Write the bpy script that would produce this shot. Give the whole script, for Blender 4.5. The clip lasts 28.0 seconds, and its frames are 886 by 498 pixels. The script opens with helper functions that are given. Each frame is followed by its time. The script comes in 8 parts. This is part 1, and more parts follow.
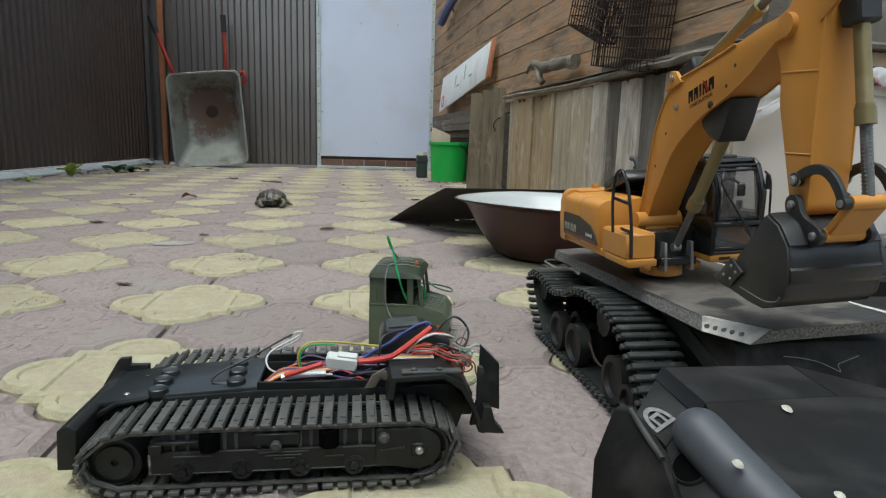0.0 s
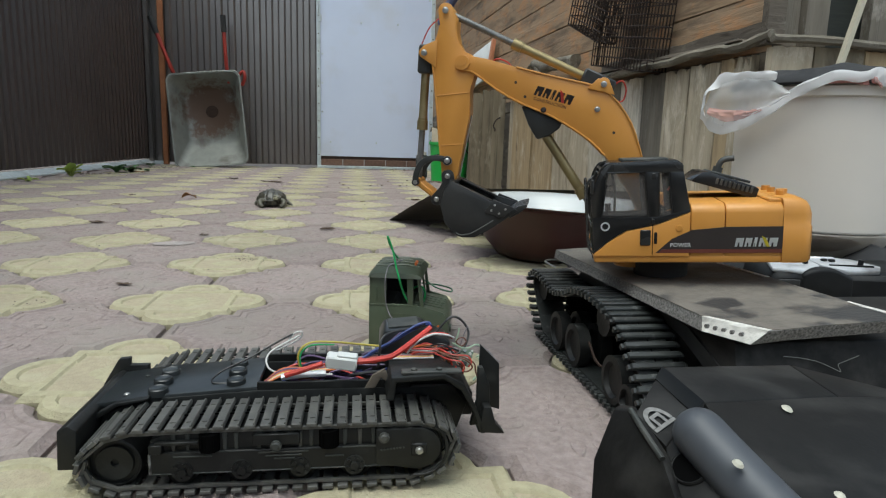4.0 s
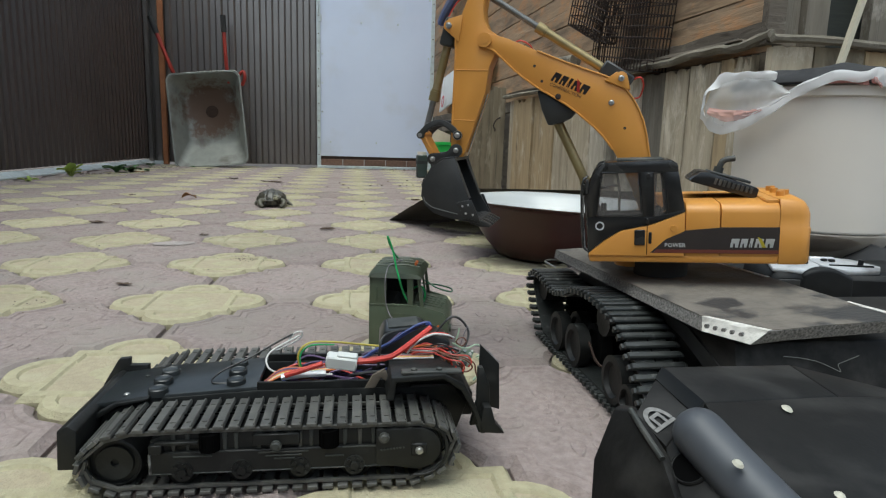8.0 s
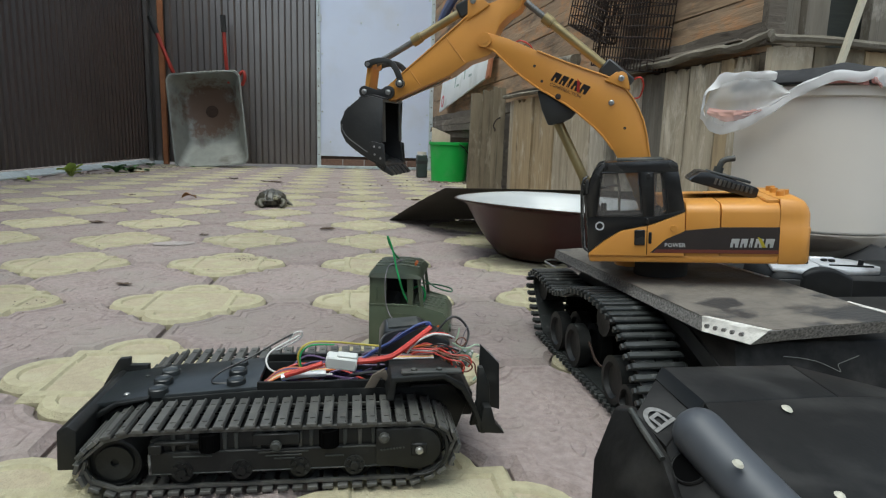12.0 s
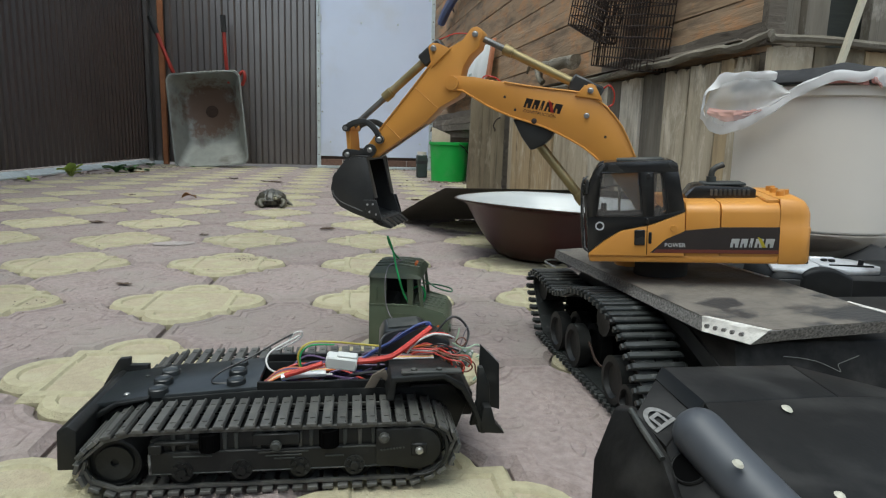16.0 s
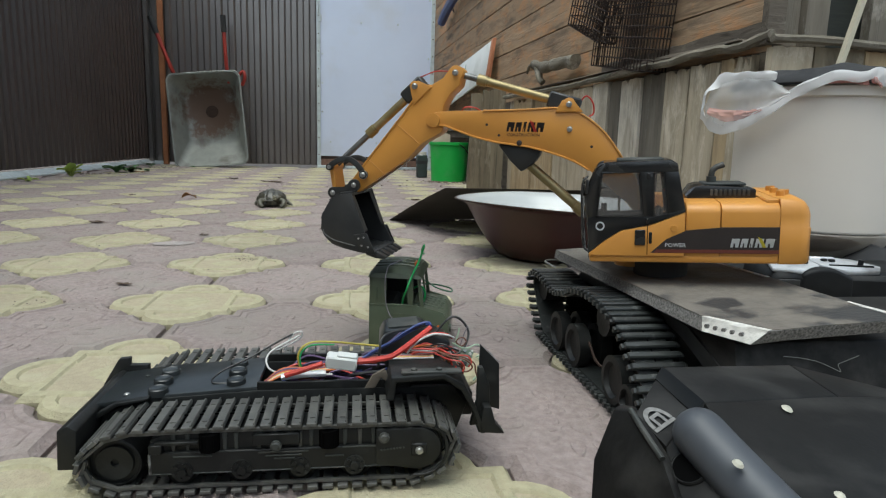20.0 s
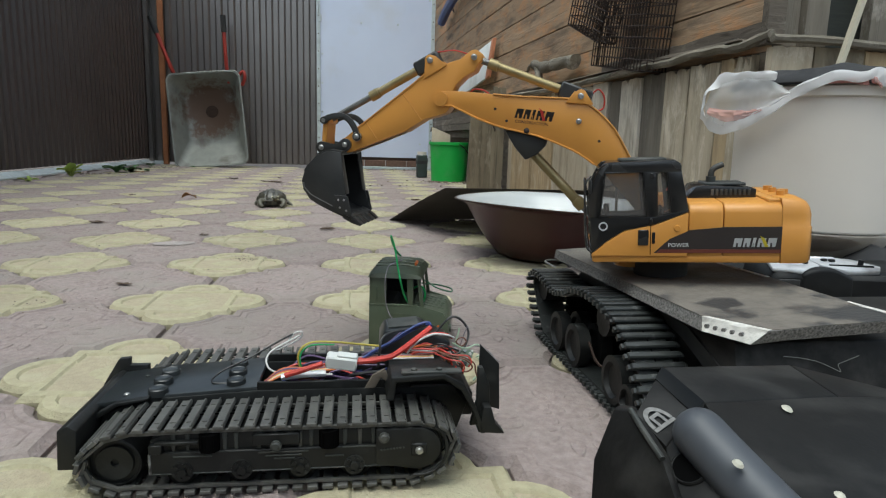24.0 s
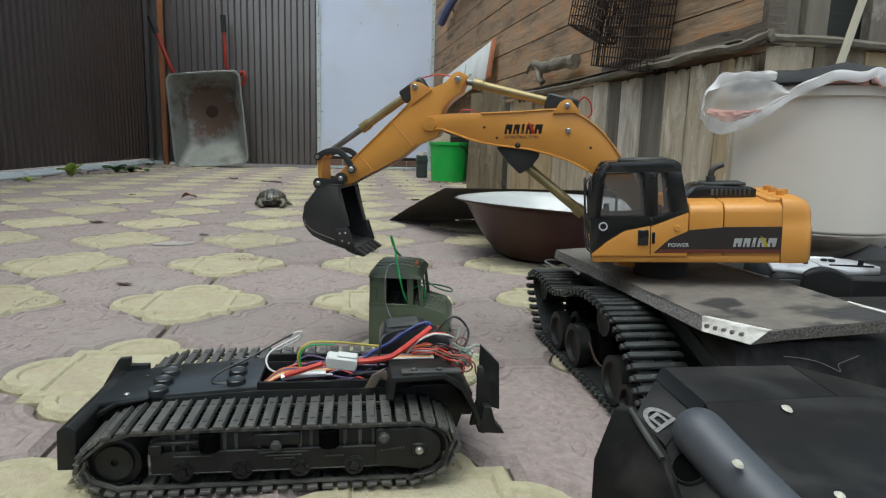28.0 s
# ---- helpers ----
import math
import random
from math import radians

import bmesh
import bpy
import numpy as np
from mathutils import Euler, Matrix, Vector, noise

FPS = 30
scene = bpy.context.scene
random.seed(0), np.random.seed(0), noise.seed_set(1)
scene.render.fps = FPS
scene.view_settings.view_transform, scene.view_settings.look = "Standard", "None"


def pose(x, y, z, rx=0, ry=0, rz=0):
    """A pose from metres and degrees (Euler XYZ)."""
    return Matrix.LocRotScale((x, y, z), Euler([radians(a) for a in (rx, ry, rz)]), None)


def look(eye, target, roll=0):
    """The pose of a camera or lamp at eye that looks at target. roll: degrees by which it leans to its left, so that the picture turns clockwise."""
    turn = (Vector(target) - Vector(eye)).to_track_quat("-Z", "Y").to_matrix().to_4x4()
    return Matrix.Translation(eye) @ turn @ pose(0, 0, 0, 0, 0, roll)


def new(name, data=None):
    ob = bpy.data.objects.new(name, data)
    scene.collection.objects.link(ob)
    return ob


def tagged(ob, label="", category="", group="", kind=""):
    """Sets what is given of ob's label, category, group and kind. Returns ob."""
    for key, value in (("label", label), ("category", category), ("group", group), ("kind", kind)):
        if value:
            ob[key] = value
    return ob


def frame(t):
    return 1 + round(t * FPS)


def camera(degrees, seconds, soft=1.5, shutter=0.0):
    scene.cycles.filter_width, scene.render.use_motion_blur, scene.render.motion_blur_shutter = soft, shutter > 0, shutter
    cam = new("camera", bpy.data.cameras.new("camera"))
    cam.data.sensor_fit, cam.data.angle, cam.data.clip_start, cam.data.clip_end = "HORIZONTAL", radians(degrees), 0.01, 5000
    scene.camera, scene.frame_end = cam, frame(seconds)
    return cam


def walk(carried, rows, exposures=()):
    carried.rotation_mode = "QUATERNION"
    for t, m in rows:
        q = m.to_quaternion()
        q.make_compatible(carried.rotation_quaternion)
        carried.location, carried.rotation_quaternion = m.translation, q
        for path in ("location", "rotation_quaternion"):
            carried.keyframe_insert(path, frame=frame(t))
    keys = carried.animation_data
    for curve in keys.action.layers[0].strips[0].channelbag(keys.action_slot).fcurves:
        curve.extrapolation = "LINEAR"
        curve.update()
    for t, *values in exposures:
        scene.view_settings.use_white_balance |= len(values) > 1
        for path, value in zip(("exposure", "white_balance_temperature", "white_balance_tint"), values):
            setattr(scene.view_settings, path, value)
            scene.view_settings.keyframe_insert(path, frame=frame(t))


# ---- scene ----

EYE = Vector((0.0, 0.0, 0.2612))
cam = camera(70.9, 28.0, soft=1.2)
# heading 8.63 degrees to the right of the paving's columns, 9.73 degrees down, leaning 1.71 degrees
AIM = Vector((0.14786, 0.97441, -0.16902))
VIEW = look(EYE, EYE + AIM, 1.71)
walk(cam, [(0.0, VIEW), (28.0, VIEW)], [(0.0, 0.8, 6150, 0.0), (28.0, 0.8, 6150, 0.0)])

# ---- light: a bright overcast sky over a yard, sun soft behind cloud ----
world = bpy.data.worlds.new("overcast")
scene.world = world
world.use_nodes = True
wn = world.node_tree.nodes
sky = wn.new("ShaderNodeTexSky")
sky.sky_type = "NISHITA"
sky.sun_disc = False
sky.sun_elevation, sky.sun_rotation = radians(70), radians(-150)
sky.air_density, sky.dust_density, sky.ozone_density = 1.0, 3.0, 1.0
soften = wn.new("ShaderNodeHueSaturation")
soften.inputs["Saturation"].default_value = 0.55
world.node_tree.links.new(sky.outputs[0], soften.inputs["Color"])
world.node_tree.links.new(soften.outputs[0], wn["Background"].inputs["Color"])
wn["Background"].inputs["Strength"].default_value = 0.14
sun = new("sun", bpy.data.lights.new("sun", "SUN"))
sun.data.energy, sun.data.angle, sun.data.color = 0.95, radians(45), (1.0, 0.98, 0.95)
sun.matrix_world = look((0, 0, 5), (0.16, 0.10, 5 - 0.97))


# ---- materials ----
def surf(name, col, col2=None, scale=8.0, rough=0.6, bump=0.0, bscale=60.0, metal=0.0, vary=0.0, stretch=(1, 1, 1),
         wear=None, wscale=3.0, wlow=0.55, whigh=0.7, wrough=None, spec=0.5, island=False, tint=None, wmap=None, crack=None):
    """A surface with grain at a fine scale, stains at a coarse one, relief, and a shade of its own for each piece."""
    m = bpy.data.materials.new(name)
    m.use_nodes = True
    n, l = m.node_tree.nodes, m.node_tree.links
    b = n["Principled BSDF"]
    b.inputs["Roughness"].default_value, b.inputs["Metallic"].default_value = rough, metal
    b.inputs["Specular IOR Level"].default_value = spec
    tc, mp, oi = n.new("ShaderNodeTexCoord"), n.new("ShaderNodeMapping"), n.new("ShaderNodeObjectInfo")
    mp.inputs["Scale"].default_value = stretch
    mul = n.new("ShaderNodeMath")
    mul.operation, mul.inputs[1].default_value = "MULTIPLY", 37.0
    if island:
        geo = n.new("ShaderNodeNewGeometry")
        l.new(geo.outputs["Random Per Island"], mul.inputs[0])
        shade = geo.outputs["Random Per Island"]
    else:
        l.new(oi.outputs["Random"], mul.inputs[0])
        shade = oi.outputs["Random"]
    l.new(tc.outputs["Object"], mp.inputs["Vector"])
    l.new(mul.outputs[0], mp.inputs["Location"])
    fine, coarse = n.new("ShaderNodeTexNoise"), n.new("ShaderNodeTexNoise")
    fine.inputs["Scale"].default_value, fine.inputs["Detail"].default_value = scale, 6
    coarse.inputs["Scale"].default_value, coarse.inputs["Detail"].default_value = wscale, 5
    l.new(mp.outputs[0], fine.inputs["Vector"])
    if wmap:
        mp2 = n.new("ShaderNodeMapping")
        mp2.inputs["Scale"].default_value = wmap
        l.new(tc.outputs["Object"], mp2.inputs["Vector"])
        l.new(mul.outputs[0], mp2.inputs["Location"])
        l.new(mp2.outputs[0], coarse.inputs["Vector"])
    else:
        l.new(mp.outputs[0], coarse.inputs["Vector"])
    mix = n.new("ShaderNodeMixRGB")
    mix.inputs[1].default_value, mix.inputs[2].default_value = (*col, 1), (*(col2 or [c * 0.8 for c in col]), 1)
    ramp = n.new("ShaderNodeMapRange")
    ramp.inputs["From Min"].default_value, ramp.inputs["From Max"].default_value = 0.3, 0.7
    l.new(fine.outputs[0], ramp.inputs["Value"])
    l.new(ramp.outputs[0], mix.inputs[0])
    out = mix.outputs[0]
    if wear:
        wm, wr = n.new("ShaderNodeMixRGB"), n.new("ShaderNodeMapRange")
        wr.inputs["From Min"].default_value, wr.inputs["From Max"].default_value = wlow, whigh
        l.new(coarse.outputs[0], wr.inputs["Value"])
        l.new(wr.outputs[0], wm.inputs[0])
        l.new(out, wm.inputs[1])
        wm.inputs[2].default_value = (*wear, 1)
        out = wm.outputs[0]
        if wrough is not None:
            rr = n.new("ShaderNodeMapRange")
            rr.inputs["To Min"].default_value, rr.inputs["To Max"].default_value = rough, wrough
            l.new(wr.outputs[0], rr.inputs["Value"])
            l.new(rr.outputs[0], b.inputs["Roughness"])
    if crack:
        cm, cn, cr, cx = n.new("ShaderNodeMapping"), n.new("ShaderNodeTexNoise"), n.new("ShaderNodeMapRange"), n.new("ShaderNodeMixRGB")
        cm.inputs["Scale"].default_value = crack
        cn.inputs["Scale"].default_value, cn.inputs["Detail"].default_value = 1.0, 7
        cr.inputs["From Min"].default_value, cr.inputs["From Max"].default_value = 0.56, 0.66
        cr.inputs["To Max"].default_value = 0.6
        l.new(tc.outputs["Object"], cm.inputs["Vector"])
        l.new(mul.outputs[0], cm.inputs["Location"])
        l.new(cm.outputs[0], cn.inputs["Vector"])
        l.new(cn.outputs[0], cr.inputs["Value"])
        l.new(cr.outputs[0], cx.inputs[0])
        l.new(out, cx.inputs[1])
        cx.inputs[2].default_value = (*[c * 0.2 for c in col], 1)
        out = cx.outputs[0]
    if tint:
        tm, tr = n.new("ShaderNodeMixRGB"), n.new("ShaderNodeMath")
        tm.blend_type = "MULTIPLY"
        tr.operation, tr.inputs[1].default_value = "FRACT", 0.0
        sc = n.new("ShaderNodeMath")
        sc.operation, sc.inputs[1].default_value = "MULTIPLY", 7.3
        l.new(shade, sc.inputs[0])
        l.new(sc.outputs[0], tr.inputs[0])
        l.new(tr.outputs[0], tm.inputs[0])
        l.new(out, tm.inputs[1])
        tm.inputs[2].default_value = (*tint, 1)
        out = tm.outputs[0]
    if vary:
        hs, vr = n.new("ShaderNodeHueSaturation"), n.new("ShaderNodeMapRange")
        vr.inputs["To Min"].default_value, vr.inputs["To Max"].default_value = 1 - vary, 1 + vary
        l.new(shade, vr.inputs["Value"])
        l.new(vr.outputs[0], hs.inputs["Value"])
        l.new(out, hs.inputs["Color"])
        out = hs.outputs[0]
    l.new(out, b.inputs["Base Color"])
    if bump:
        bt, bn = n.new("ShaderNodeTexNoise"), n.new("ShaderNodeBump")
        bt.inputs["Scale"].default_value, bt.inputs["Detail"].default_value = bscale, 4
        l.new(mp.outputs[0], bt.inputs["Vector"])
        l.new(bt.outputs[0], bn.inputs["Height"])
        bn.inputs["Strength"].default_value, bn.inputs["Distance"].default_value = bump, 0.002
        l.new(bn.outputs[0], b.inputs["Normal"])
    return m


def timber(name, light, dark, bleach, stain, axis, vary=0.12, bleached=(0.54, 0.66), stained=(0.56, 0.7), rough=0.85):
    """Weathered wood along an axis: broad grain, fine dark lines, bleached patches, long stains and a few knots."""
    m = bpy.data.materials.new(name)
    m.use_nodes = True
    n, l = m.node_tree.nodes, m.node_tree.links
    b = n["Principled BSDF"]
    b.inputs["Roughness"].default_value, b.inputs["Specular IOR Level"].default_value = rough, 0.25
    tc, oi, mul = n.new("ShaderNodeTexCoord"), n.new("ShaderNodeObjectInfo"), n.new("ShaderNodeMath")
    mul.operation, mul.inputs[1].default_value = "MULTIPLY", 41.0
    l.new(oi.outputs["Random"], mul.inputs[0])
    def field(across, along, detail, shift=0.0, rough_noise=0.55, lo=0.35, hi=0.65):
        mp, ns, mr, ad = n.new("ShaderNodeMapping"), n.new("ShaderNodeTexNoise"), n.new("ShaderNodeMapRange"), n.new("ShaderNodeMath")
        mp.inputs["Scale"].default_value = [along if k == axis else across for k in range(3)]
        ad.operation, ad.inputs[1].default_value = "ADD", shift
        l.new(mul.outputs[0], ad.inputs[0])
        l.new(ad.outputs[0], mp.inputs["Location"])
        l.new(tc.outputs["Object"], mp.inputs["Vector"])
        ns.inputs["Scale"].default_value, ns.inputs["Detail"].default_value, ns.inputs["Roughness"].default_value = 1.0, detail, rough_noise
        ns.inputs["Distortion"].default_value = 0.35
        l.new(mp.outputs[0], ns.inputs["Vector"])
        mr.inputs["From Min"].default_value, mr.inputs["From Max"].default_value = lo, hi
        l.new(ns.outputs[0], mr.inputs["Value"])
        return mr
    def blend(fac, a, colour, most=1.0):
        mx = n.new("ShaderNodeMixRGB")
        fac.inputs["To Max"].default_value = most
        l.new(fac.outputs[0], mx.inputs[0])
        if isinstance(a, tuple):
            mx.inputs[1].default_value = (*a, 1)
        else:
            l.new(a, mx.inputs[1])
        mx.inputs[2].default_value = (*colour, 1)
        return mx.outputs[0]
    grain = field(30, 4.0, 6, 0.0, 0.62, 0.3, 0.7)
    fine = field(95, 3, 4, 3.0, 0.6, 0.58, 0.7)
    out = blend(grain, light, dark)
    out = blend(field(13, 5.0, 8, 7.0, 0.72, *bleached), out, bleach, 0.85)
    out = blend(field(11, 2.2, 7, 11.0, 0.66, *stained), out, stain, 0.8)
    out = blend(fine, out, tuple(c * 0.45 for c in dark), 0.6)
    knot = field(16, 5, 2, 19.0, 0.4, 0.72, 0.78)
    out = blend(knot, out, tuple(c * 0.5 for c in dark), 0.8)
    hs, vr = n.new("ShaderNodeHueSaturation"), n.new("ShaderNodeMapRange")
    vr.inputs["To Min"].default_value, vr.inputs["To Max"].default_value = 1 - vary, 1 + vary
    l.new(oi.outputs["Random"], vr.inputs["Value"])
    l.new(vr.outputs[0], hs.inputs["Value"])
    l.new(out, hs.inputs["Color"])
    l.new(hs.outputs[0], b.inputs["Base Color"])
    bn, bf = n.new("ShaderNodeBump"), n.new("ShaderNodeBump")
    bn.inputs["Strength"].default_value, bn.inputs["Distance"].default_value = 0.7, 0.003
    bf.inputs["Strength"].default_value, bf.inputs["Distance"].default_value, bf.invert = 0.6, 0.002, True
    l.new(grain.outputs[0], bn.inputs["Height"])
    l.new(fine.outputs[0], bf.inputs["Height"])
    l.new(bn.outputs[0], bf.inputs["Normal"])
    l.new(bf.outputs[0], b.inputs["Normal"])
    return m


def clear(name, tint, rough=0.05, alpha=0.3):
    m = surf(name, tint, rough=rough)
    m.node_tree.nodes["Principled BSDF"].inputs["Alpha"].default_value = alpha
    return m


M = dict(
    paver_pink=surf("mauve_concrete", (0.296, 0.241, 0.223), (0.212, 0.171, 0.158), 120, 0.85, 1.0, 330, vary=0.09,
                    wear=(0.25, 0.218, 0.192), wscale=11, wlow=0.45, whigh=0.72),
    paver_yellow=surf("yellow_concrete", (0.405, 0.37, 0.238), (0.325, 0.296, 0.192), 110, 0.85, 0.9, 330, vary=0.09,
                      wear=(0.31, 0.272, 0.18), wscale=10, wlow=0.5, whigh=0.78),
    paver_dust=surf("dusty_beige_concrete", (0.385, 0.335, 0.225), (0.315, 0.272, 0.19), 130, 0.9, 1.0, 360, vary=0.09,
                    wear=(0.40, 0.37, 0.25), wscale=14, wlow=0.5, whigh=0.7),
    soil=surf("sandy_soil", (0.16, 0.13, 0.11), (0.09, 0.075, 0.065), 40, 0.95, 0.6, 200),
    fence_dark=surf("brown_coated_steel", (0.056, 0.039, 0.033), (0.045, 0.031, 0.027), 3, 0.36, 0.05, 20,
                    wear=(0.056, 0.041, 0.036), wscale=1.5, wlow=0.5, whigh=0.9),
    fence_grey=surf("grey_brown_coated_steel", (0.235, 0.212, 0.2), (0.2, 0.18, 0.17), 3, 0.3, 0.05, 20, metal=0.75,
                    wear=(0.19, 0.172, 0.164), wscale=1.2, wlow=0.5, whigh=0.9),
    zinc=surf("galvanised_steel", (0.58, 0.64, 0.65), (0.48, 0.53, 0.53), 30, 0.5, 0.1, 90, metal=0.1,
              wear=(0.34, 0.37, 0.36), wscale=6),
    door_white=surf("white_painted_sheet", (0.66, 0.72, 0.86), (0.61, 0.67, 0.81), 2, 0.22, 0.12, 4, wear=(0.6, 0.64, 0.73), wscale=2.5),
    rust_steel=surf("rust_stained_steel", (0.2, 0.19, 0.16), (0.16, 0.15, 0.125), 25, 0.55, 0.2, 60, metal=0.3),
    post_orange=surf("orange_primed_timber", (0.36, 0.14, 0.055), (0.28, 0.11, 0.045), 20, 0.7, 0.2, 90),
    red_paint=surf("red_painted_tube", (0.42, 0.05, 0.035), (0.32, 0.04, 0.03), 20, 0.4),
    rubber=surf("black_rubber", (0.022, 0.022, 0.022), (0.03, 0.03, 0.03), 30, 0.7, 0.2, 120),
    brick=surf("brown_brick", (0.17, 0.1, 0.07), (0.12, 0.07, 0.05), 40, 0.9, 0.4, 150, vary=0.15),
    siding=timber("brown_weathered_siding", (0.4, 0.28, 0.175), (0.285, 0.198, 0.125), (0.47, 0.245, 0.115), (0.13, 0.1, 0.073), 0, 0.16, (0.5, 0.62), (0.5, 0.64)),
    plank=timber("grey_weathered_plank", (0.5, 0.43, 0.315), (0.34, 0.28, 0.2), (0.66, 0.59, 0.47), (0.17, 0.137, 0.098), 2, 0.1),
    plank_pale=timber("bleached_plank", (0.58, 0.52, 0.415), (0.39, 0.335, 0.255), (0.74, 0.68, 0.565), (0.19, 0.157, 0.116), 2, 0.08, (0.46, 0.6), (0.6, 0.72)),
    plank_brown=timber("yellow_brown_plank", (0.47, 0.36, 0.215), (0.33, 0.245, 0.145), (0.6, 0.53, 0.41), (0.18, 0.13, 0.085), 2, 0.1, (0.54, 0.66)),
    plank_grey=timber("dark_grey_plank", (0.22, 0.195, 0.155), (0.14, 0.122, 0.098), (0.42, 0.385, 0.325), (0.075, 0.065, 0.052), 2, 0.1, (0.58, 0.7)),
    hatch=timber("brown_grey_hatch_plank", (0.25, 0.21, 0.145), (0.155, 0.127, 0.086), (0.36, 0.315, 0.235), (0.08, 0.066, 0.047), 2, 0.1),
    plank_dark=timber("dark_weathered_timber", (0.17, 0.143, 0.112), (0.105, 0.088, 0.07), (0.27, 0.24, 0.195), (0.055, 0.046, 0.037), 0, 0.2),
    log=timber("grey_barkless_log", (0.23, 0.205, 0.158), (0.12, 0.105, 0.082), (0.36, 0.325, 0.265), (0.055, 0.047, 0.038), 0, 0.1),
    sign=surf("white_painted_panel", (0.75, 0.76, 0.74), (0.68, 0.7, 0.68), 6, 0.5, wear=(0.55, 0.56, 0.52), wscale=4),
    green_plastic=surf("green_plastic", (0.03, 0.42, 0.065), (0.025, 0.36, 0.055), 10, 0.4, wear=(0.1, 0.35, 0.12), wscale=9, wlow=0.55, whigh=0.8),
    enamel_brown=surf("brown_enamel", (0.06, 0.018, 0.0145), (0.045, 0.0145, 0.012), 12, 0.34, 0.05, 60, wear=(0.078, 0.034, 0.026), wscale=7),
    enamel_white=surf("white_enamel", (0.48, 0.495, 0.49), (0.42, 0.435, 0.43), 6, 0.2, wear=(0.54, 0.52, 0.47), wscale=9, wlow=0.6, whigh=0.75),
    tar_sheet=surf("black_tarred_sheet", (0.085, 0.073, 0.058), (0.062, 0.053, 0.043), 12, 0.5, 0.25, 40),
    black_plastic=surf("black_plastic", (0.018, 0.0185, 0.018), (0.026, 0.027, 0.026), 40, 0.48, 0.08, 200,
                       wear=(0.035, 0.036, 0.033), wscale=20, wlow=0.55, whigh=0.8, wrough=0.65),
    dusty_black=surf("dusty_black_plastic", (0.027, 0.03, 0.027), (0.04, 0.043, 0.039), 60, 0.6, 0.15, 260,
                     wear=(0.095, 0.09, 0.08), wscale=26, wlow=0.5, whigh=0.75, vary=0.15),
    near_black=surf("satin_black_plastic", (0.0085, 0.0082, 0.008), (0.012, 0.0116, 0.011), 120, 0.62, 0.08, 400, wear=(0.036, 0.035, 0.033), wscale=16, wlow=0.48, whigh=0.72, wmap=(1.0, 2.4, 2.4), spec=0.22),
    yellow_paint=surf("orange_yellow_plastic", (0.575, 0.262, 0.048), (0.535, 0.24, 0.043), 30, 0.42, 0.03, 200,
                      wear=(0.5, 0.22, 0.04), wscale=14, wlow=0.55, whigh=0.8, wrough=0.55),
    cab_black=surf("glossy_black_cab_plastic", (0.014, 0.014, 0.014), (0.02, 0.02, 0.02), 40, 0.2, 0.04, 150,
                   wear=(0.034, 0.034, 0.032), wscale=24, wlow=0.52, whigh=0.8, wrough=0.42),
    decal_black=surf("black_decal", (0.022, 0.016, 0.014), (0.028, 0.021, 0.018), 30, 0.5),
    decal_red=surf("red_decal", (0.5, 0.04, 0.03), None, 30, 0.45),
    decal_maroon=surf("maroon_decal", (0.14, 0.035, 0.022), None, 30, 0.45),
    decal_white=surf("white_decal", (0.75, 0.76, 0.74), None, 30, 0.5),
    decal_yellow=surf("yellow_decal", (0.75, 0.62, 0.05), None, 30, 0.5),
    brass=surf("brass_tube", (0.31, 0.25, 0.12), (0.24, 0.192, 0.095), 40, 0.42, 0.08, 120, metal=0.6, wear=(0.4, 0.33, 0.2), wscale=22),
    spindle=surf("dark_threaded_steel", (0.2, 0.2, 0.195), (0.12, 0.12, 0.115), 80, 0.45, metal=0.6),
    steel=surf("bright_steel", (0.42, 0.42, 0.41), (0.3, 0.3, 0.29), 60, 0.38, metal=0.8),
    bucket_black=surf("black_cast_plastic", (0.022, 0.0225, 0.0225), (0.03, 0.0305, 0.030), 50, 0.32, 0.1, 200,
                      wear=(0.042, 0.04, 0.037), wscale=16, wlow=0.5, whigh=0.8, wrough=0.6),
    board=surf("dirty_composite_board", (0.165, 0.147, 0.122), (0.115, 0.102, 0.087), 90, 0.75, 0.35, 300,
               wear=(0.04, 0.04, 0.04), wscale=17, wlow=0.52, whigh=0.58, wrough=0.45),
    board_edge=surf("speckled_board_edge", (0.05, 0.048, 0.045), (0.26, 0.25, 0.235), 520, 0.85, 0.5, 300),
    board_chip=surf("bare_white_board_corner", (0.66, 0.64, 0.59), (0.42, 0.405, 0.37), 110, 0.85, 0.5, 200),
    army_green=surf("army_green_plastic", (0.084, 0.104, 0.068), (0.068, 0.085, 0.054), 40, 0.4, 0.08, 220, wear=(0.1, 0.115, 0.08), wscale=18),
    amber=surf("amber_plastic", (0.55, 0.13, 0.03), None, 40, 0.4),
    pail=surf("cream_white_plastic", (0.73, 0.675, 0.6), (0.69, 0.635, 0.56), 5, 0.42, 0.05, 30, wear=(0.66, 0.6, 0.525), wscale=5, wlow=0.55, whigh=0.85),
    bag=clear("thin_white_film", (0.93, 0.925, 0.92), 0.6, 0.62),
    bag_thin=clear("single_white_film", (0.93, 0.92, 0.91), 0.5, 0.32),
    bag_red=clear("red_printed_film", (0.78, 0.36, 0.3), 0.4, 0.5),
    dark_cloth=surf("black_cloth", (0.02, 0.02, 0.022), (0.03, 0.03, 0.03), 20, 0.9, 0.4, 60),
    silver=surf("silver_plastic", (0.6, 0.61, 0.62), (0.52, 0.53, 0.54), 30, 0.32, metal=0.2),
    glass=clear("smoked_clear_plastic", (0.26, 0.24, 0.22), 0.1, 0.24),
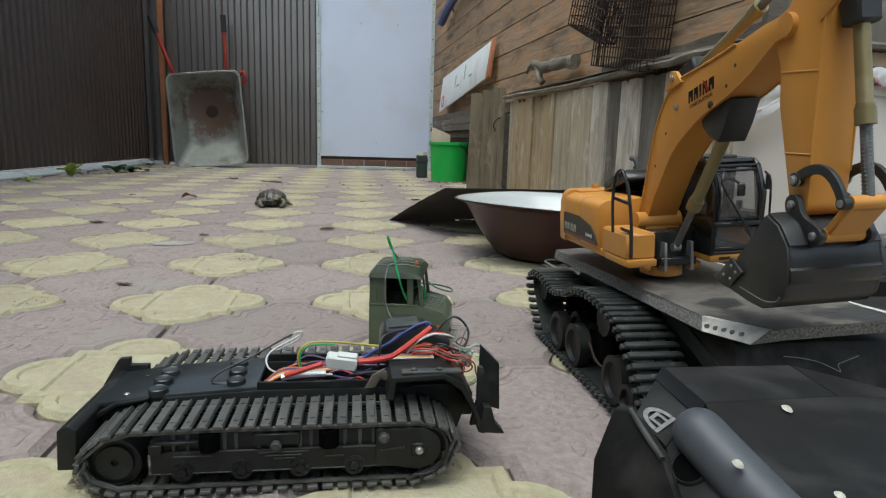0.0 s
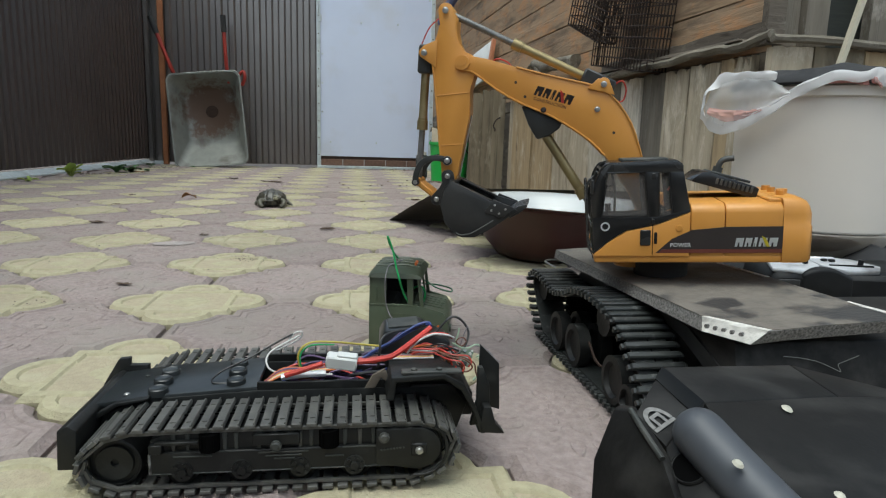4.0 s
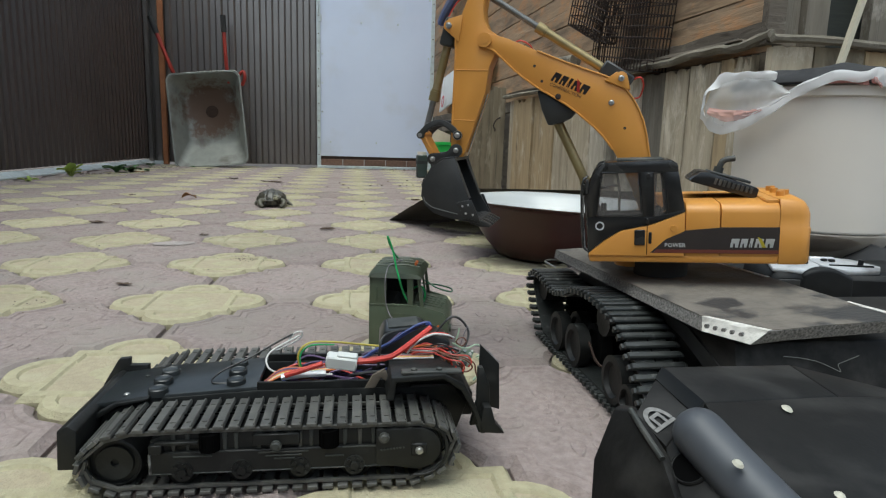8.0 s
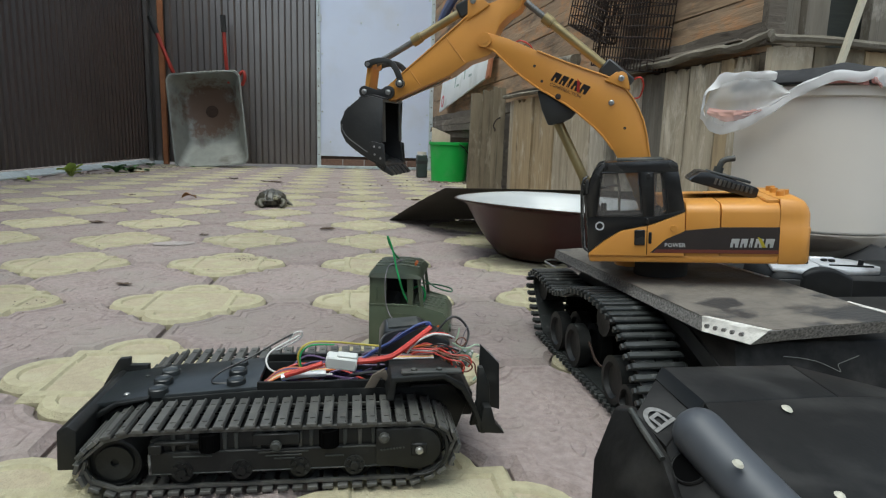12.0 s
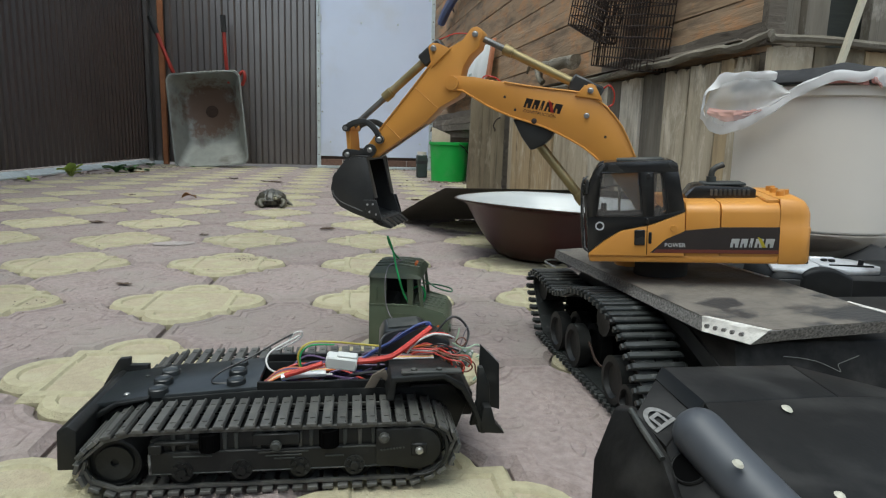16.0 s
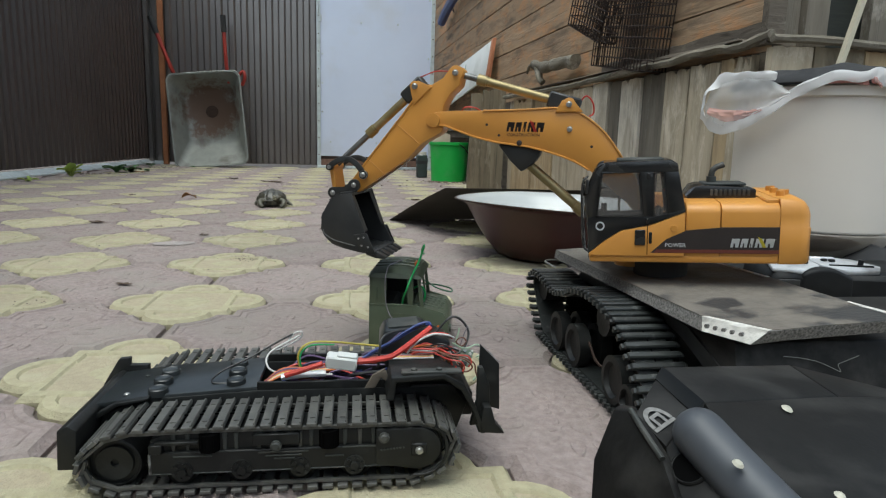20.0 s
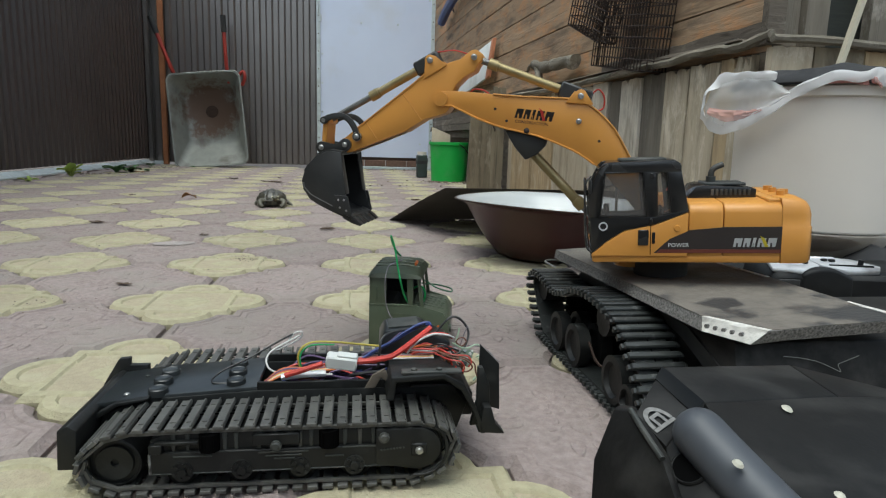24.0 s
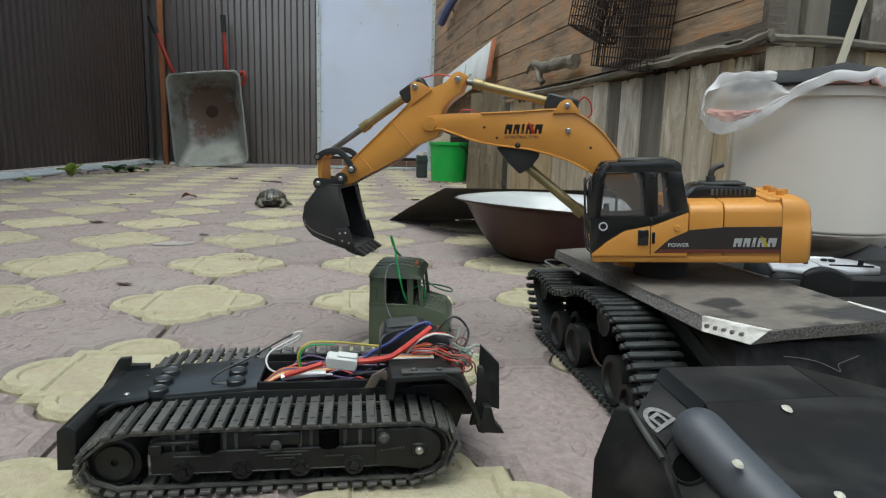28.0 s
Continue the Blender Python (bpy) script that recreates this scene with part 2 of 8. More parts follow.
    wire_steel=surf("dark_wire", (0.03, 0.025, 0.022), (0.06, 0.035, 0.025), 50, 0.7, metal=0.3),
    leaf=surf("green_leaf", (0.52, 0.62, 0.19), (0.4, 0.5, 0.14), 30, 0.55, vary=0.2),
    leaf_dark=surf("dark_green_leaf", (0.13, 0.24, 0.1), (0.09, 0.17, 0.07), 30, 0.55, vary=0.25),
    dead_leaf=surf("brown_leaf", (0.07, 0.045, 0.03), (0.11, 0.075, 0.05), 60, 0.85, 0.3, 200, vary=0.3),
    shell=surf("dark_olive_horn", (0.034, 0.033, 0.024), (0.062, 0.056, 0.04), 45, 0.34, 0.25, 120, wear=(0.10, 0.094, 0.07), wscale=30, wlow=0.55, whigh=0.75),
    turtle_skin=surf("scaly_dark_skin", (0.06, 0.058, 0.04), (0.13, 0.12, 0.085), 160, 0.5, 0.5, 300),
    turtle_stripe=surf("pale_skin_stripe", (0.42, 0.4, 0.28), (0.32, 0.3, 0.21), 200, 0.5),
    pcb=surf("green_circuit_board", (0.03, 0.12, 0.06), (0.26, 0.27, 0.22), 260, 0.5),
    nylon=surf("milky_nylon", (0.6, 0.61, 0.58), (0.54, 0.55, 0.52), 30, 0.4),
    foot_brown=surf("brown_scorched_basin", (0.44, 0.375, 0.305), (0.31, 0.26, 0.21), 30, 0.8, 0.3, 60),
    bead=surf("greyish_worn_edge", (0.12, 0.125, 0.12), None, 60, 0.5),
    spot=surf("pale_dot_plastic", (0.5, 0.48, 0.39), None, 30, 0.35),
)
WIRE = {k: surf(k + "_wire_sheath", c, None, 60, 0.4) for k, c in dict(
    red=(0.5, 0.045, 0.03), blue=(0.03, 0.055, 0.2), black=(0.015, 0.015, 0.015), white=(0.6, 0.59, 0.56), green=(0.02, 0.3, 0.08), mint=(0.36, 0.47, 0.33), moss=(0.03, 0.11, 0.055),
    yellow=(0.55, 0.45, 0.08), orange=(0.6, 0.16, 0.03), grey=(0.22, 0.2, 0.22), brown=(0.14, 0.05, 0.025), purple=(0.1, 0.06, 0.13)).items()}


# ---- building blocks ----
def finish(bm, smooth=40):
    bmesh.ops.recalc_face_normals(bm, faces=bm.faces)
    me = bpy.data.meshes.new("mesh")
    bm.to_mesh(me)
    bm.free()
    if smooth:
        me.polygons.foreach_set("use_smooth", [True] * len(me.polygons))
        me.set_sharp_from_angle(angle=radians(smooth))
    return me


def part(name, bm, material, parent=None, label="", at=None, smooth=40):
    """Links a bmesh as one mesh object under a thing or a part."""
    ob = new(name, bm if isinstance(bm, bpy.types.Mesh) else finish(bm, smooth))
    if not ob.data.materials:
        ob.data.materials.append(material)
    ob.parent = parent
    if at is not None:
        ob.matrix_basis = at
    if label:
        ob["label"] = label
    return ob


def thing(name, label, category, at=None, group="", kind=""):
    ob = new(name)
    ob.empty_display_size = 0.05
    if at is not None:
        ob.matrix_basis = at
    return tagged(ob, label, category, group, kind)


def soft_edges(bm, w, seg=2):
    es = [e for e in bm.edges if len(e.link_faces) == 2 and e.calc_face_angle(0) > 0.5]
    if w > 0 and es:
        bmesh.ops.bevel(bm, geom=es, offset=w, segments=seg, affect="EDGES", profile=0.5, clamp_overlap=True)
    return bm


def box(x0, x1, y0, y1, z0, z1, bevel=0.0, bm=None, m=None):
    b = bmesh.new()
    vs = bmesh.ops.create_cube(b, size=1)["verts"]
    for v in vs:
        v.co = Vector(((x0 + x1) / 2 + v.co.x * (x1 - x0), (y0 + y1) / 2 + v.co.y * (y1 - y0), (z0 + z1) / 2 + v.co.z * (z1 - z0)))
    soft_edges(b, bevel, 1)
    return merge(bm, b, m)


def merge(bm, b, m=None):
    """Adds b to bm, moved by m; with no bm gives b."""
    if m is not None:
        b.transform(m)
    if bm is None:
        return b
    me = bpy.data.meshes.new("tmp")
    b.to_mesh(me)
    b.free()
    bm.from_mesh(me)
    bpy.data.meshes.remove(me)
    return bm


def prism(pts, y0, y1, bevel=0.0, bm=None, m=None, seg=2):
    """A solid between y0 and y1 with the outline pts in x and z."""
    b = bmesh.new()
    v0 = [b.verts.new((x, y0, z)) for x, z in pts]
    v1 = [b.verts.new((x, y1, z)) for x, z in pts]
    n = len(pts)
    b.faces.new(v0)
    b.faces.new(list(reversed(v1)))
    for i in range(n):
        b.faces.new((v0[i], v0[(i + 1) % n], v1[(i + 1) % n], v1[i]))
    bmesh.ops.recalc_face_normals(b, faces=b.faces)
    if bevel:
        es = [e for e in b.edges if len(e.link_faces) == 2 and e.calc_face_angle(0) > 0.9]
        bmesh.ops.bevel(b, geom=es, offset=bevel, segments=seg, affect="EDGES", profile=0.5, clamp_overlap=True)
    return merge(bm, b, m)


def rod(a, c, r, seg=12, bm=None, r2=None):
    """A round bar from a to c."""
    a, c = Vector(a), Vector(c)
    b = bmesh.new()
    d = c - a
    bmesh.ops.create_cone(b, cap_ends=True, segments=seg, radius1=r, radius2=r if r2 is None else r2, depth=d.length)
    b.transform(Matrix.Translation((a + c) / 2) @ d.to_track_quat("Z", "Y").to_matrix().to_4x4())
    return merge(bm, b)


def spline(pts, steps=6):
    p = [Vector(q) for q in pts]
    p = [2 * p[0] - p[1]] + p + [2 * p[-1] - p[-2]]
    out = []
    for i in range(1, len(p) - 2):
        for k in range(steps):
            t = k / steps
            out.append(0.5 * (2 * p[i] + (p[i + 1] - p[i - 1]) * t + (2 * p[i - 1] - 5 * p[i] + 4 * p[i + 1] - p[i + 2]) * t * t
                              + (3 * p[i] - p[i - 1] - 3 * p[i + 1] + p[i + 2]) * t ** 3))
    out.append(p[-2])
    return out


def tube(pts, r, seg=7, steps=6, bm=None, flat=1.0):
    """A round bar along a smooth line; r may be a list, flat squeezes it."""
    line = spline(pts, steps) if steps else [Vector(q) for q in pts]
    b = bm or bmesh.new()
    up = Vector((0.13, 0.21, 0.97))
    rings = []
    for i, q in enumerate(line):
        d = (line[min(i + 1, len(line) - 1)] - line[max(i - 1, 0)]).normalized()
        s = d.cross(up)
        s = s.normalized() if s.length > 1e-4 else Vector((1, 0, 0))
        u = s.cross(d)
        rr = r if not isinstance(r, (list, tuple)) else r[0] + (r[-1] - r[0]) * i / (len(line) - 1)
        rings.append([b.verts.new(q + rr * (math.cos(2 * math.pi * k / seg) * s + flat * math.sin(2 * math.pi * k / seg) * u)) for k in range(seg)])
        up = u
    for a, c in zip(rings, rings[1:]):
        for k in range(seg):
            b.faces.new((a[k], a[(k + 1) % seg], c[(k + 1) % seg], c[k]))
    b.faces.new(rings[0])
    b.faces.new(list(reversed(rings[-1])))
    return b


def lathe(prof, seg=48, bm=None, m=None, a0=0.0, a1=360.0):
    b = bmesh.new()
    full = abs(a1 - a0) >= 360
    n = seg if full else seg + 1
    rings = []
    for r, z in prof:
        if r < 1e-6:
            rings.append([b.verts.new((0, 0, z))] * n)
        else:
            rings.append([b.verts.new((r * math.cos(radians(a0 + (a1 - a0) * k / seg)), r * math.sin(radians(a0 + (a1 - a0) * k / seg)), z)) for k in range(n)])
    for p, q in zip(rings, rings[1:]):
        for k in range(seg):
            f = []
            for v in (p[k], p[(k + 1) % n], q[(k + 1) % n], q[k]):
                if v not in f:
                    f.append(v)
            if len(f) > 2:
                b.faces.new(f)
    return merge(bm, b, m)


def words(text, size, depth=0.0003):
    cu = bpy.data.curves.new("words", "FONT")
    cu.body, cu.size, cu.extrude, cu.resolution_u = text, size, depth, 2
    ob = bpy.data.objects.new("words", cu)
    scene.collection.objects.link(ob)
    me = bpy.data.meshes.new_from_object(ob.evaluated_get(bpy.context.evaluated_depsgraph_get()))
    bpy.data.objects.remove(ob)
    bpy.data.curves.remove(cu)
    return me


def screw(parent, at, r=0.003, material=None, axis="Y", label=""):
    """A bolt head with a slot cross, facing along an axis of its thing."""
    b = rod((0, 0, 0), (0, 0, r * 0.5), r, 12)
    b = rod((0, 0, r * 0.5), (0, 0, r * 0.75), r * 0.85, 12, b, r2=r * 0.55)
    turn = {"Y": Matrix.Rotation(radians(-90), 4, "X"), "-Y": Matrix.Rotation(radians(90), 4, "X"), "Z": Matrix.Identity(4), "X": Matrix.Rotation(radians(90), 4, "Y"), "-X": Matrix.Rotation(radians(-90), 4, "Y")}[axis]
    b.transform(Matrix.Translation(at) @ turn)
    return part("bolt", b, material or M["steel"], parent, label)


# ---- ground and enclosure ----
def ground_sheet():
    b = bmesh.new()
    bmesh.ops.create_grid(b, x_segments=24, y_segments=24, size=400)
    return tagged(part("ground", b, M["soil"], at=pose(0, 0, -0.0125)), "sandy soil bed under the paving", "ground", kind="structure")


def corrugated(width, height, pitch=0.06, depth=0.016):
    """A profiled steel sheet in x and z, ribs upright, facing -y."""
    b = bmesh.new()
    xs, n = [], int(round(width / pitch))
    for i in range(n):
        for f, d in ((0.0, 0), (0.36, 0), (0.5, depth), (0.86, depth)):
            xs.append(((i + f) * width / n, d))
    xs.append((width, 0))
    lo = [b.verts.new((x, d, 0)) for x, d in xs]
    hi = [b.verts.new((x, d, height)) for x, d in xs]
    for i in range(len(xs) - 1):
        b.faces.new((lo[i], lo[i + 1], hi[i + 1], hi[i]))
    ext = bmesh.ops.extrude_face_region(b, geom=b.faces[:])
    for v in [g for g in ext["geom"] if isinstance(g, bmesh.types.BMVert)]:
        v.co.y += 0.0012
    return b


def fence(name, label, start, angle, length, material, pitch, height=2.1, sheet=1.15, lift=0.05):
    f = thing(name, label, "fence", pose(*start, 0, 0, angle), kind="structure")
    n = max(1, int(round(length / sheet)))
    me = finish(corrugated(length / n, height, pitch), 20)
    for i in range(n):
        part("sheet", me, material, f, at=pose(i * length / n, 0, lift))
    for z in (0.35, height - 0.4):
        part("rail", box(0, length, 0.0195, 0.056, z, z + 0.04), material, f)
    return f


# ---- paving: yellow four-lobed pavers in a square net, mauve pavers between them ----
P, PX, PY = 0.31, -0.2529, 1.0141


def flower_line(grow=0.0, n=10):
    """Outline of a lobed paver: a square with a round lobe on each side."""
    sq, c, r = 0.074 + grow, 0.068, 0.051 + grow
    a0 = math.acos(min(1, (sq - c) / r)) if sq - c < r else 0.0
    pts = []
    for k in range(4):
        rot = Matrix.Rotation(k * math.pi / 2, 2)
        arc = [Vector((c + r * math.cos(-a0 + 2 * a0 * i / n), r * math.sin(-a0 + 2 * a0 * i / n))) for i in range(n + 1)]
        pts += [rot @ q for q in arc] + [rot @ Vector((sq, sq))]
    return pts


def rings_to_mesh(rings, cap=True):
    b = bmesh.new()
    vv = [[b.verts.new((q.x, q.y, z)) for q in ring] for ring, z in rings]
    for p, q in zip(vv, vv[1:]):
        for i in range(len(p)):
            b.faces.new((p[i], p[(i + 1) % len(p)], q[(i + 1) % len(p)], q[i]))
    if cap:
        b.faces.new(vv[-1])
    return b


def yellow_paver():
    """A broad flat rim, ribs that part the lobes from the core, and a small raised flower in the middle."""
    rings = [(flower_line(-0.001), -0.014), (flower_line(-0.001), -0.0045), (flower_line(-0.0055), 0.0012), (flower_line(-0.0165), 0.0016), (flower_line(-0.0190), -0.0013)]
    b = rings_to_mesh(rings)
    core = max(b.faces, key=lambda f: len(f.verts))
    core.material_index = 1
    small = [Vector((q.x * 0.27, q.y * 0.27)) for q in flower_line(0, 5)]
    b = merge(b, rings_to_mesh([(small, -0.0014), ([q * 0.86 for q in small], 0.0), ([q * 0.72 for q in small], 0.0004)]))
    for k in range(4):
        rot = Matrix.Rotation(k * math.pi / 2, 2)
        def bar(w, h, z):
            return ([rot @ Vector(q) for q in ((0.0625 - w, -h), (0.0625 + w, -h), (0.0625 + w, h), (0.0625 - w, h))], z)
        b = merge(b, rings_to_mesh([bar(0.0060, 0.041, -0.0012), bar(0.0036, 0.039, 0.0011), bar(0.0030, 0.0385, 0.0013)]))
    return finish(b, 25)


def mauve_paver():
    """The piece between four lobed pavers: a square with their lobes bitten out of its corners, a stepped rim, and leaves in relief."""
    def outline(grow, z):
        bite = [q for q in flower_line(0.0025 + grow, 10) if q.x > -1e-6 and q.y > -1e-6]
        bite.sort(key=lambda q: -math.atan2(q.y, q.x))
        gap = 0.0034 + grow
        bite = [Vector((max(q.x, gap), max(q.y, gap))) - Vector((P / 2, P / 2)) for q in bite]
        return ([Matrix.Rotation(k * math.pi / 2, 2) @ q for k in range(4) for q in bite], z)
    b = rings_to_mesh([outline(0.0, -0.014), outline(0.0, -0.0075), outline(0.0075, 0.0), outline(0.0145, 0.0003), outline(0.0162, -0.0018), outline(0.0215, -0.0019), outline(0.0226, -0.0009), outline(0.0242, -0.0009), outline(0.0256, -0.0021)])
    for k in range(4):
        for cx, rx, ry, turn in ((0.050, 0.030, 0.014, 0.785), (0.024, 0.014, 0.009, 0.25), (0.062, 0.015, 0.007, 0.18), (0.062, 0.015, 0.007, -0.18), (0.028, 0.011, 0.006, 0.785)):
            leaf = [Vector((cx + rx * math.cos(a), ry * math.sin(a) * (1 - 0.35 * math.cos(a)))) for a in [2 * math.pi * i / 12 for i in range(12)]]
            rot = Matrix.Rotation(k * math.pi / 2 + turn, 2)
            mid = Vector((cx, 0))
            b = merge(b, rings_to_mesh([([rot @ q for q in leaf], -0.0025), ([rot @ (mid + (q - mid) * 0.84) for q in leaf], -0.0008), ([rot @ (mid + (q - mid) * 0.74) for q in leaf], -0.0008), ([rot @ (mid + (q - mid) * 0.6) for q in leaf], -0.0016)]))
    return finish(b, 25)


def paving():
    pv = thing("pavement", "mauve concrete paving with pale yellow four-lobed pavers", "paving", kind="structure")
    rnd = random.Random(4)
    ym, mm = yellow_paver(), mauve_paver()
    ym.materials.append(M["paver_yellow"])
    ym.materials.append(M["paver_dust"])
    for j in range(-4, 16):
        for i in range(-5, 5):
            for me, name, mat, off in ((ym, "yellow_paver", M["paver_yellow"], 0), (mm, "mauve_paver", M["paver_pink"], P / 2)):
                x, y = PX + i * P + off, PY + j * P + off
                if y > 5.78 or x > 1.15 or x < -1.78:
                    continue
                part(name, me, mat, pv, at=pose(x, y, rnd.uniform(-0.0012, 0.0006), rnd.uniform(-0.35, 0.35), rnd.uniform(-0.35, 0.35), rnd.choice((0, 90, 180, 270))))
    return pv


# ---- the house side: frame with x along the wall towards the camera, y into the house ----
HOUSE = pose(0.79, 5.85, 0, 0, 0, -87.54)


def rough_board(x0, x1, y0, y1, z0, z1, rnd, cuts=5, wob=0.002, axis=0):
    """A sawn board with slightly uneven edges."""
    b = bmesh.new()
    n = cuts
    rows = []
    for i in range(n + 1):
        t = i / n
        if axis == 0:
            x = x0 + (x1 - x0) * t
            ring = [(x, y0, z0), (x, y0, z1), (x, y1, z1), (x, y1, z0)]
        else:
            z = z0 + (z1 - z0) * t
            ring = [(x0, y0, z), (x1, y0, z), (x1, y1, z), (x0, y1, z)]
        rows.append([b.verts.new([c + (rnd.uniform(-wob, wob) if k != axis else (rnd.uniform(-wob, wob) * 3 if i in (0, n) else 0)) for k, c in enumerate(q)]) for q in ring])
    for p, q in zip(rows, rows[1:]):
        for k in range(4):
            b.faces.new((p[k], p[(k + 1) % 4], q[(k + 1) % 4], q[k]))
    b.faces.new(rows[0])
    b.faces.new(list(reversed(rows[-1])))
    return b


def house_wall():
    rnd = random.Random(11)
    w = thing("wall_house", "brown weathered timber wall of horizontal boards", "wall", HOUSE, kind="structure")
    part("core", box(-0.4, 4.47, 0.035, 0.2, 0, 2.6), M["plank_dark"], w)
    z, k = 0.495, 0
    while z < 2.6:
        cut = rnd.choice((9.0, 9.0, 2.4, 3.3)) if k else 9.0
        for a, c in ((-0.35, min(cut, 4.5)), (cut + 0.004, 4.5)):
            if c - a > 0.1 and a < 4.4:
                part("siding_board", rough_board(a, c, 0.0, 0.032, z + 0.002, z + 0.137, rnd, 10, 0.0015), M["siding"], w)
        z += 0.14
        k += 1
    part("sill_board", rough_board(-0.3, 4.5, -0.012, 0.03, 0.44, 0.494, rnd, 10, 0.003), M["plank_dark"], w)
    part("corner_rot", rough_board(3.55, 4.495, -0.014, -0.001, 0.515, 0.562, rnd, 12, 0.006), M["plank_dark"], w, "dark rotted lower board")
    return w


def front_wall():
    """The house's narrow front past the corner: planks below, a dark recess with uprights above."""
    rnd = random.Random(12)
    w = thing("wall_front", "grey planked front of the house with a dark recess", "wall", pose(0.955, 1.33, 0), kind="structure")
    part("core", box(0.03, 2.6, 0.06, 0.2, 0, 2.6), M["plank_dark"], w)
    x = -0.02
    for i, wd in enumerate((0.105, 0.13, 0.12, 0.16, 0.15, 0.17, 0.16, 0.16, 0.15, 0.15)):
        part("plank", ragged_plank(x + 0.002, x + wd - 0.002, 0.0, 0.022, 0.498 + rnd.uniform(-0.002, 0.002), rnd, 0.0012), M[("plank", "hatch", "plank_brown", "hatch")[i % 4]], w)
        x += wd
    for a, c, m, y in ((-0.03, 0.012, "plank_dark", 0.01), (0.014, 0.052, "plank_grey", 0.02), (0.055, 0.111, "plank_grey", 0.0), (0.222, 0.33, "plank_grey", 0.005), (0.5, 0.62, "plank_grey", 0.0), (0.9, 1.0, "plank_grey", 0.0)):
        part("upright_board", rough_board(a, c, y, y + 0.025, 0.5, 2.5, rnd, 8, 0.0012, 2), M[m], w)
    # shallow backing whose near-black colour stands in for a deep recess's shade
    part("recess_board", box(0.02, 1.6, 0.052, 0.06, 0.50, 2.5), M["recess"], w, "boards coloured near black for the recess's shade")
    return w


def ragged_plank(x0, x1, y0, y1, top, rnd, torn=0.007):
    """An upright plank with wavering edges and a splintered upper end."""
    n = 9
    pts = [(x0 + rnd.uniform(-0.002, 0.002), 0.0), (x1 + rnd.uniform(-0.002, 0.002), 0.0), (x1 + rnd.uniform(-0.002, 0.002), top * 0.5), (x1, top - 0.02)]
    pts += [(x1 + (x0 - x1) * k / n, top - abs(rnd.gauss(0, torn)) - (torn * 1.7 if rnd.random() < 0.15 else 0)) for k in range(n + 1)]
    pts += [(x0 + rnd.uniform(-0.002, 0.002), top * 0.5)]
    return prism(pts, y0, y1, 0)


def plank_wall():
    rnd = random.Random(5)
    w = thing("wall_planks", "low wall of grey weathered upright planks along the house", "wall", HOUSE, kind="structure")
    part("core", box(2.3, 4.47, -0.012, 0.03, 0, 0.43), M["plank_dark"], w)
    x = 2.46
    rows = [(0.09, "plank", 0), (0.307, "plank_brown", 0.012), (0.098, "plank_brown", 0.004), (0.191, "plank_brown", 0.010), (0.187, "plank", 0.003), (0.206, "plank", 0.003), (0.135, "plank_pale", 0.004),
            (0.097, "plank_grey", 0.003), (0.14, "plank_pale", 0.005), (0.137, "plank_grey", 0.003), (0.129, "plank", 0.004), (0.137, "plank", 0.004), (0.059, "plank_brown", 0.004), (0.07, "plank", 0.012)]
    for wd, kind, torn in rows:
        y = -0.035 + rnd.uniform(-0.006, 0.006)
        part("plank", ragged_plank(x + 0.0035, x + wd - 0.0035, y, y + 0.022, 0.490 + rnd.uniform(-0.005, 0.005), rnd, torn), M[kind], w)
        x += wd
    return w


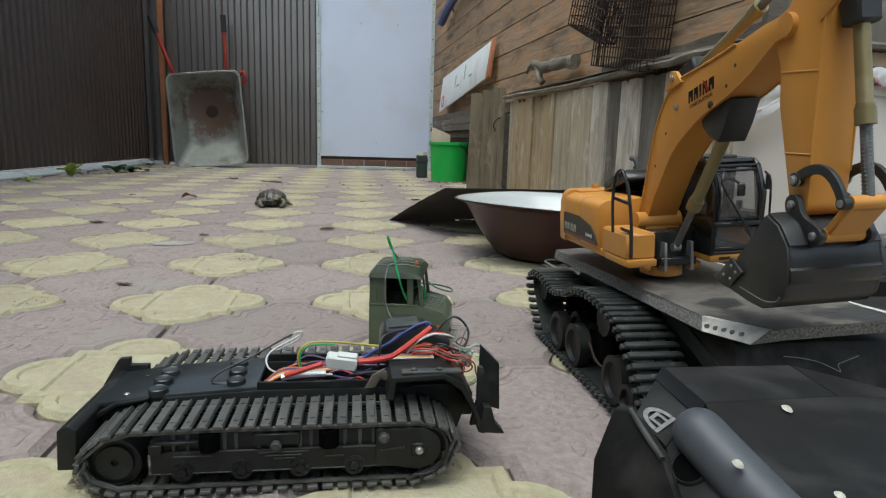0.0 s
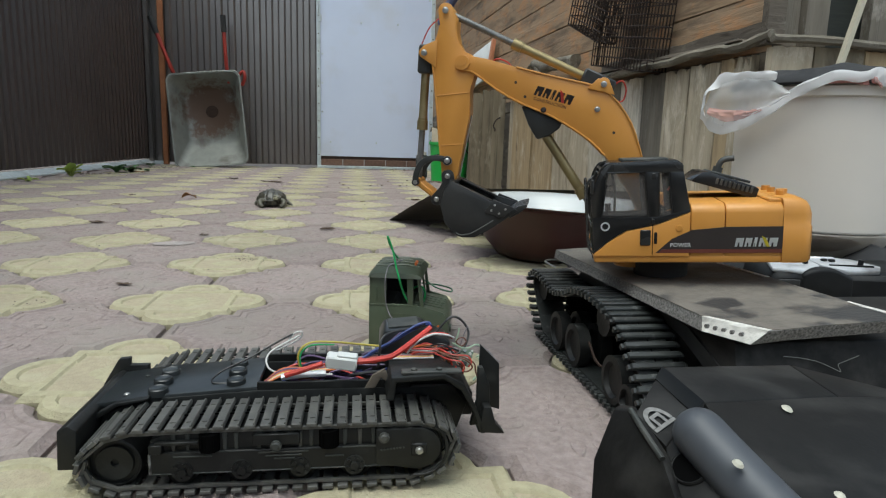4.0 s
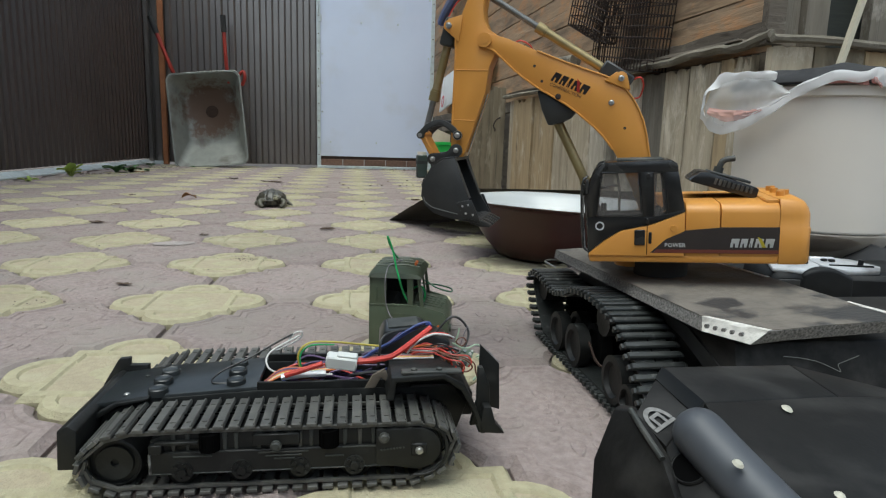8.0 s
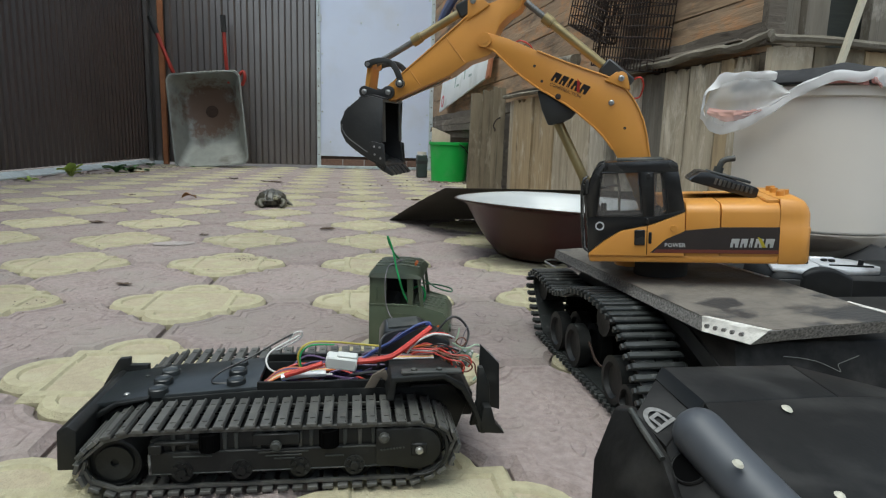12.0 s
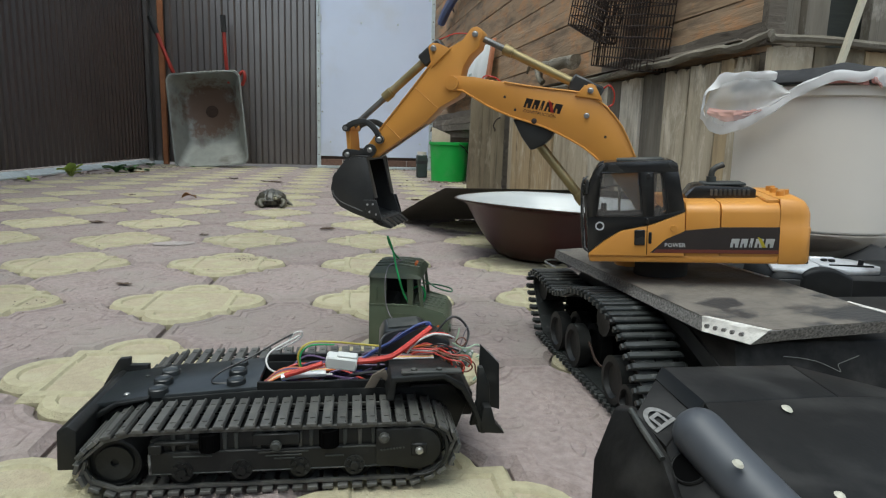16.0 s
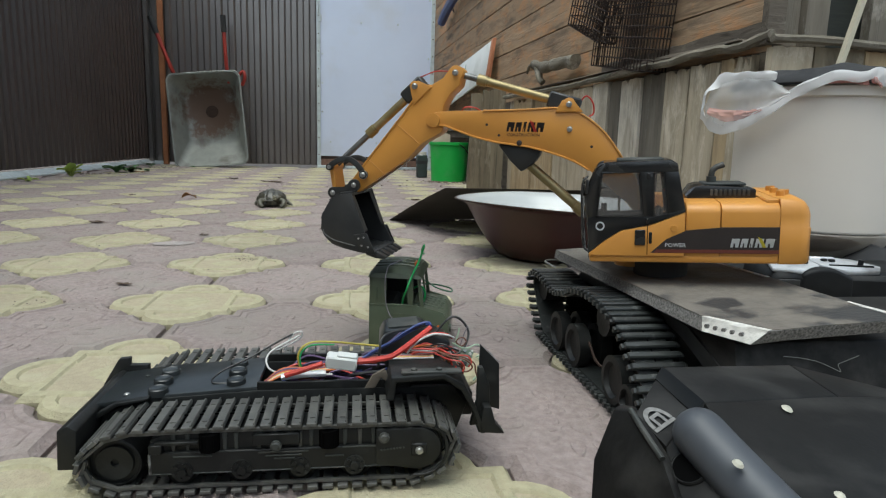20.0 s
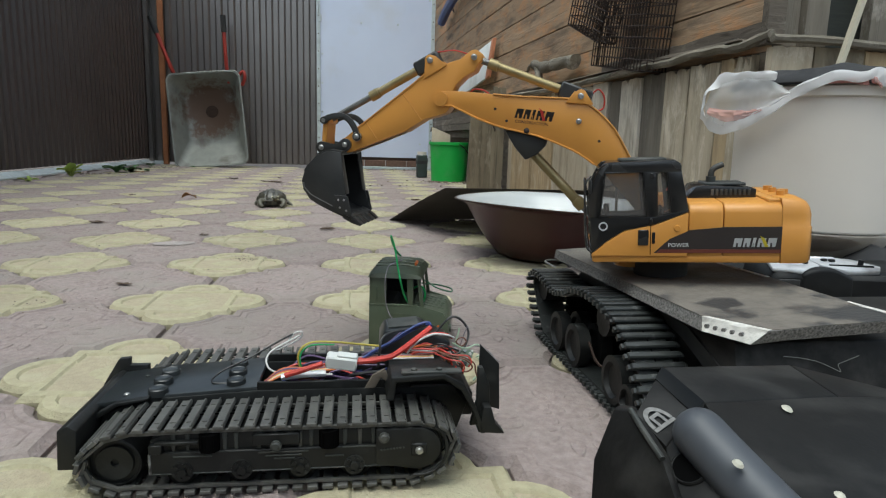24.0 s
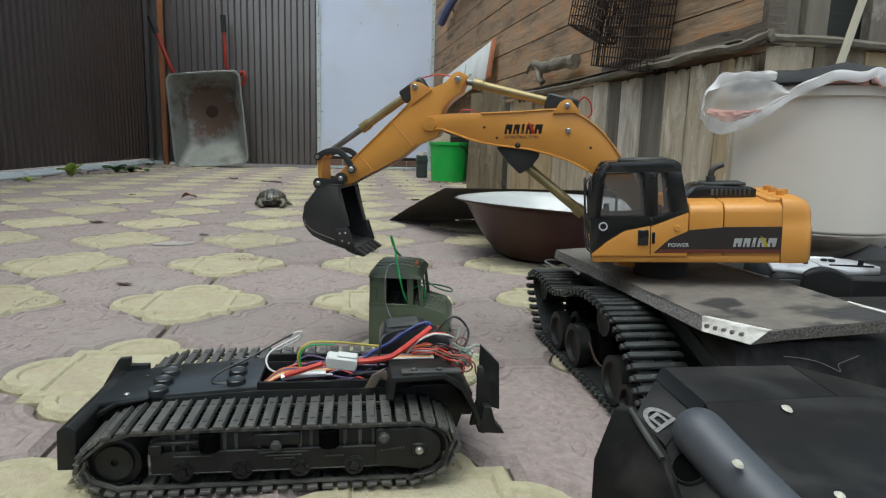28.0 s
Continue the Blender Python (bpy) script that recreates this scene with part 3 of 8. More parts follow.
def ledge_logs():
    rnd = random.Random(8)
    for a, c, z0, z1, r, nm in ((2.40, 3.95, 0.508, 0.507, 0.0125, 0), (3.9, 4.52, 0.509, 0.514, 0.0125, 1)):
        pts = [(a + (c - a) * t, -0.045 + rnd.uniform(-0.012, 0.006), z0 + (z1 - z0) * t + rnd.uniform(-0.006, 0.006)) for t in (0, 0.2, 0.4, 0.6, 0.8, 1.0)]
        b = tube(pts, [r * 0.95, r * 1.1], 7, 5, flat=0.85)
        for v in b.verts:
            v.co += Vector((0, 1, 1)) * (0.005 * noise.noise(v.co * 24) + 0.0025 * noise.noise(Vector((v.co.x * 12, v.co.y * 160, v.co.z * 160))))
        tagged(part("ledge_log", b, M["log"], at=HOUSE, smooth=25), "grey barkless log lying along the plank tops", "log", "ledge logs")
    g = thing("gnarled_branch", "short gnarled grey branch with a bent end on the timber wall", "branch", HOUSE)
    for nm, pts, r, k in (("limb", [(2.87, -0.045, 0.640), (2.93, -0.05, 0.628), (3.0, -0.055, 0.612), (3.14, -0.055, 0.605), (3.27, -0.05, 0.602), (3.36, -0.045, 0.595)], [0.022, 0.027], 0.012),
                          ("bent_end", [(2.94, -0.05, 0.622), (2.975, -0.06, 0.592), (3.0, -0.062, 0.565), (3.02, -0.05, 0.545)], [0.022, 0.015], 0.008),
                          ("twig", [(2.90, -0.045, 0.635), (2.83, -0.05, 0.640), (2.78, -0.045, 0.628), (2.755, -0.04, 0.612)], [0.011, 0.005], 0.004)):
        b = tube(pts, r, 12, 5)
        for v in b.verts:
            v.co += Vector((0, 1, 1)) * k * noise.noise(v.co * 16)
        part(nm, b, M["log"], g)
    pts = [(-0.03, -0.012, 0.510), (0.1, -0.016, 0.511), (0.25, -0.012, 0.505), (0.5, -0.014, 0.505), (0.8, -0.012, 0.505)]
    b = tube(pts, [0.0105, 0.012], 7, 5, flat=0.9)
    for v in b.verts:
        v.co += Vector((0, 1, 1)) * 0.003 * noise.noise(v.co * 40)
    tagged(part("ledge_log", b, M["log"], at=pose(0.955, 1.33, 0)), "grey barkless log lying along the plank tops", "log", "ledge logs")
    tagged(part("ledge_board", rough_board(2.4, 4.4, -0.05, -0.013, 0.523, 0.530, rnd, 10, 0.003), M["plank_dark"], at=HOUSE), "dark weathered board laid on the ledge", "board")


def plank_door():
    rnd = random.Random(3)
    d = thing("plank_door", "old grey plank hatch leaning at the end of the plank wall", "hatch", pose(0.652, 3.45, 0, -1.5, 1.2, 3))
    x = 0.0
    for k, wd in enumerate((0.066, 0.060, 0.070)):
        part("plank", ragged_plank(x, x + wd - 0.0015, 0, 0.025, 0.538 + 0.02 * k, rnd, 0.004), M["hatch"], d)
        x += wd
    part("batten", rough_board(0.02, 0.18, 0.0255, 0.045, 0.2, 0.25, rnd, 4, 0.002), M["hatch"], d)
    part("hook_handle", tube([(0.165, -0.002, 0.405), (0.16, -0.018, 0.408), (0.138, -0.02, 0.392), (0.126, -0.018, 0.36), (0.138, -0.012, 0.345), (0.14, -0.002, 0.335)], 0.0036, 8, 4), M["wire_steel"], d, "bent rusty iron handle")


def gate():
    """White sheet-metal gate leaf in a galvanised frame over a brick sill."""
    g = thing("door_gate", "white painted sheet-metal gate in a galvanised frame", "gate", pose(-0.285, 5.81, 0), kind="structure")
    W, H = 1.02, 2.15
    b = bmesh.new()
    nx, nz = 14, 24
    vs = [[b.verts.new((0.02 + (W - 0.04) * i / nx, 0.0, 0.108 + (H - 0.108) * j / nz)) for i in range(nx + 1)] for j in range(nz + 1)]
    for j in range(nz + 1):
        for i in range(nx + 1):
            v = vs[j][i]
            if 0 < i < nx and 0 < j < nz:
                v.co.y += 0.004 * noise.noise(Vector((v.co.x * 3.2, 0, v.co.z * 2.2)))
    for j in range(nz):
        for i in range(nx):
            b.faces.new((vs[j][i], vs[j][i + 1], vs[j + 1][i + 1], vs[j + 1][i]))
    ext = bmesh.ops.extrude_face_region(b, geom=b.faces[:])
    for v in [q for q in ext["geom"] if isinstance(q, bmesh.types.BMVert)]:
        v.co.y += 0.02
    part("leaf", b, M["door_white"], g)
    # filler board; its dark colour paints the shade of the gap
    part("gap_board", box(0.02, W - 0.02, 0.006, 0.03, 0.08, 0.112), M["rust_dark"], g, "dark board standing for the shaded gap under the leaf")
    for x0, x1 in ((-0.012, 0.02), (W - 0.02, W + 0.014)):
        post = part("jamb", box(x0, x1, -0.012, 0.03, 0.0, H, 0.002), M["zinc"], g, "galvanised jamb")
        for k in range(14):
            screw(post, ((x0 + x1) / 2, -0.012, 0.12 + 0.15 * k), 0.006, M["rust_steel"], "-Y")
    for z, xs in ((0.235, (0.107, 0.52, 0.92)), (1.28, (0.375, 0.70)), (0.5, (0.035, W - 0.04)), (0.75, (0.035, W - 0.04)), (1.0, (0.035, W - 0.04)), (1.5, (0.035, W - 0.04))):
        for x in xs:
            screw(g, (x, -0.004, z), 0.008, M["zinc"], "-Y")
    part("threshold", box(-0.012, W + 0.014, -0.03, 0.03, 0.0, 0.022, 0.002), M["zinc"], g, "galvanised threshold")
    for z in (1.33,):
        part("hinge", rod((-0.004, -0.018, z), (-0.004, -0.018, z + 0.1), 0.011, 12), M["zinc"], g)
    part("hinge", box(-0.01, 0.03, -0.016, -0.012, 1.27, 1.33, 0.001), M["zinc"], g)
    for i in range(5):
        part("brick", box(0.025 + 0.195 * i, 0.025 + 0.195 * i + 0.188, -0.004, 0.05, 0.024, 0.08, 0.004), M["brick"], g)
    return g


def enclosure():
    ground_sheet()
    fence("fence_left", "dark unseen fence added behind the camera to shape reflections", (-1.935, -3.5, 0.0), 88.75, 9.34, M["fence_dark"], 0.075)
    fence("fence_back", "grey-unseen fence added behind the camera to shape reflections", (-1.78, 5.84, 0.0), 0, 1.48, M["fence_grey"], 0.105, lift=0.02, sheet=0.74)
    # added out of view: low enough that the back fence mirrors sky above it
    fence("fence_behind", "unseen fence added behind the camera to shape reflections", (5.0, -3.4, 0.0), 180, 6.9, M["fence_dark"], 0.08, height=1.35)
    b = prism([(0, 0.006), (0.046, 0.006), (0.046, 0.016), (0.0, 0.042)], 0, 9.2, 0.002)
    tagged(part("kerb_rail", b, M["zinc"], at=pose(-1.93, -3.45, 0.0, 0, 0, -1.25)), "pale galvanised rail along the foot of the brown fence", "rail", kind="structure")
    b = box(0, 0.12, 0, 0.03, 0, 0.03, 0.002)
    tagged(part("kerb_strip", b, M["zinc"], at=pose(-1.72, 5.78, 0.0)), "short pale metal strip at the fence corner", "rail", kind="structure")
    b = box(-0.018, 0.018, -0.02, 0.02, 0, 2.2, 0.003)
    tagged(part("fence_post", b, M["fence_grey"], at=pose(-1.71, 5.80, 0)), "grey steel corner post", "post", kind="structure")
    b = box(-0.021, 0.021, -0.018, 0.018, 0, 2.2, 0.003)
    tagged(part("timber_post", b, M["post_orange"], at=pose(-1.585, 5.77, 0)), "orange-brown wooden post before the fence", "post", kind="structure")
    house_wall()
    front_wall()
    plank_wall()
    ledge_logs()
    plank_door()
    gate()


# ---- the toy excavator: x forward along the arm, z up from the board ----
BOARD_TILT = pose(0, 0, 0, 0, -3.8, 0)
EX_AT = Vector((0.3487, 0.6489, 0.122))
ARM_Y, HALF = -0.0117, 0.0175
FOOT = Vector((0.0111, 0.0653))
STICK_PIN = Vector((0.1838, 0.2016))
BOOM_TOP = Vector((0.0345, 0.1512))
BOOM_RAM = Vector((0.1130, 0.1280))
RAM_FOOT = Vector((0.054, 0.040))
LINK_PIN = Vector((0.0341, -0.1046))
BUCKET_PIN = Vector((0.0364, -0.1220))
CROWN, SHOULDER = Vector((0.0095, 0.0590)), Vector((0.0410, 0.0190))
ROCKER, TIE, LEVER = 0.0455, 0.0320, 0.0300


def arc(cx, cz, r, a0, a1, n=6):
    return [(cx + r * math.cos(radians(a0 + (a1 - a0) * i / n)), cz + r * math.sin(radians(a0 + (a1 - a0) * i / n))) for i in range(n + 1)]


SIDE = Matrix(((-1, 0, 0, 0), (0, 0, 1, 0), (0, 1, 0, 0), (0, 0, 0, 1)))   # drawing plane on the left side, read towards the rear
RIGHT_SIDE = Matrix(((1, 0, 0, 0), (0, 0, -1, 0), (0, 1, 0, 0), (0, 0, 0, 1)))


def brand_mark(parent, at, width, height, ink, slash):
    """A maker's mark drawn as plain leaning blocks with one coloured stroke."""
    b, x = bmesh.new(), 0.0
    lean = 0.18 * height
    for w, gap in ((0.18, 0.04), (0.15, 0.05), (0.07, 0.05), (0.17, 0.05), (0.19, 0)):
        x0, x1 = x * width, (x + w) * width
        top, low = height * (1.0 if w > 0.1 else 1.04), 0
        pts = [(x0, low), (x0 + (x1 - x0) * 0.36, low), (x0 + (x1 - x0) * 0.42, height * 0.45), (x0 + (x1 - x0) * 0.62, height * 0.45), (x0 + (x1 - x0) * 0.62, low), (x1, low), (x1 + lean, top), (x0 + lean, top)]
        f = [b.verts.new((px, py, 0)) for px, py in pts]
        b.faces.new(f)
        x += w + gap
    bmesh.ops.solidify(b, geom=b.faces[:], thickness=0.0003)
    part("mark", b, ink, parent, "lettering-like brand mark", at=at, smooth=0)
    b = bmesh.new()
    f = [b.verts.new((px, py, 0.0004)) for px, py in ((0.60 * width, height * 1.25), (0.70 * width, height * 1.0), (0.80 * width, 0), (0.72 * width, 0))]
    b.faces.new(f)
    bmesh.ops.solidify(b, geom=b.faces[:], thickness=0.0003)
    part("stroke", b, slash, parent, "", at=at, smooth=0)


def boom(ex):
    """The bent main arm in its own plane: foot pin at the origin, x forward and z up at its raised pose."""
    px, pz = STICK_PIN
    line = arc(px, pz, 0.0085, -80, 95) + [(0.172, 0.2068), (0.157, 0.2012), (0.125, 0.1862), (0.094, 0.1722), (0.064, 0.160), (0.045, 0.152), (0.032, 0.142),
            (0.0215, 0.129), (0.0105, 0.105), (0.005, 0.077), (0.001, 0.050), (-0.005, 0.012)] + arc(0.001, 0, 0.0085, 150, 330, 5) + [
            (0.021, 0.030), (0.036, 0.063), (0.0425, 0.075), (0.054, 0.091), (0.070, 0.107), (0.094, 0.127), (0.126, 0.147), (0.151, 0.167), (0.174, 0.190)]
    o = part("boom", prism(line, -HALF + 0.0008, HALF - 0.0008, 0.0006), M["yellow_paint"], ex)
    # raised flange along the upper and lower edge of both side plates
    for s in (-1, 1):
        part("flange", tube([(x, s * (HALF - 0.0004), z) for x, z in line[9:20]], 0.0011, 6, 2), M["yellow_paint"], o)
        part("flange", tube([(x, s * (HALF - 0.0004), z) for x, z in line[27:] + line[:1]], 0.0011, 6, 2), M["yellow_paint"], o)
        ear = [(0.052, 0.150), (0.0395, 0.1585)] + arc(BOOM_TOP.x, BOOM_TOP.y + 0.0005, 0.0068, 60, 180, 5) + [(0.0245, 0.138)]
        part("lug", prism(ear, s * HALF - 0.0018, s * HALF + 0.0018, 0.0005), M["yellow_paint"], o)
        part("boss", rod((px, s * HALF - 0.002, pz), (px, s * HALF + 0.0022, pz), 0.0080, 20), M["yellow_paint"], o)
        part("pin", rod((px, s * HALF + 0.0015, pz), (px, s * HALF + 0.0028, pz), 0.0042, 16), M["yellow_paint"], o)
        ax = "Y" if s > 0 else "-Y"
        screw(o, (BOOM_TOP.x, s * (HALF + 0.0017), BOOM_TOP.y), 0.0034, axis=ax)
        screw(o, (0.0445, s * (HALF - 0.0010), 0.1260), 0.0032, axis=ax)
        screw(o, (0.1020, s * (HALF - 0.0010), 0.1352), 0.0032, M["wire_steel"], axis=ax)
        for hx, hz in ((0.016, 0.062), (0.030, 0.098), (0.128, 0.170), (0.120, 0.153)):
            # flush black dots that paint the dark inside of bolt holes
            part("bolt_hole", rod((hx, s * (HALF - 0.0030), hz), (hx, s * (HALF - 0.0006), hz), 0.0016, 12), M["decal_black"], o)
        mat = SIDE if s > 0 else RIGHT_SIDE
        tilt = -25.5 if s > 0 else 25.5
        x0 = (0.1105, 0.1535) if s > 0 else (0.0655, 0.1315)
        at = Matrix.Translation((x0[0], s * (HALF - 0.0005), x0[1])) @ mat @ pose(0, 0, 0, 0, 0, tilt)
        brand_mark(o, at, 0.044, 0.0105, M["decal_black"], M["decal_red"])
        small = words("CONSTRUCTION", 0.0048, 0.0001)
        at2 = at @ Matrix.Translation((0.001, -0.0052, 0.0002))
        part("small_print", small, M["decal_black"], o, "small black capitals", at=at2, smooth=0)
    part("ram_housing", prism([(0.126, 0.144), (0.112, 0.141), (0.080, 0.122), (0.088, 0.112), (0.1, 0.106), (0.114, 0.104), (0.121, 0.122)], -0.0135, 0.0135, 0.0025), M["black_plastic"], o, "black plastic drive housing")
    part("cable", tube([(0.022, 0.004, 0.150), (0.014, 0.006, 0.152), (0.0105, 0.004, 0.143), (0.014, 0.0, 0.132), (0.02, 0.0, 0.13)], 0.0010, 6), WIRE["red"], o, "thin red cable loop")
    part("cable", tube([(0.152, 0.004, 0.197), (0.145, 0.006, 0.2), (0.135, 0.004, 0.195), (0.13, 0.0, 0.188)], 0.0009, 6), WIRE["red"], o, "thin red cable loop")
    return o


def stick(ex):
    line = [(0.030, -0.1300), (0.0265, -0.124), (0.012, -0.086), (0.0005, -0.056), (-0.004, -0.030), (-0.011, -0.016), (-0.0155, -0.006), (-0.013, 0.006), (-0.004, 0.012),
            (0.0005, 0.023), (0.001, 0.036), (-0.002, 0.050)] + arc(CROWN.x, CROWN.y, 0.0085, 190, 10, 7) + [(0.0185, 0.046), (0.034, 0.014), (0.0345, -0.01), (0.0395, -0.070),
            (0.0425, -0.096)] + arc(BUCKET_PIN.x, BUCKET_PIN.y, 0.0085, 30, -110, 6)
    hw = 0.0152
    o = part("stick", prism(line, -hw, hw, 0.0006), M["yellow_paint"], ex)
    for s in (-1, 1):
        part("flange", tube([(x, s * (hw + 0.0002), z) for x, z in ((0.034, 0.012), (0.0345, -0.01), (0.0395, -0.07), (0.042, -0.098))], 0.0010, 6, 2), M["yellow_paint"], o)
        part("seam", tube([(0.0365, s * hw, -0.030), (-0.0025, s * hw, -0.033)], 0.0007, 6, 1), M["yellow_paint"], o)
        part("seam", tube([(0.0415, s * hw, -0.086), (0.0135, s * hw, -0.089)], 0.0007, 6, 1), M["yellow_paint"], o)
        ear = [(0.024, 0.030), (0.0405, 0.0265)] + arc(SHOULDER.x, SHOULDER.y, 0.0062, 80, -60, 5) + [(0.034, 0.004), (0.03, 0.0)]
        part("lug", prism(ear, s * hw - 0.0017, s * hw + 0.0017, 0.0004), M["yellow_paint"], o)
        ax = "Y" if s > 0 else "-Y"
        for q, r in ((CROWN, 0.0036), (SHOULDER, 0.0036)):
            screw(o, (q.x, s * (hw + 0.0012), q.y), r, axis=ax)
        part("washer", rod((LINK_PIN.x, s * (hw + 0.0042), LINK_PIN.y), (LINK_PIN.x, s * (hw + 0.0054), LINK_PIN.y), 0.0055, 18), M["steel"], o)
        screw(o, (LINK_PIN.x, s * (hw + 0.0054), LINK_PIN.y), 0.0034, axis=ax)
    part("cable", tube([(0.045, 0.003, 0.03), (0.033, 0.004, 0.046), (0.02, 0.002, 0.055)], 0.0008, 6), WIRE["red"], o, "thin red cable")
    part("wear_strip", tube([(0.0265, 0, -0.126), (0.012, 0, -0.088), (0.001, 0, -0.058)], 0.0035, 6, 2, flat=0.3), M["silver"], o, "bright worn strip")
    return o


def ram(ex, name, housing, tube_r, tube_a, tube_b, rod_len, rod_r):
    """A spindle ram in two rigid pieces; each lies along x from its own pin."""
    o = part(name, rod((tube_a, 0, 0), (tube_b, 0, 0), tube_r, 18), M["brass"], ex, "brass tube")
    part("collar", rod((tube_b - 0.008, 0, 0), (tube_b + 0.003, 0, 0), tube_r * 1.28, 18), M["brass"], o)
    part("collar", rod((tube_b - 0.0105, 0, 0), (tube_b - 0.0085, 0, 0), tube_r * 1.12, 18), M["brass"], o)
    if housing:
        x0, x1, hy, hz = housing
        part("motor_housing", box(x0, x1, -hy, hy, -hz, hz, 0.002), M["black_plastic"], o, "black plastic motor housing")
    r = rod((0, 0, 0), (rod_len, 0, 0), rod_r, 12)
    spindle = part(name.replace("ram", "spindle"), r, M["spindle"], ex, "bare threaded steel spindle")
    part("thread", tube([(rod_len * i / 120, rod_r * 1.0 * math.cos(i * 1.25), rod_r * 1.0 * math.sin(i * 1.25)) for i in range(121)], rod_r * 0.16, 5, 1), M["spindle"], spindle)
    part("eye", rod((0, -0.004, 0), (0, 0.004, 0), rod_r * 1.35, 12), M["steel"], spindle)
    return o, spindle


def rocker(ex):
    """Two curved side levers, from the stick (origin) to the tie's upper pin along x."""
    out = None
    for s in (-1, 1):
        band = []
        for i in range(17):
            a = i / 16
            x, z = ROCKER * a, 0.0145 * math.sin(math.pi * a) ** 0.8
            n = Vector((-(math.cos(math.pi * a)) * 1.1, 1.0 + 0.2 * math.sin(math.pi * a))).normalized()
            band.append((Vector((x, z)) + n * 0.0034, Vector((x, z)) - n * 0.0034))
        y0, y1 = sorted((s * 0.0168, s * 0.0206))
        b = prism([tuple(p) for p, _ in band] + [tuple(q) for _, q in reversed(band)], y0, y1, 0.0006)
        b = rod((0, s * 0.0160, 0), (0, s * 0.0207, 0), 0.0050, 18, b)
        b = rod((ROCKER, s * 0.0150, 0), (ROCKER, s * 0.0207, 0), 0.0042, 18, b)
        if out is None:
            out = part("rocker", b, M["black_plastic"], ex, "black curved rocker lever")
        else:
            part("rocker_lever", b, M["black_plastic"], out)
    part("cross_pin", rod((ROCKER, -0.0215, 0), (ROCKER, 0.0215, 0), 0.0026, 10), M["steel"], out)
    return out


def tie(ex):
    """The orange tie between rocker and bucket, along x."""
    o = part("bucket_tie", box(0.002, TIE - 0.002, -0.0140, 0.0140, -0.0032, 0.0032, 0.0012), M["yellow_paint"], ex)
    part("eye", rod((0, -0.0145, 0), (0, 0.0145, 0), 0.005, 16), M["yellow_paint"], o)
    part("eye", rod((TIE, -0.0145, 0), (TIE, 0.0145, 0), 0.005, 16), M["yellow_paint"], o)
    return o


def bucket(ex):
    """The digging bucket about its stick pin, in the pose where its back lever points forward and down."""
    back = Vector((0.0217, -0.0207))
    shell = [(0.0063, -0.0137), (0.0118, -0.0211), (0.0162, -0.0274), (0.0180, -0.0392), (0.0177, -0.0517), (0.0139, -0.0637), (0.0057, -0.0714), (-0.0076, -0.0758), (-0.0230, -0.0740), (-0.0440, -0.0690), (-0.0578, -0.0648), (-0.0637, -0.0623)]
    lip = (-0.0060, -0.0070)
    front = [(-0.0600, -0.0588), (-0.0392, -0.0433)]
    w = 0.0355
    outer = [Vector(q) for q in [lip] + shell]
    cen = Vector((-0.028, -0.042))
    inner = [q + (cen - q).normalized() * 0.0028 for q in outer]
    o = part("bucket", prism([tuple(q) for q in outer] + [tuple(q) for q in reversed(inner)], -w, w, 0), M["bucket_black"], ex)
    cutter = prism([(-0.0288, -0.0519), (-0.0430, -0.0423), (-0.0621, -0.0594), (-0.0447, -0.0657)], -0.0012, 0.0012, 0.0004)
    cutter = finish(cutter)
    for s in (-1, 1):
        part("cheek", prism([lip] + shell + front, s * w - 0.0015, s * w + 0.0015, 0.0004), M["bucket_black"], o)
        y0, y1 = sorted((s * (w - 0.0105), s * (w + 0.0012)))
        part("cheek_edge", prism([(-0.0041, -0.0071), (-0.0397, -0.0423), (-0.0384, -0.0439), (-0.0028, -0.0088)], y0, y1, 0.0004), M["bucket_black"], o)
        bead = [(q[0], s * (w + 0.0014), q[1]) for q in [(0.0104, -0.0640), (0.0069, -0.0678), (-0.0006, -0.0696), (-0.0063, -0.0700), (-0.0200, -0.0676), (-0.0349, -0.0644)]]
        part("weld_bead", tube(bead, 0.0007, 6, 3), M["bead"], o)
        sc = part("side_cutter", cutter, M["bucket_black"], o, at=pose(0, s * (w + 0.0028), 0, 0, 0, 0))
        for x, z in ((-0.0367, -0.0530), (-0.0423, -0.0488), (-0.0437, -0.0592), (-0.0520, -0.0571)):
            screw(sc, (x, s * 0.0012, z), 0.0013, M["steel"], "Y" if s > 0 else "-Y")
        lug = arc(0, 0, 0.0074, 200, 20, 6) + [(0.0085, -0.0040), (0.0125, -0.0085)] + arc(back.x, back.y, 0.0070, 75, -70, 5) + [(0.0135, -0.0300), (0.0062, -0.0155), (-0.0050, -0.0090)]
        part("lug", prism(lug, s * 0.0192 - 0.0022, s * 0.0192 + 0.0022, 0.0005), M["bucket_black"], o)
        ax = "Y" if s > 0 else "-Y"
        screw(o, (0, s * 0.0212, 0), 0.0032, axis=ax)
        screw(o, (back.x, s * 0.0212, back.y), 0.0032, axis=ax)
    part("top_plate", prism([(-0.0056, -0.0070), (0.0063, -0.0147), (0.0160, -0.0277), (0.0179, -0.0267), (0.0082, -0.0126), (-0.0047, -0.0052)], -w, w, 0.0004), M["bucket_black"], o)
    part("stiffener", prism([(0.0177, -0.0421), (0.0197, -0.0441), (0.0192, -0.0518), (0.0164, -0.0560), (0.0149, -0.0545)], -w, w, 0.0004), M["bucket_black"], o)
    part("cutting_edge", prism([(-0.0519, -0.0679), (-0.0637, -0.0639), (-0.0619, -0.0589), (-0.0502, -0.0625)], -w, w, 0.0005), M["bucket_black"], o)
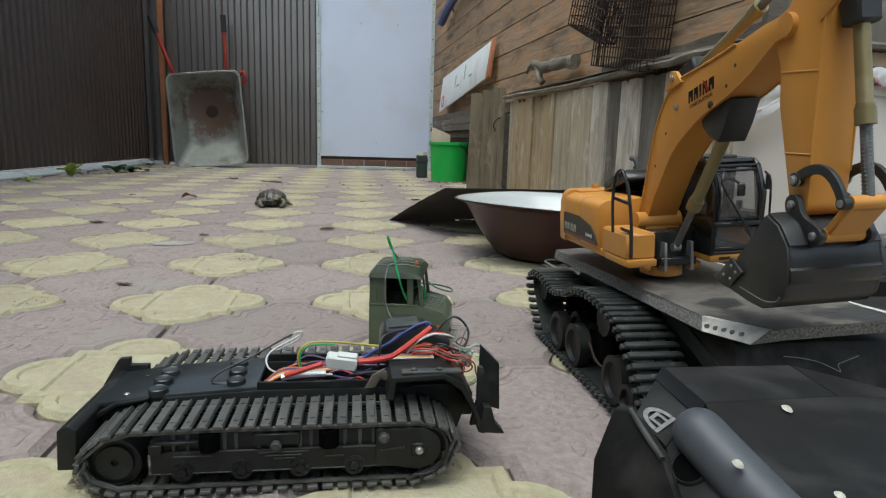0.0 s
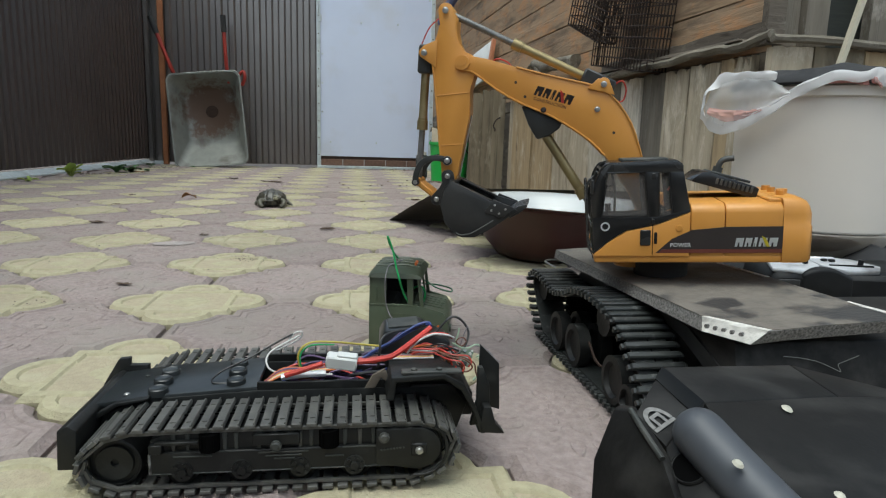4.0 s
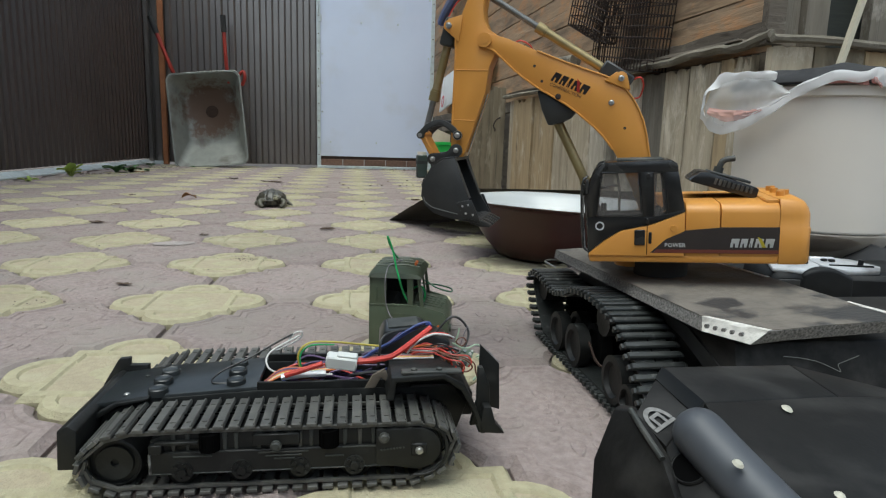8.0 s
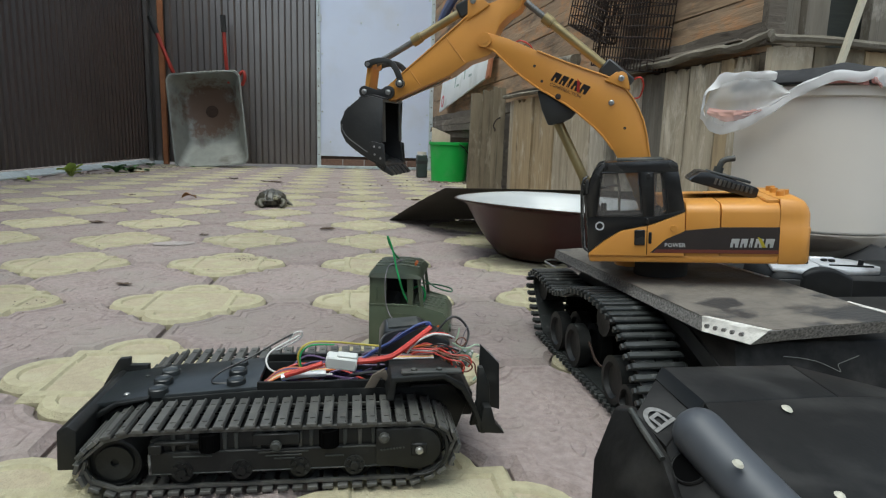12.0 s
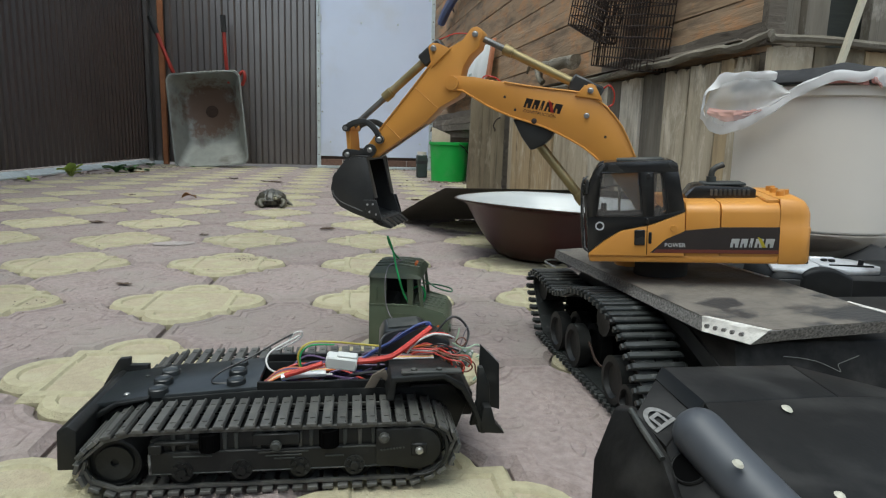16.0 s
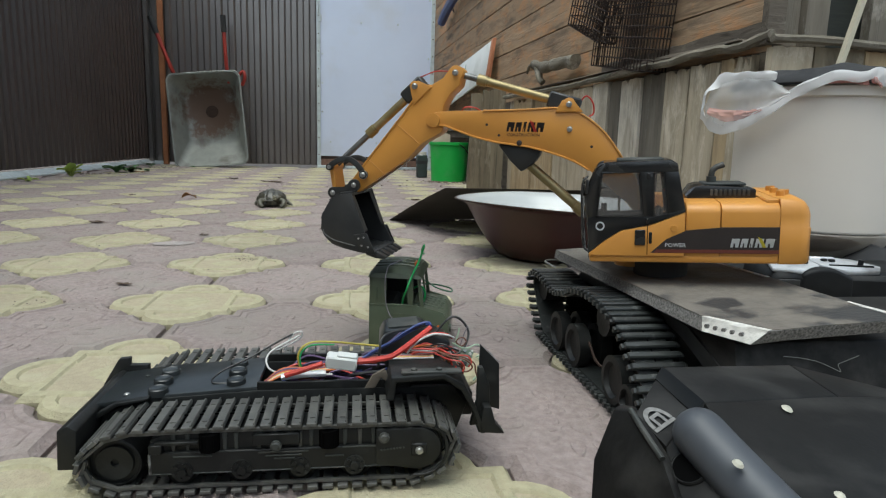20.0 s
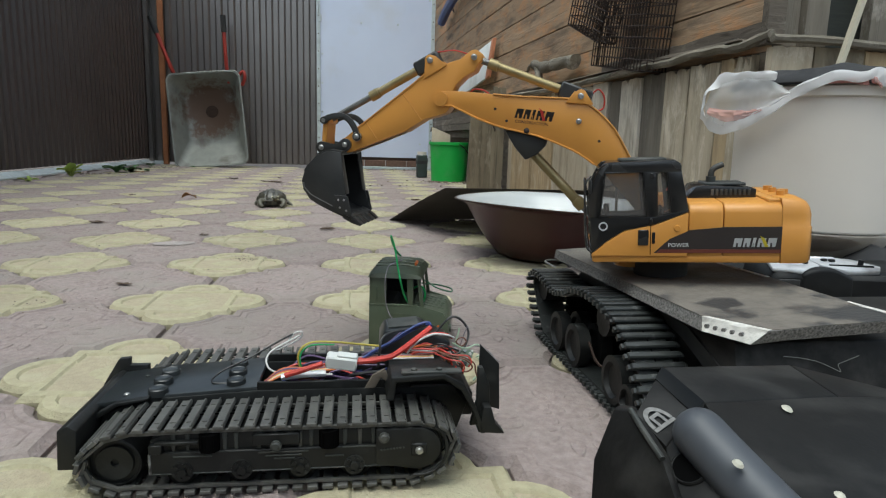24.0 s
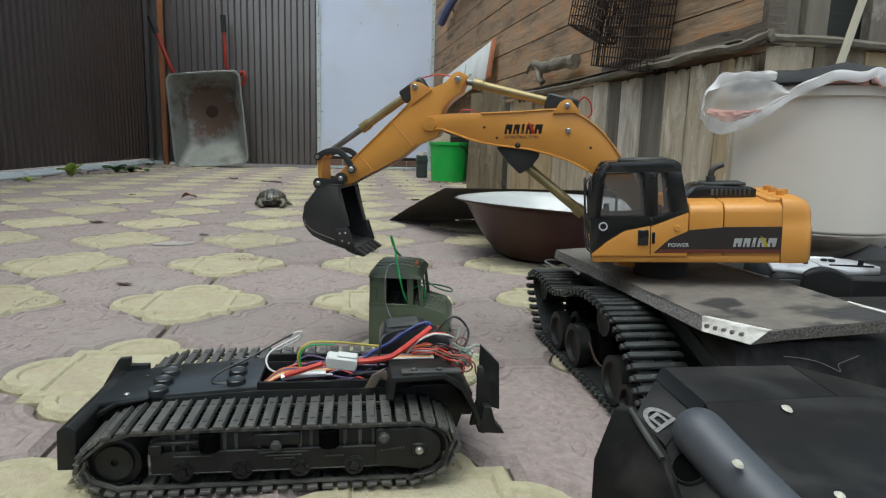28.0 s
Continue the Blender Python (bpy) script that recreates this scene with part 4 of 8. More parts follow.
    me = finish(prism([(-0.0519, -0.0692), (-0.0536, -0.0609), (-0.0658, -0.0592), (-0.0759, -0.0600), (-0.0753, -0.0631), (-0.0645, -0.0671)], -0.0044, 0.0044, 0.0007))
    for i in range(5):
        part("tooth", me, M["bucket_black"], o, at=pose(0, -0.0300 + 0.0150 * i, 0))
    return o


def upper(ex):
    """Slewing deck, engine house, counterweight and cab."""
    Yp, Bk = M["yellow_paint"], M["cab_black"]
    # dark material chosen to paint the shade between house and board
    part("turntable", rod((0.0, 0, -0.0005), (0.0, 0, 0.026), 0.029, 40), M["rubber"], ex, "slewing ring, black for the shade under the house")
    part("front_mount", rod((0.030, -0.013, 0.008), (0.030, -0.013, 0.0265), 0.020, 32), Yp, ex)
    for y in (-0.040, 0.016):
        part("mount_eye", rod((0.044, y - 0.004, 0.018), (0.044, y + 0.004, 0.018), 0.005, 14), Yp, ex)
    d = [(0.022, 0.026), (0.022, 0.034), (-0.104, 0.034), (-0.104, 0.026)]
    part("deck", prism(d, -0.0735, 0.068, 0.002), Yp, ex)
    side = [(0.077, 0.026), (0.078, 0.034), (0.020, 0.034), (0.020, 0.026)]
    part("side_deck", prism(side, -0.0752, -0.044, 0.002), Yp, ex)
    part("side_deck", prism(side, 0.0125, 0.068, 0.002), Yp, ex)
    part("boom_tube", rod((0.0165, -0.0390, 0.0640), (0.0165, 0.0105, 0.0640), 0.0095, 24), Yp, ex)
    # solid filler; its black stands in for the hollow's shade
    part("dark_bay", box(0.018, 0.046, -0.0435, 0.0120, 0.018, 0.056, 0.001), Bk, ex, "black box for the shaded bay below the boom foot")
    # counterweight with rounded rear corners
    outline = [(-0.1037, 0.0688), (-0.122, 0.0685), (-0.1285, 0.0665), (-0.1325, 0.0615), (-0.1365, 0.034), (-0.1375, 0.0), (-0.1365, -0.034), (-0.1325, -0.0615), (-0.1285, -0.0665), (-0.122, -0.0685), (-0.1037, -0.0688)]
    b = bmesh.new()
    levels = ((0.026, 0.985), (0.029, 1.0), (0.0615, 1.0), (0.0625, 0.992), (0.074, 0.991), (0.081, 0.975), (0.0865, 0.945), (0.0895, 0.90))
    vs = [[b.verts.new((-0.1 + (x + 0.1) * (k - (1 - k) * 2.2 if x < -0.11 else 1), y * k * (1.1 if y < 0 else 1), z)) for x, y in outline] for z, k in levels]
    for p, q in zip(vs, vs[1:]):
        for i in range(len(p) - 1):
            b.faces.new((p[i], p[i + 1], q[i + 1], q[i]))
        b.faces.new((p[-1], p[0], q[0], q[-1]))
    b.faces.new(vs[0])
    b.faces.new(vs[-1])
    cw = part("counterweight", b, Yp, ex)
    for x, y, r in ((-0.112, 0.028, 0.004), (-0.118, 0.014, 0.0055), (-0.114, -0.006, 0.004), (-0.116, -0.03, 0.0045)):
        part("cap", rod((x, y, 0.088), (x, y, 0.0945), r, 14), Yp, cw)
    # left engine house in two doors, right one with a tool box
    for s, x1 in ((1, -0.0175), (-1, 0.004)):
        prof = [(0.020, 0.033), (0.0682, 0.033), (0.0682, 0.0765), (0.0672, 0.0805), (0.0645, 0.0838), (0.059, 0.0862), (0.020, 0.0875)]
        for xa, xb in ((-0.1035, -0.0505), (-0.0495, x1)):
            bb = prism([(y * (s if s > 0 else -1.11), z) for y, z in prof], xa, xb, 0.0008)
            bb.transform(Matrix(((0, 1, 0, 0), (1, 0, 0, 0), (0, 0, 1, 0), (0, 0, 0, 1))))
            hd = part("side_door", bb, Yp, ex)
        line = [(0.0165, 0.0365), (0.001, 0.051), (-0.018, 0.0598), (-0.052, 0.0628), (-0.1035, 0.0628), (-0.1035, 0.0365)]
        if s < 0:
            line = [(0.0035, 0.0365), (-0.004, 0.047), (-0.018, 0.0565), (-0.052, 0.0628), (-0.1035, 0.0628), (-0.1035, 0.0365)]
        y0, y1 = (0.0683, 0.0697) if s > 0 else (-0.0772, -0.0758)
        dc = part("side_panel", prism(line, y0, y1, 0), M["decal_black"], ex, "black side stripe")
        part("stripe", prism([(0.0135 if s > 0 else 0.002, 0.0368), (0.010 if s > 0 else 0.0, 0.0402), (-0.1035, 0.0402), (-0.1035, 0.0368)], y0 + s * 0.0002, y1 + s * 0.0002, 0), M["decal_maroon"], dc, "maroon line")
        if s > 0:
            at = Matrix.Translation((-0.0590, 0.0699, 0.0428)) @ SIDE
            at2 = Matrix.Translation((0.0025, 0.0699, 0.0428)) @ SIDE
        else:
            at = Matrix.Translation((-0.100, -0.0774, 0.0428)) @ RIGHT_SIDE
            at2 = Matrix.Translation((-0.030, -0.0774, 0.0428)) @ RIGHT_SIDE
        brand_mark(dc, at, 0.041, 0.0088, M["decal_white"], M["decal_yellow"])
        part("word", words("POWER", 0.0058, 0.0001), M["decal_white"], dc, "small white word", at=at2, smooth=0)
    part("engine_deck", box(-0.102, -0.014, -0.021, 0.021, 0.033, 0.083), Bk, ex, "dark engine bay floor")
    part("rear_top", box(-0.1035, -0.092, -0.06, 0.06, 0.083, 0.0895, 0.001), Yp, ex)
    part("tool_box", box(0.012, 0.074, -0.0752, -0.044, 0.033, 0.060, 0.0025), Yp, ex)
    part("boom_seat", box(0.0, 0.024, -0.032, 0.0095, 0.033, 0.068, 0.002), Yp, ex)
    part("front_plate", box(0.044, 0.060, -0.030, 0.0085, 0.022, 0.030, 0.0008), Bk, ex, "dark front floor plate")
    for y in (-0.026, 0.003):
        part("ram_bracket", prism([(0.048, 0.016), (0.062, 0.016), (0.060, 0.046), (0.052, 0.046)], y - 0.0015, y + 0.0015, 0.0004), M["steel"], ex, "bright steel ram bracket")
    for pts in ([(0.0765, -0.0715, 0.036), (0.0765, -0.0718, 0.070), (0.072, -0.0735, 0.104), (0.062, -0.0755, 0.122), (0.050, -0.0770, 0.114), (0.044, -0.0770, 0.090), (0.044, -0.0765, 0.058)],
                [(0.074, -0.0725, 0.090), (0.045, -0.0770, 0.094)], [(0.0765, -0.0718, 0.062), (0.060, -0.0745, 0.064)]):
        part("handrail", tube(pts, 0.0017, 7, 4), Bk, ex, "black handrail")
    # cab
    cab = part("cab", box(-0.016, 0.074, 0.013, 0.0665, 0.0335, 0.0385), Bk, ex, "black cab with smoked windows")
    def plates(y0, y1):
        a = [(0.0775, 0.0365), (0.0795, 0.0735), (0.0135, 0.0735), (-0.0165, 0.0805), (-0.0165, 0.0785), (0.0135, 0.0668), (0.020, 0.0652), (0.045, 0.0602), (0.062, 0.0495)]
        lo = [(0.0775, 0.0355), (0.062, 0.0485), (0.045, 0.0592), (0.020, 0.0643), (0.0135, 0.066), (-0.0165, 0.0777), (-0.0165, 0.033), (0.0775, 0.033)]
        part("lower_panel", prism(a, y0, y1, 0.0003), Bk, cab)
        part("door_panel", prism(lo, y0, y1 + (0.0008 if y1 > 0.05 else 0), 0.0004), Yp if y1 > 0.05 else Bk, cab, "orange-yellow lower door" if y1 > 0.05 else "black inner cab side")
        part("front_pillar", prism([(0.0795, 0.0735), (0.0812, 0.096), (0.0695, 0.1235), (0.062, 0.1280), (0.058, 0.120), (0.065, 0.120), (0.0705, 0.0735)], y0, y1, 0.0004), Bk, cab)
        part("roof_rail", prism([(0.062, 0.1280), (-0.002, 0.1292), (-0.0085, 0.1250), (-0.0085, 0.1183), (0.065, 0.120)], y0, y1, 0.0004), Bk, cab)
        part("door_post", prism([(0.0275, 0.120), (0.0152, 0.1192), (0.0142, 0.0735), (0.0232, 0.0735)], y0, y1, 0.0003), Bk, cab)
        part("rear_post", prism([(0.0042, 0.1187), (-0.0088, 0.1187), (-0.0165, 0.0803), (-0.0006, 0.0765)], y0, y1, 0.0004), Bk, cab)
        ym = (y0 + y1) / 2
        part("window_pane", prism([(0.0655, 0.1205), (0.027, 0.1205), (0.0228, 0.0732), (0.0708, 0.0732)], ym - 0.0004, ym + 0.0004), M["glass"], cab)
        part("window_pane", prism([(0.0155, 0.1192), (0.0038, 0.119), (-0.0008, 0.0762), (0.0145, 0.0732)], ym - 0.0004, ym + 0.0004), M["glass"], cab)
    plates(0.0640, 0.0688)
    part("window_frame", tube([(0.0650, 0.0688, 0.1192), (0.0282, 0.0688, 0.1192), (0.0240, 0.0688, 0.0748), (0.0698, 0.0688, 0.0748), (0.0650, 0.0688, 0.1192)], 0.0011, 6, 1), Bk, cab)
    part("window_frame", tube([(0.0148, 0.0688, 0.1180), (0.0050, 0.0688, 0.1180), (0.0006, 0.0688, 0.0776), (0.0138, 0.0688, 0.0748), (0.0148, 0.0688, 0.1180)], 0.0009, 6, 1), Bk, cab)
    # raised strip; black colour stands for the shade in the door gap
    part("door_gap", box(0.0192, 0.0200, 0.0686, 0.0699, 0.0345, 0.0655), M["shade_black"], cab, "black strip for the shaded gap behind the door")
    for z in (0.066, 0.112):
        part("door_hinge", box(0.0178, 0.0212, 0.0686, 0.0704, z, z + 0.006, 0.0006), Bk, cab)
    plates(0.0125, 0.0155)
    part("roof", prism([(0.065, 0.1262), (0.062, 0.1294), (-0.002, 0.1306), (-0.0088, 0.1262), (-0.006, 0.1242), (0.063, 0.1238)], 0.0135, 0.0675, 0.001), Bk, cab)
    part("roof_hatch", box(0.004, 0.05, 0.024, 0.056, 0.1290, 0.1322, 0.001), M["dusty_black"], cab)
    part("rear_wall", prism([(-0.0085, 0.125), (-0.0165, 0.08), (-0.0165, 0.0335), (-0.0145, 0.0335), (-0.0145, 0.08), (-0.0065, 0.1245)], 0.0155, 0.064), Bk, cab)
    for y in (0.0155, 0.0645):
        part("front_bar", tube([(0.0765, y, 0.035), (0.0785, y, 0.075), (0.080, y, 0.096), (0.069, y, 0.1235), (0.061, y, 0.1275)], 0.0019, 7, 3), Bk, cab)
    for x, z in ((0.0765, 0.036), (0.0782, 0.066), (0.070, 0.1225)):
        part("cross_bar", rod((x, 0.0145, z), (x, 0.0660, z), 0.0018, 8), Bk, cab)
    part("windscreen", prism([(0.0785, 0.068), (0.0797, 0.096), (0.0695, 0.1215), (0.0690, 0.1213), (0.0790, 0.0958), (0.0778, 0.068)], 0.0165, 0.0635), M["glass"], cab)
    part("lower_screen", box(0.0765, 0.0772, 0.0165, 0.0635, 0.038, 0.065), M["glass"], cab)
    part("mirror_arm", tube([(0.0815, 0.061, 0.0385), (0.0840, 0.041, 0.070), (0.0845, 0.0185, 0.1045), (0.0845, 0.022, 0.1105), (0.0840, 0.030, 0.1095), (0.0835, 0.036, 0.106)], 0.0012, 7, 4), Bk, cab)
    part("mirror", box(0.0825, 0.0850, 0.0345, 0.0435, 0.0930, 0.1055, 0.0012), Bk, cab)
    part("sill_bar", box(0.0775, 0.0805, 0.0165, 0.0640, 0.0625, 0.0665, 0.0008), Bk, cab)
    part("sill_bar", box(0.0765, 0.0795, 0.0165, 0.0640, 0.0385, 0.0420, 0.0008), Bk, cab)
    part("screen_frame", tube([(0.0800, 0.0185, 0.0705), (0.0812, 0.0185, 0.0950), (0.0720, 0.0185, 0.1180), (0.0720, 0.0615, 0.1180), (0.0812, 0.0615, 0.0950), (0.0800, 0.0615, 0.0705), (0.0800, 0.0185, 0.0705)], 0.0014, 6, 1), Bk, cab)
    part("handrail", tube([(0.079, 0.067, 0.116), (0.0845, 0.0695, 0.108), (0.0850, 0.070, 0.08), (0.0835, 0.0700, 0.045), (0.0785, 0.068, 0.037)], 0.0011, 7, 4), Bk, cab, "thin grey grab rail")
    part("mirror", box(0.078, 0.0815, 0.068, 0.073, 0.098, 0.113, 0.001), Bk, cab)
    part("seat", box(0.005, 0.030, 0.026, 0.052, 0.040, 0.062, 0.004), Bk, cab)
    part("seat_back", box(0.003, 0.010, 0.028, 0.050, 0.060, 0.082, 0.003), Bk, cab)
    part("lever", tube([(0.062, 0.052, 0.06), (0.0625, 0.052, 0.080)], 0.0013, 7, 2), Bk, cab)
    part("lever_knob", rod((0.0625, 0.052, 0.078), (0.0628, 0.052, 0.086), 0.003, 10), Bk, cab)
    part("lock_ring", lathe([(0.0032, 0), (0.0046, 0), (0.0046, 0.0012), (0.0032, 0.0012), (0.0032, 0)], 20, m=Matrix.Translation((0.0665, 0.0688, 0.0642)) @ Matrix.Rotation(radians(-90), 4, "X")), M["silver"], cab)
    part("door_handle", box(0.0215, 0.0320, 0.0692, 0.0712, 0.0445, 0.0605, 0.0008), Bk, cab)
    part("hinge", box(0.0150, 0.0182, 0.0690, 0.0705, 0.046, 0.058, 0.0006), Bk, cab)
    part("badge", lathe([(0, 0.0012), (0.003, 0.0012), (0.0034, 0)], 14, m=Matrix.Translation((-0.006, 0.0696, 0.062)) @ Matrix.Rotation(radians(-90), 4, "X")), Yp, cab)
    part("interior_panel", box(-0.013, -0.0095, 0.018, 0.062, 0.04, 0.075, 0.001), M["dusty_black"], cab)
    part("cable", tube([(-0.002, 0.058, 0.104), (-0.006, 0.05, 0.098), (-0.004, 0.046, 0.108), (0.002, 0.045, 0.098)], 0.001, 6), WIRE["red"], cab, "red cable loop inside")
    for y in (0.022, 0.045):
        part("lamp_slot", box(0.0770, 0.0785, y, y + 0.012, 0.0285, 0.0315), Bk, ex)


def engine_lid(ex):
    """The black engine cover with its exhaust stack; hinged at its rear edge (origin)."""
    prof = [(0.0, 0.0), (0.0, 0.0105), (0.004, 0.0120), (0.053, 0.0145), (0.060, 0.0125), (0.067, 0.003), (0.067, 0.0)]
    o = part("engine_lid", prism(prof, -0.027, 0.027, 0.0010), M["cab_black"], ex, "black louvred engine cover")
    for i in range(9):
        part("louvre", box(0.006 + 0.0045 * i, 0.0085 + 0.0045 * i, -0.0285, 0.0285, 0.004, 0.0105, 0.0003), M["dusty_black"], o)
    part("top_panel", box(0.008, 0.05, -0.018, 0.018, 0.0135, 0.0162, 0.0008), M["dusty_black"], o)
    part("exhaust_base", rod((0.040, 0.0, 0.014), (0.040, 0.0, 0.022), 0.0050, 14), M["dusty_black"], o)
    part("exhaust_stack", tube([(0.040, 0, 0.02), (0.0395, 0, 0.027), (0.036, 0, 0.0315), (0.028, 0, 0.035)], 0.0032, 10, 4), M["dusty_black"], o)
    return o


def excavator():
    ex = thing("excavator", "orange-yellow toy excavator with black cab and bucket, standing on a board", "toy excavator")
    upper(ex)
    pieces = dict(boom=boom(ex), stick=stick(ex), bucket=bucket(ex), rocker=rocker(ex), tie=tie(ex), lid=engine_lid(ex))
    pieces["boom_ram"], pieces["boom_rod"] = ram(ex, "boom_ram", None, 0.0056, 0.012, 0.104, 0.06, 0.0034)
    pieces["stick_ram"], pieces["stick_rod"] = ram(ex, "stick_ram", (-0.012, 0.025, 0.0105, 0.0095), 0.0050, 0.02, 0.108, 0.085, 0.0036)
    pieces["bucket_ram"], pieces["bucket_rod"] = ram(ex, "bucket_ram", (-0.01, 0.022, 0.009, 0.0085), 0.0050, 0.02, 0.083, 0.062, 0.0036)
    return ex, pieces


# seconds, heading, boom, stick and bucket angles in degrees, tilt of the engine lid
ARM = [
    (0.0, 270.3, -10.3, 3.0, -33, 17), (0.25, 270.3, -10.3, 3.0, -36.5, 17), (0.5, 270.3, -10.3, 3.0, -40, 17), (0.8, 270.3, -10.3, 3.0, -43.5, 17), (1.0, 270.3, -10.3, 3.0, -46.5, 17), (1.2, 270.2, -10.3, 3.0, -53, 17), (1.3, 267.0, -10.2, 3.0, -55, 17), (1.4, 263.0, -10.2, 3.0, -55, 17),
    (1.5, 262.5, -10.2, 3.1, -55, 17), (1.7, 262.4, -10.2, 3.2, -55, 17), (1.8, 259.0, -10.1, 3.4, -55, 17), (2.0, 249.6, -9.8, 3.6, -55, 17), (2.2, 240.4, -9.4, 3.8, -55, 17), (2.5, 227.3, -9.0, 4.0, -54, 17),
    (3.0, 205.2, -8.2, 3.6, -54, 17), (3.5, 181.3, -7.5, 1.0, -54.5, 17), (3.9, 164.5, -7.3, 0.0, -54.7, 17), (4.2, 158.4, -7.24, -0.26, -54.7, 17), (4.5, 157.4, -7.24, -0.26, -54.7, 17), (5.5, 157.4, -7.24, -0.26, -54.7, 17), (6.0, 157.4, -7.24, -0.26, -41.9, 17), (6.5, 157.4, -7.24, -0.26, -23.2, 17),
    (7.0, 157.4, -7.24, -0.26, -19.1, 17), (7.5, 157.4, -0.55, 0.0, -17.5, 17), (8.0, 157.4, 0.0, 0.0, -17.8, 17), (8.5, 157.4, 0.0, 0.0, -17.8, 17), (9.0, 157.4, 0.0, 12.9, -18.5, 17), (9.5, 157.4, 0.0, 25.2, -18.5, 17),
    (10.0, 157.4, 0.0, 37.2, -18.3, 17), (10.5, 157.4, 0.0, 47.0, -19.5, 17), (11.0, 157.4, 0.0, 49.6, -28.4, 17), (11.5, 157.4, 0.0, 49.6, -43.5, 17), (12.0, 157.4, 0.0, 49.6, -45.4, 17), (12.5, 157.4, 0.0, 49.6, -45.4, 17), (14.0, 157.4, 0.0, 50.2, -45.4, 17), (14.5, 157.4, 0.27, 52.1, -45.3, 17), (14.8, 157.4, 6.0, 52.4, -45.2, 17),
    (15.0, 157.4, 6.66, 52.4, -45.1, 17), (15.2, 157.4, 2.2, 52.0, -45.5, 2), (15.5, 157.4, -4.99, 51.7, -46, 1), (16.0, 157.4, -12.6, 50.8, -47, 1), (16.5, 157.4, -14.1, 50.9, -46.5, 1), (17.0, 157.4, -14.14, 58.15, -46, 1), (17.5, 157.4, -14.12, 62.06, -46.5, 1),
    (18.5, 157.4, -14.12, 62.06, -46.7, 1), (19.0, 157.5, -15.0, 61.5, -46.7, 1), (19.5, 157.6, -16.9, 61.1, -49, 1), (20.0, 157.64, -22.58, 60.2, -54.6, 1), (20.5, 157.64, -24.07, 59.84, -54.6, 1), (21.0, 157.64, -19.86, 60.06, -54.4, 1),
    (21.5, 157.64, -17.05, 61.06, -54.5, 1), (22.5, 158.9, -17.05, 61.06, -54.6, 1), (23.5, 160.15, -17.1, 61.06, -54.8, 1), (24.0, 160.15, -17.1, 68.43, -55, 1), (24.5, 160.15, -17.1, 69.0, -55.5, 1), (26.0, 160.15, -17.1, 69.0, -56, 1),
    (26.5, 160.15, -13.29, 69.92, -56, 1), (27.0, 160.15, -10.95, 69.97, -56, 1), (27.5, 160.15, -18.04, 68.55, -55.5, 1), (28.0, 160.15, -23.52, 68.43, -55, 1),
]


def spin(v, a):
    c, s = math.cos(a), math.sin(a)
    return Vector((c * v.x - s * v.y, s * v.x + c * v.y))


def flat_pose(q, a, y=ARM_Y):
    return Matrix.Translation((q.x, y, q.y)) @ Matrix.Rotation(-a, 4, "Y")


def toward(a, b):
    return math.atan2(b.y - a.y, b.x - a.x)


def arm_poses(beta, sigma, gamma, lid):
    b, s, g = radians(beta), radians(sigma), radians(gamma)
    on_boom = lambda q: FOOT + spin(q, b)
    pivot = on_boom(STICK_PIN)
    on_stick = lambda q: pivot + spin(q, b + s)
    pin, lp = on_stick(BUCKET_PIN), on_stick(LINK_PIN)
    back = pin + spin(Vector((LEVER, 0)), b + s + g)
    # upper pin of the tie: where the rocker's and the tie's circles meet, on the outer side
    d = back - lp
    along = (ROCKER ** 2 - TIE ** 2 + d.length ** 2) / (2 * d.length)
    h = math.sqrt(max(0.0, ROCKER ** 2 - along ** 2))
    top = lp + d.normalized() * along + Vector((-d.y, d.x)).normalized() * h
    ram_a, ram_b = on_boom(BOOM_RAM), RAM_FOOT
    sa, sb = on_boom(BOOM_TOP), on_stick(CROWN)
    ba = on_stick(SHOULDER)
    return dict(boom=flat_pose(FOOT, b), stick=flat_pose(pivot, b + s), bucket=flat_pose(pin, b + s + g + radians(43.6)),
                rocker=flat_pose(lp, toward(lp, top)) , tie=flat_pose(top, toward(top, back)),
                boom_ram=flat_pose(ram_a, toward(ram_a, ram_b)), boom_rod=flat_pose(ram_b, toward(ram_b, ram_a)),
                stick_ram=flat_pose(sa, toward(sa, sb)), stick_rod=flat_pose(sb, toward(sb, sa)),
                bucket_ram=flat_pose(ba, toward(ba, top)), bucket_rod=flat_pose(top, toward(top, ba)),
                lid=flat_pose(Vector((-0.0900, 0.0855)), radians(lid), -0.002))


def motions():
    walk(EXCAVATOR, [(t, Matrix.Translation(EX_AT) @ BOARD_TILT @ pose(0, 0, 0, 0, 0, h)) for t, h, *_ in ARM])
    poses = [(t, arm_poses(*angles)) for t, _, *angles in ARM]
    for name, ob in PIECES.items():
        walk(ob, [(t, p[name]) for t, p in poses])
    # the bucket brushes the green wire that stands out of the toy cab
    walk(WHISKER, [(t, pose(-0.012, -0.040, 0.063, rx, ry, 0)) for t, rx, ry in ((0.0, 0, 0), (19.6, 0, 0), (19.9, 18, 38), (20.5, 22, 44), (20.9, 5, 8), (21.3, 4, 4), (28.0, 4, 4))])
    # the turtle turns its head a little
    walk(TURTLE_HEAD, [(t, pose(0.014, -0.066, 0.036, 0, tilt, turn)) for t, tilt, turn in ((0.0, 12, 34), (15.5, 12, 34), (17.5, 6, 24), (21.5, 4, 16), (24.0, 0, -6), (28.0, 0, -8))])


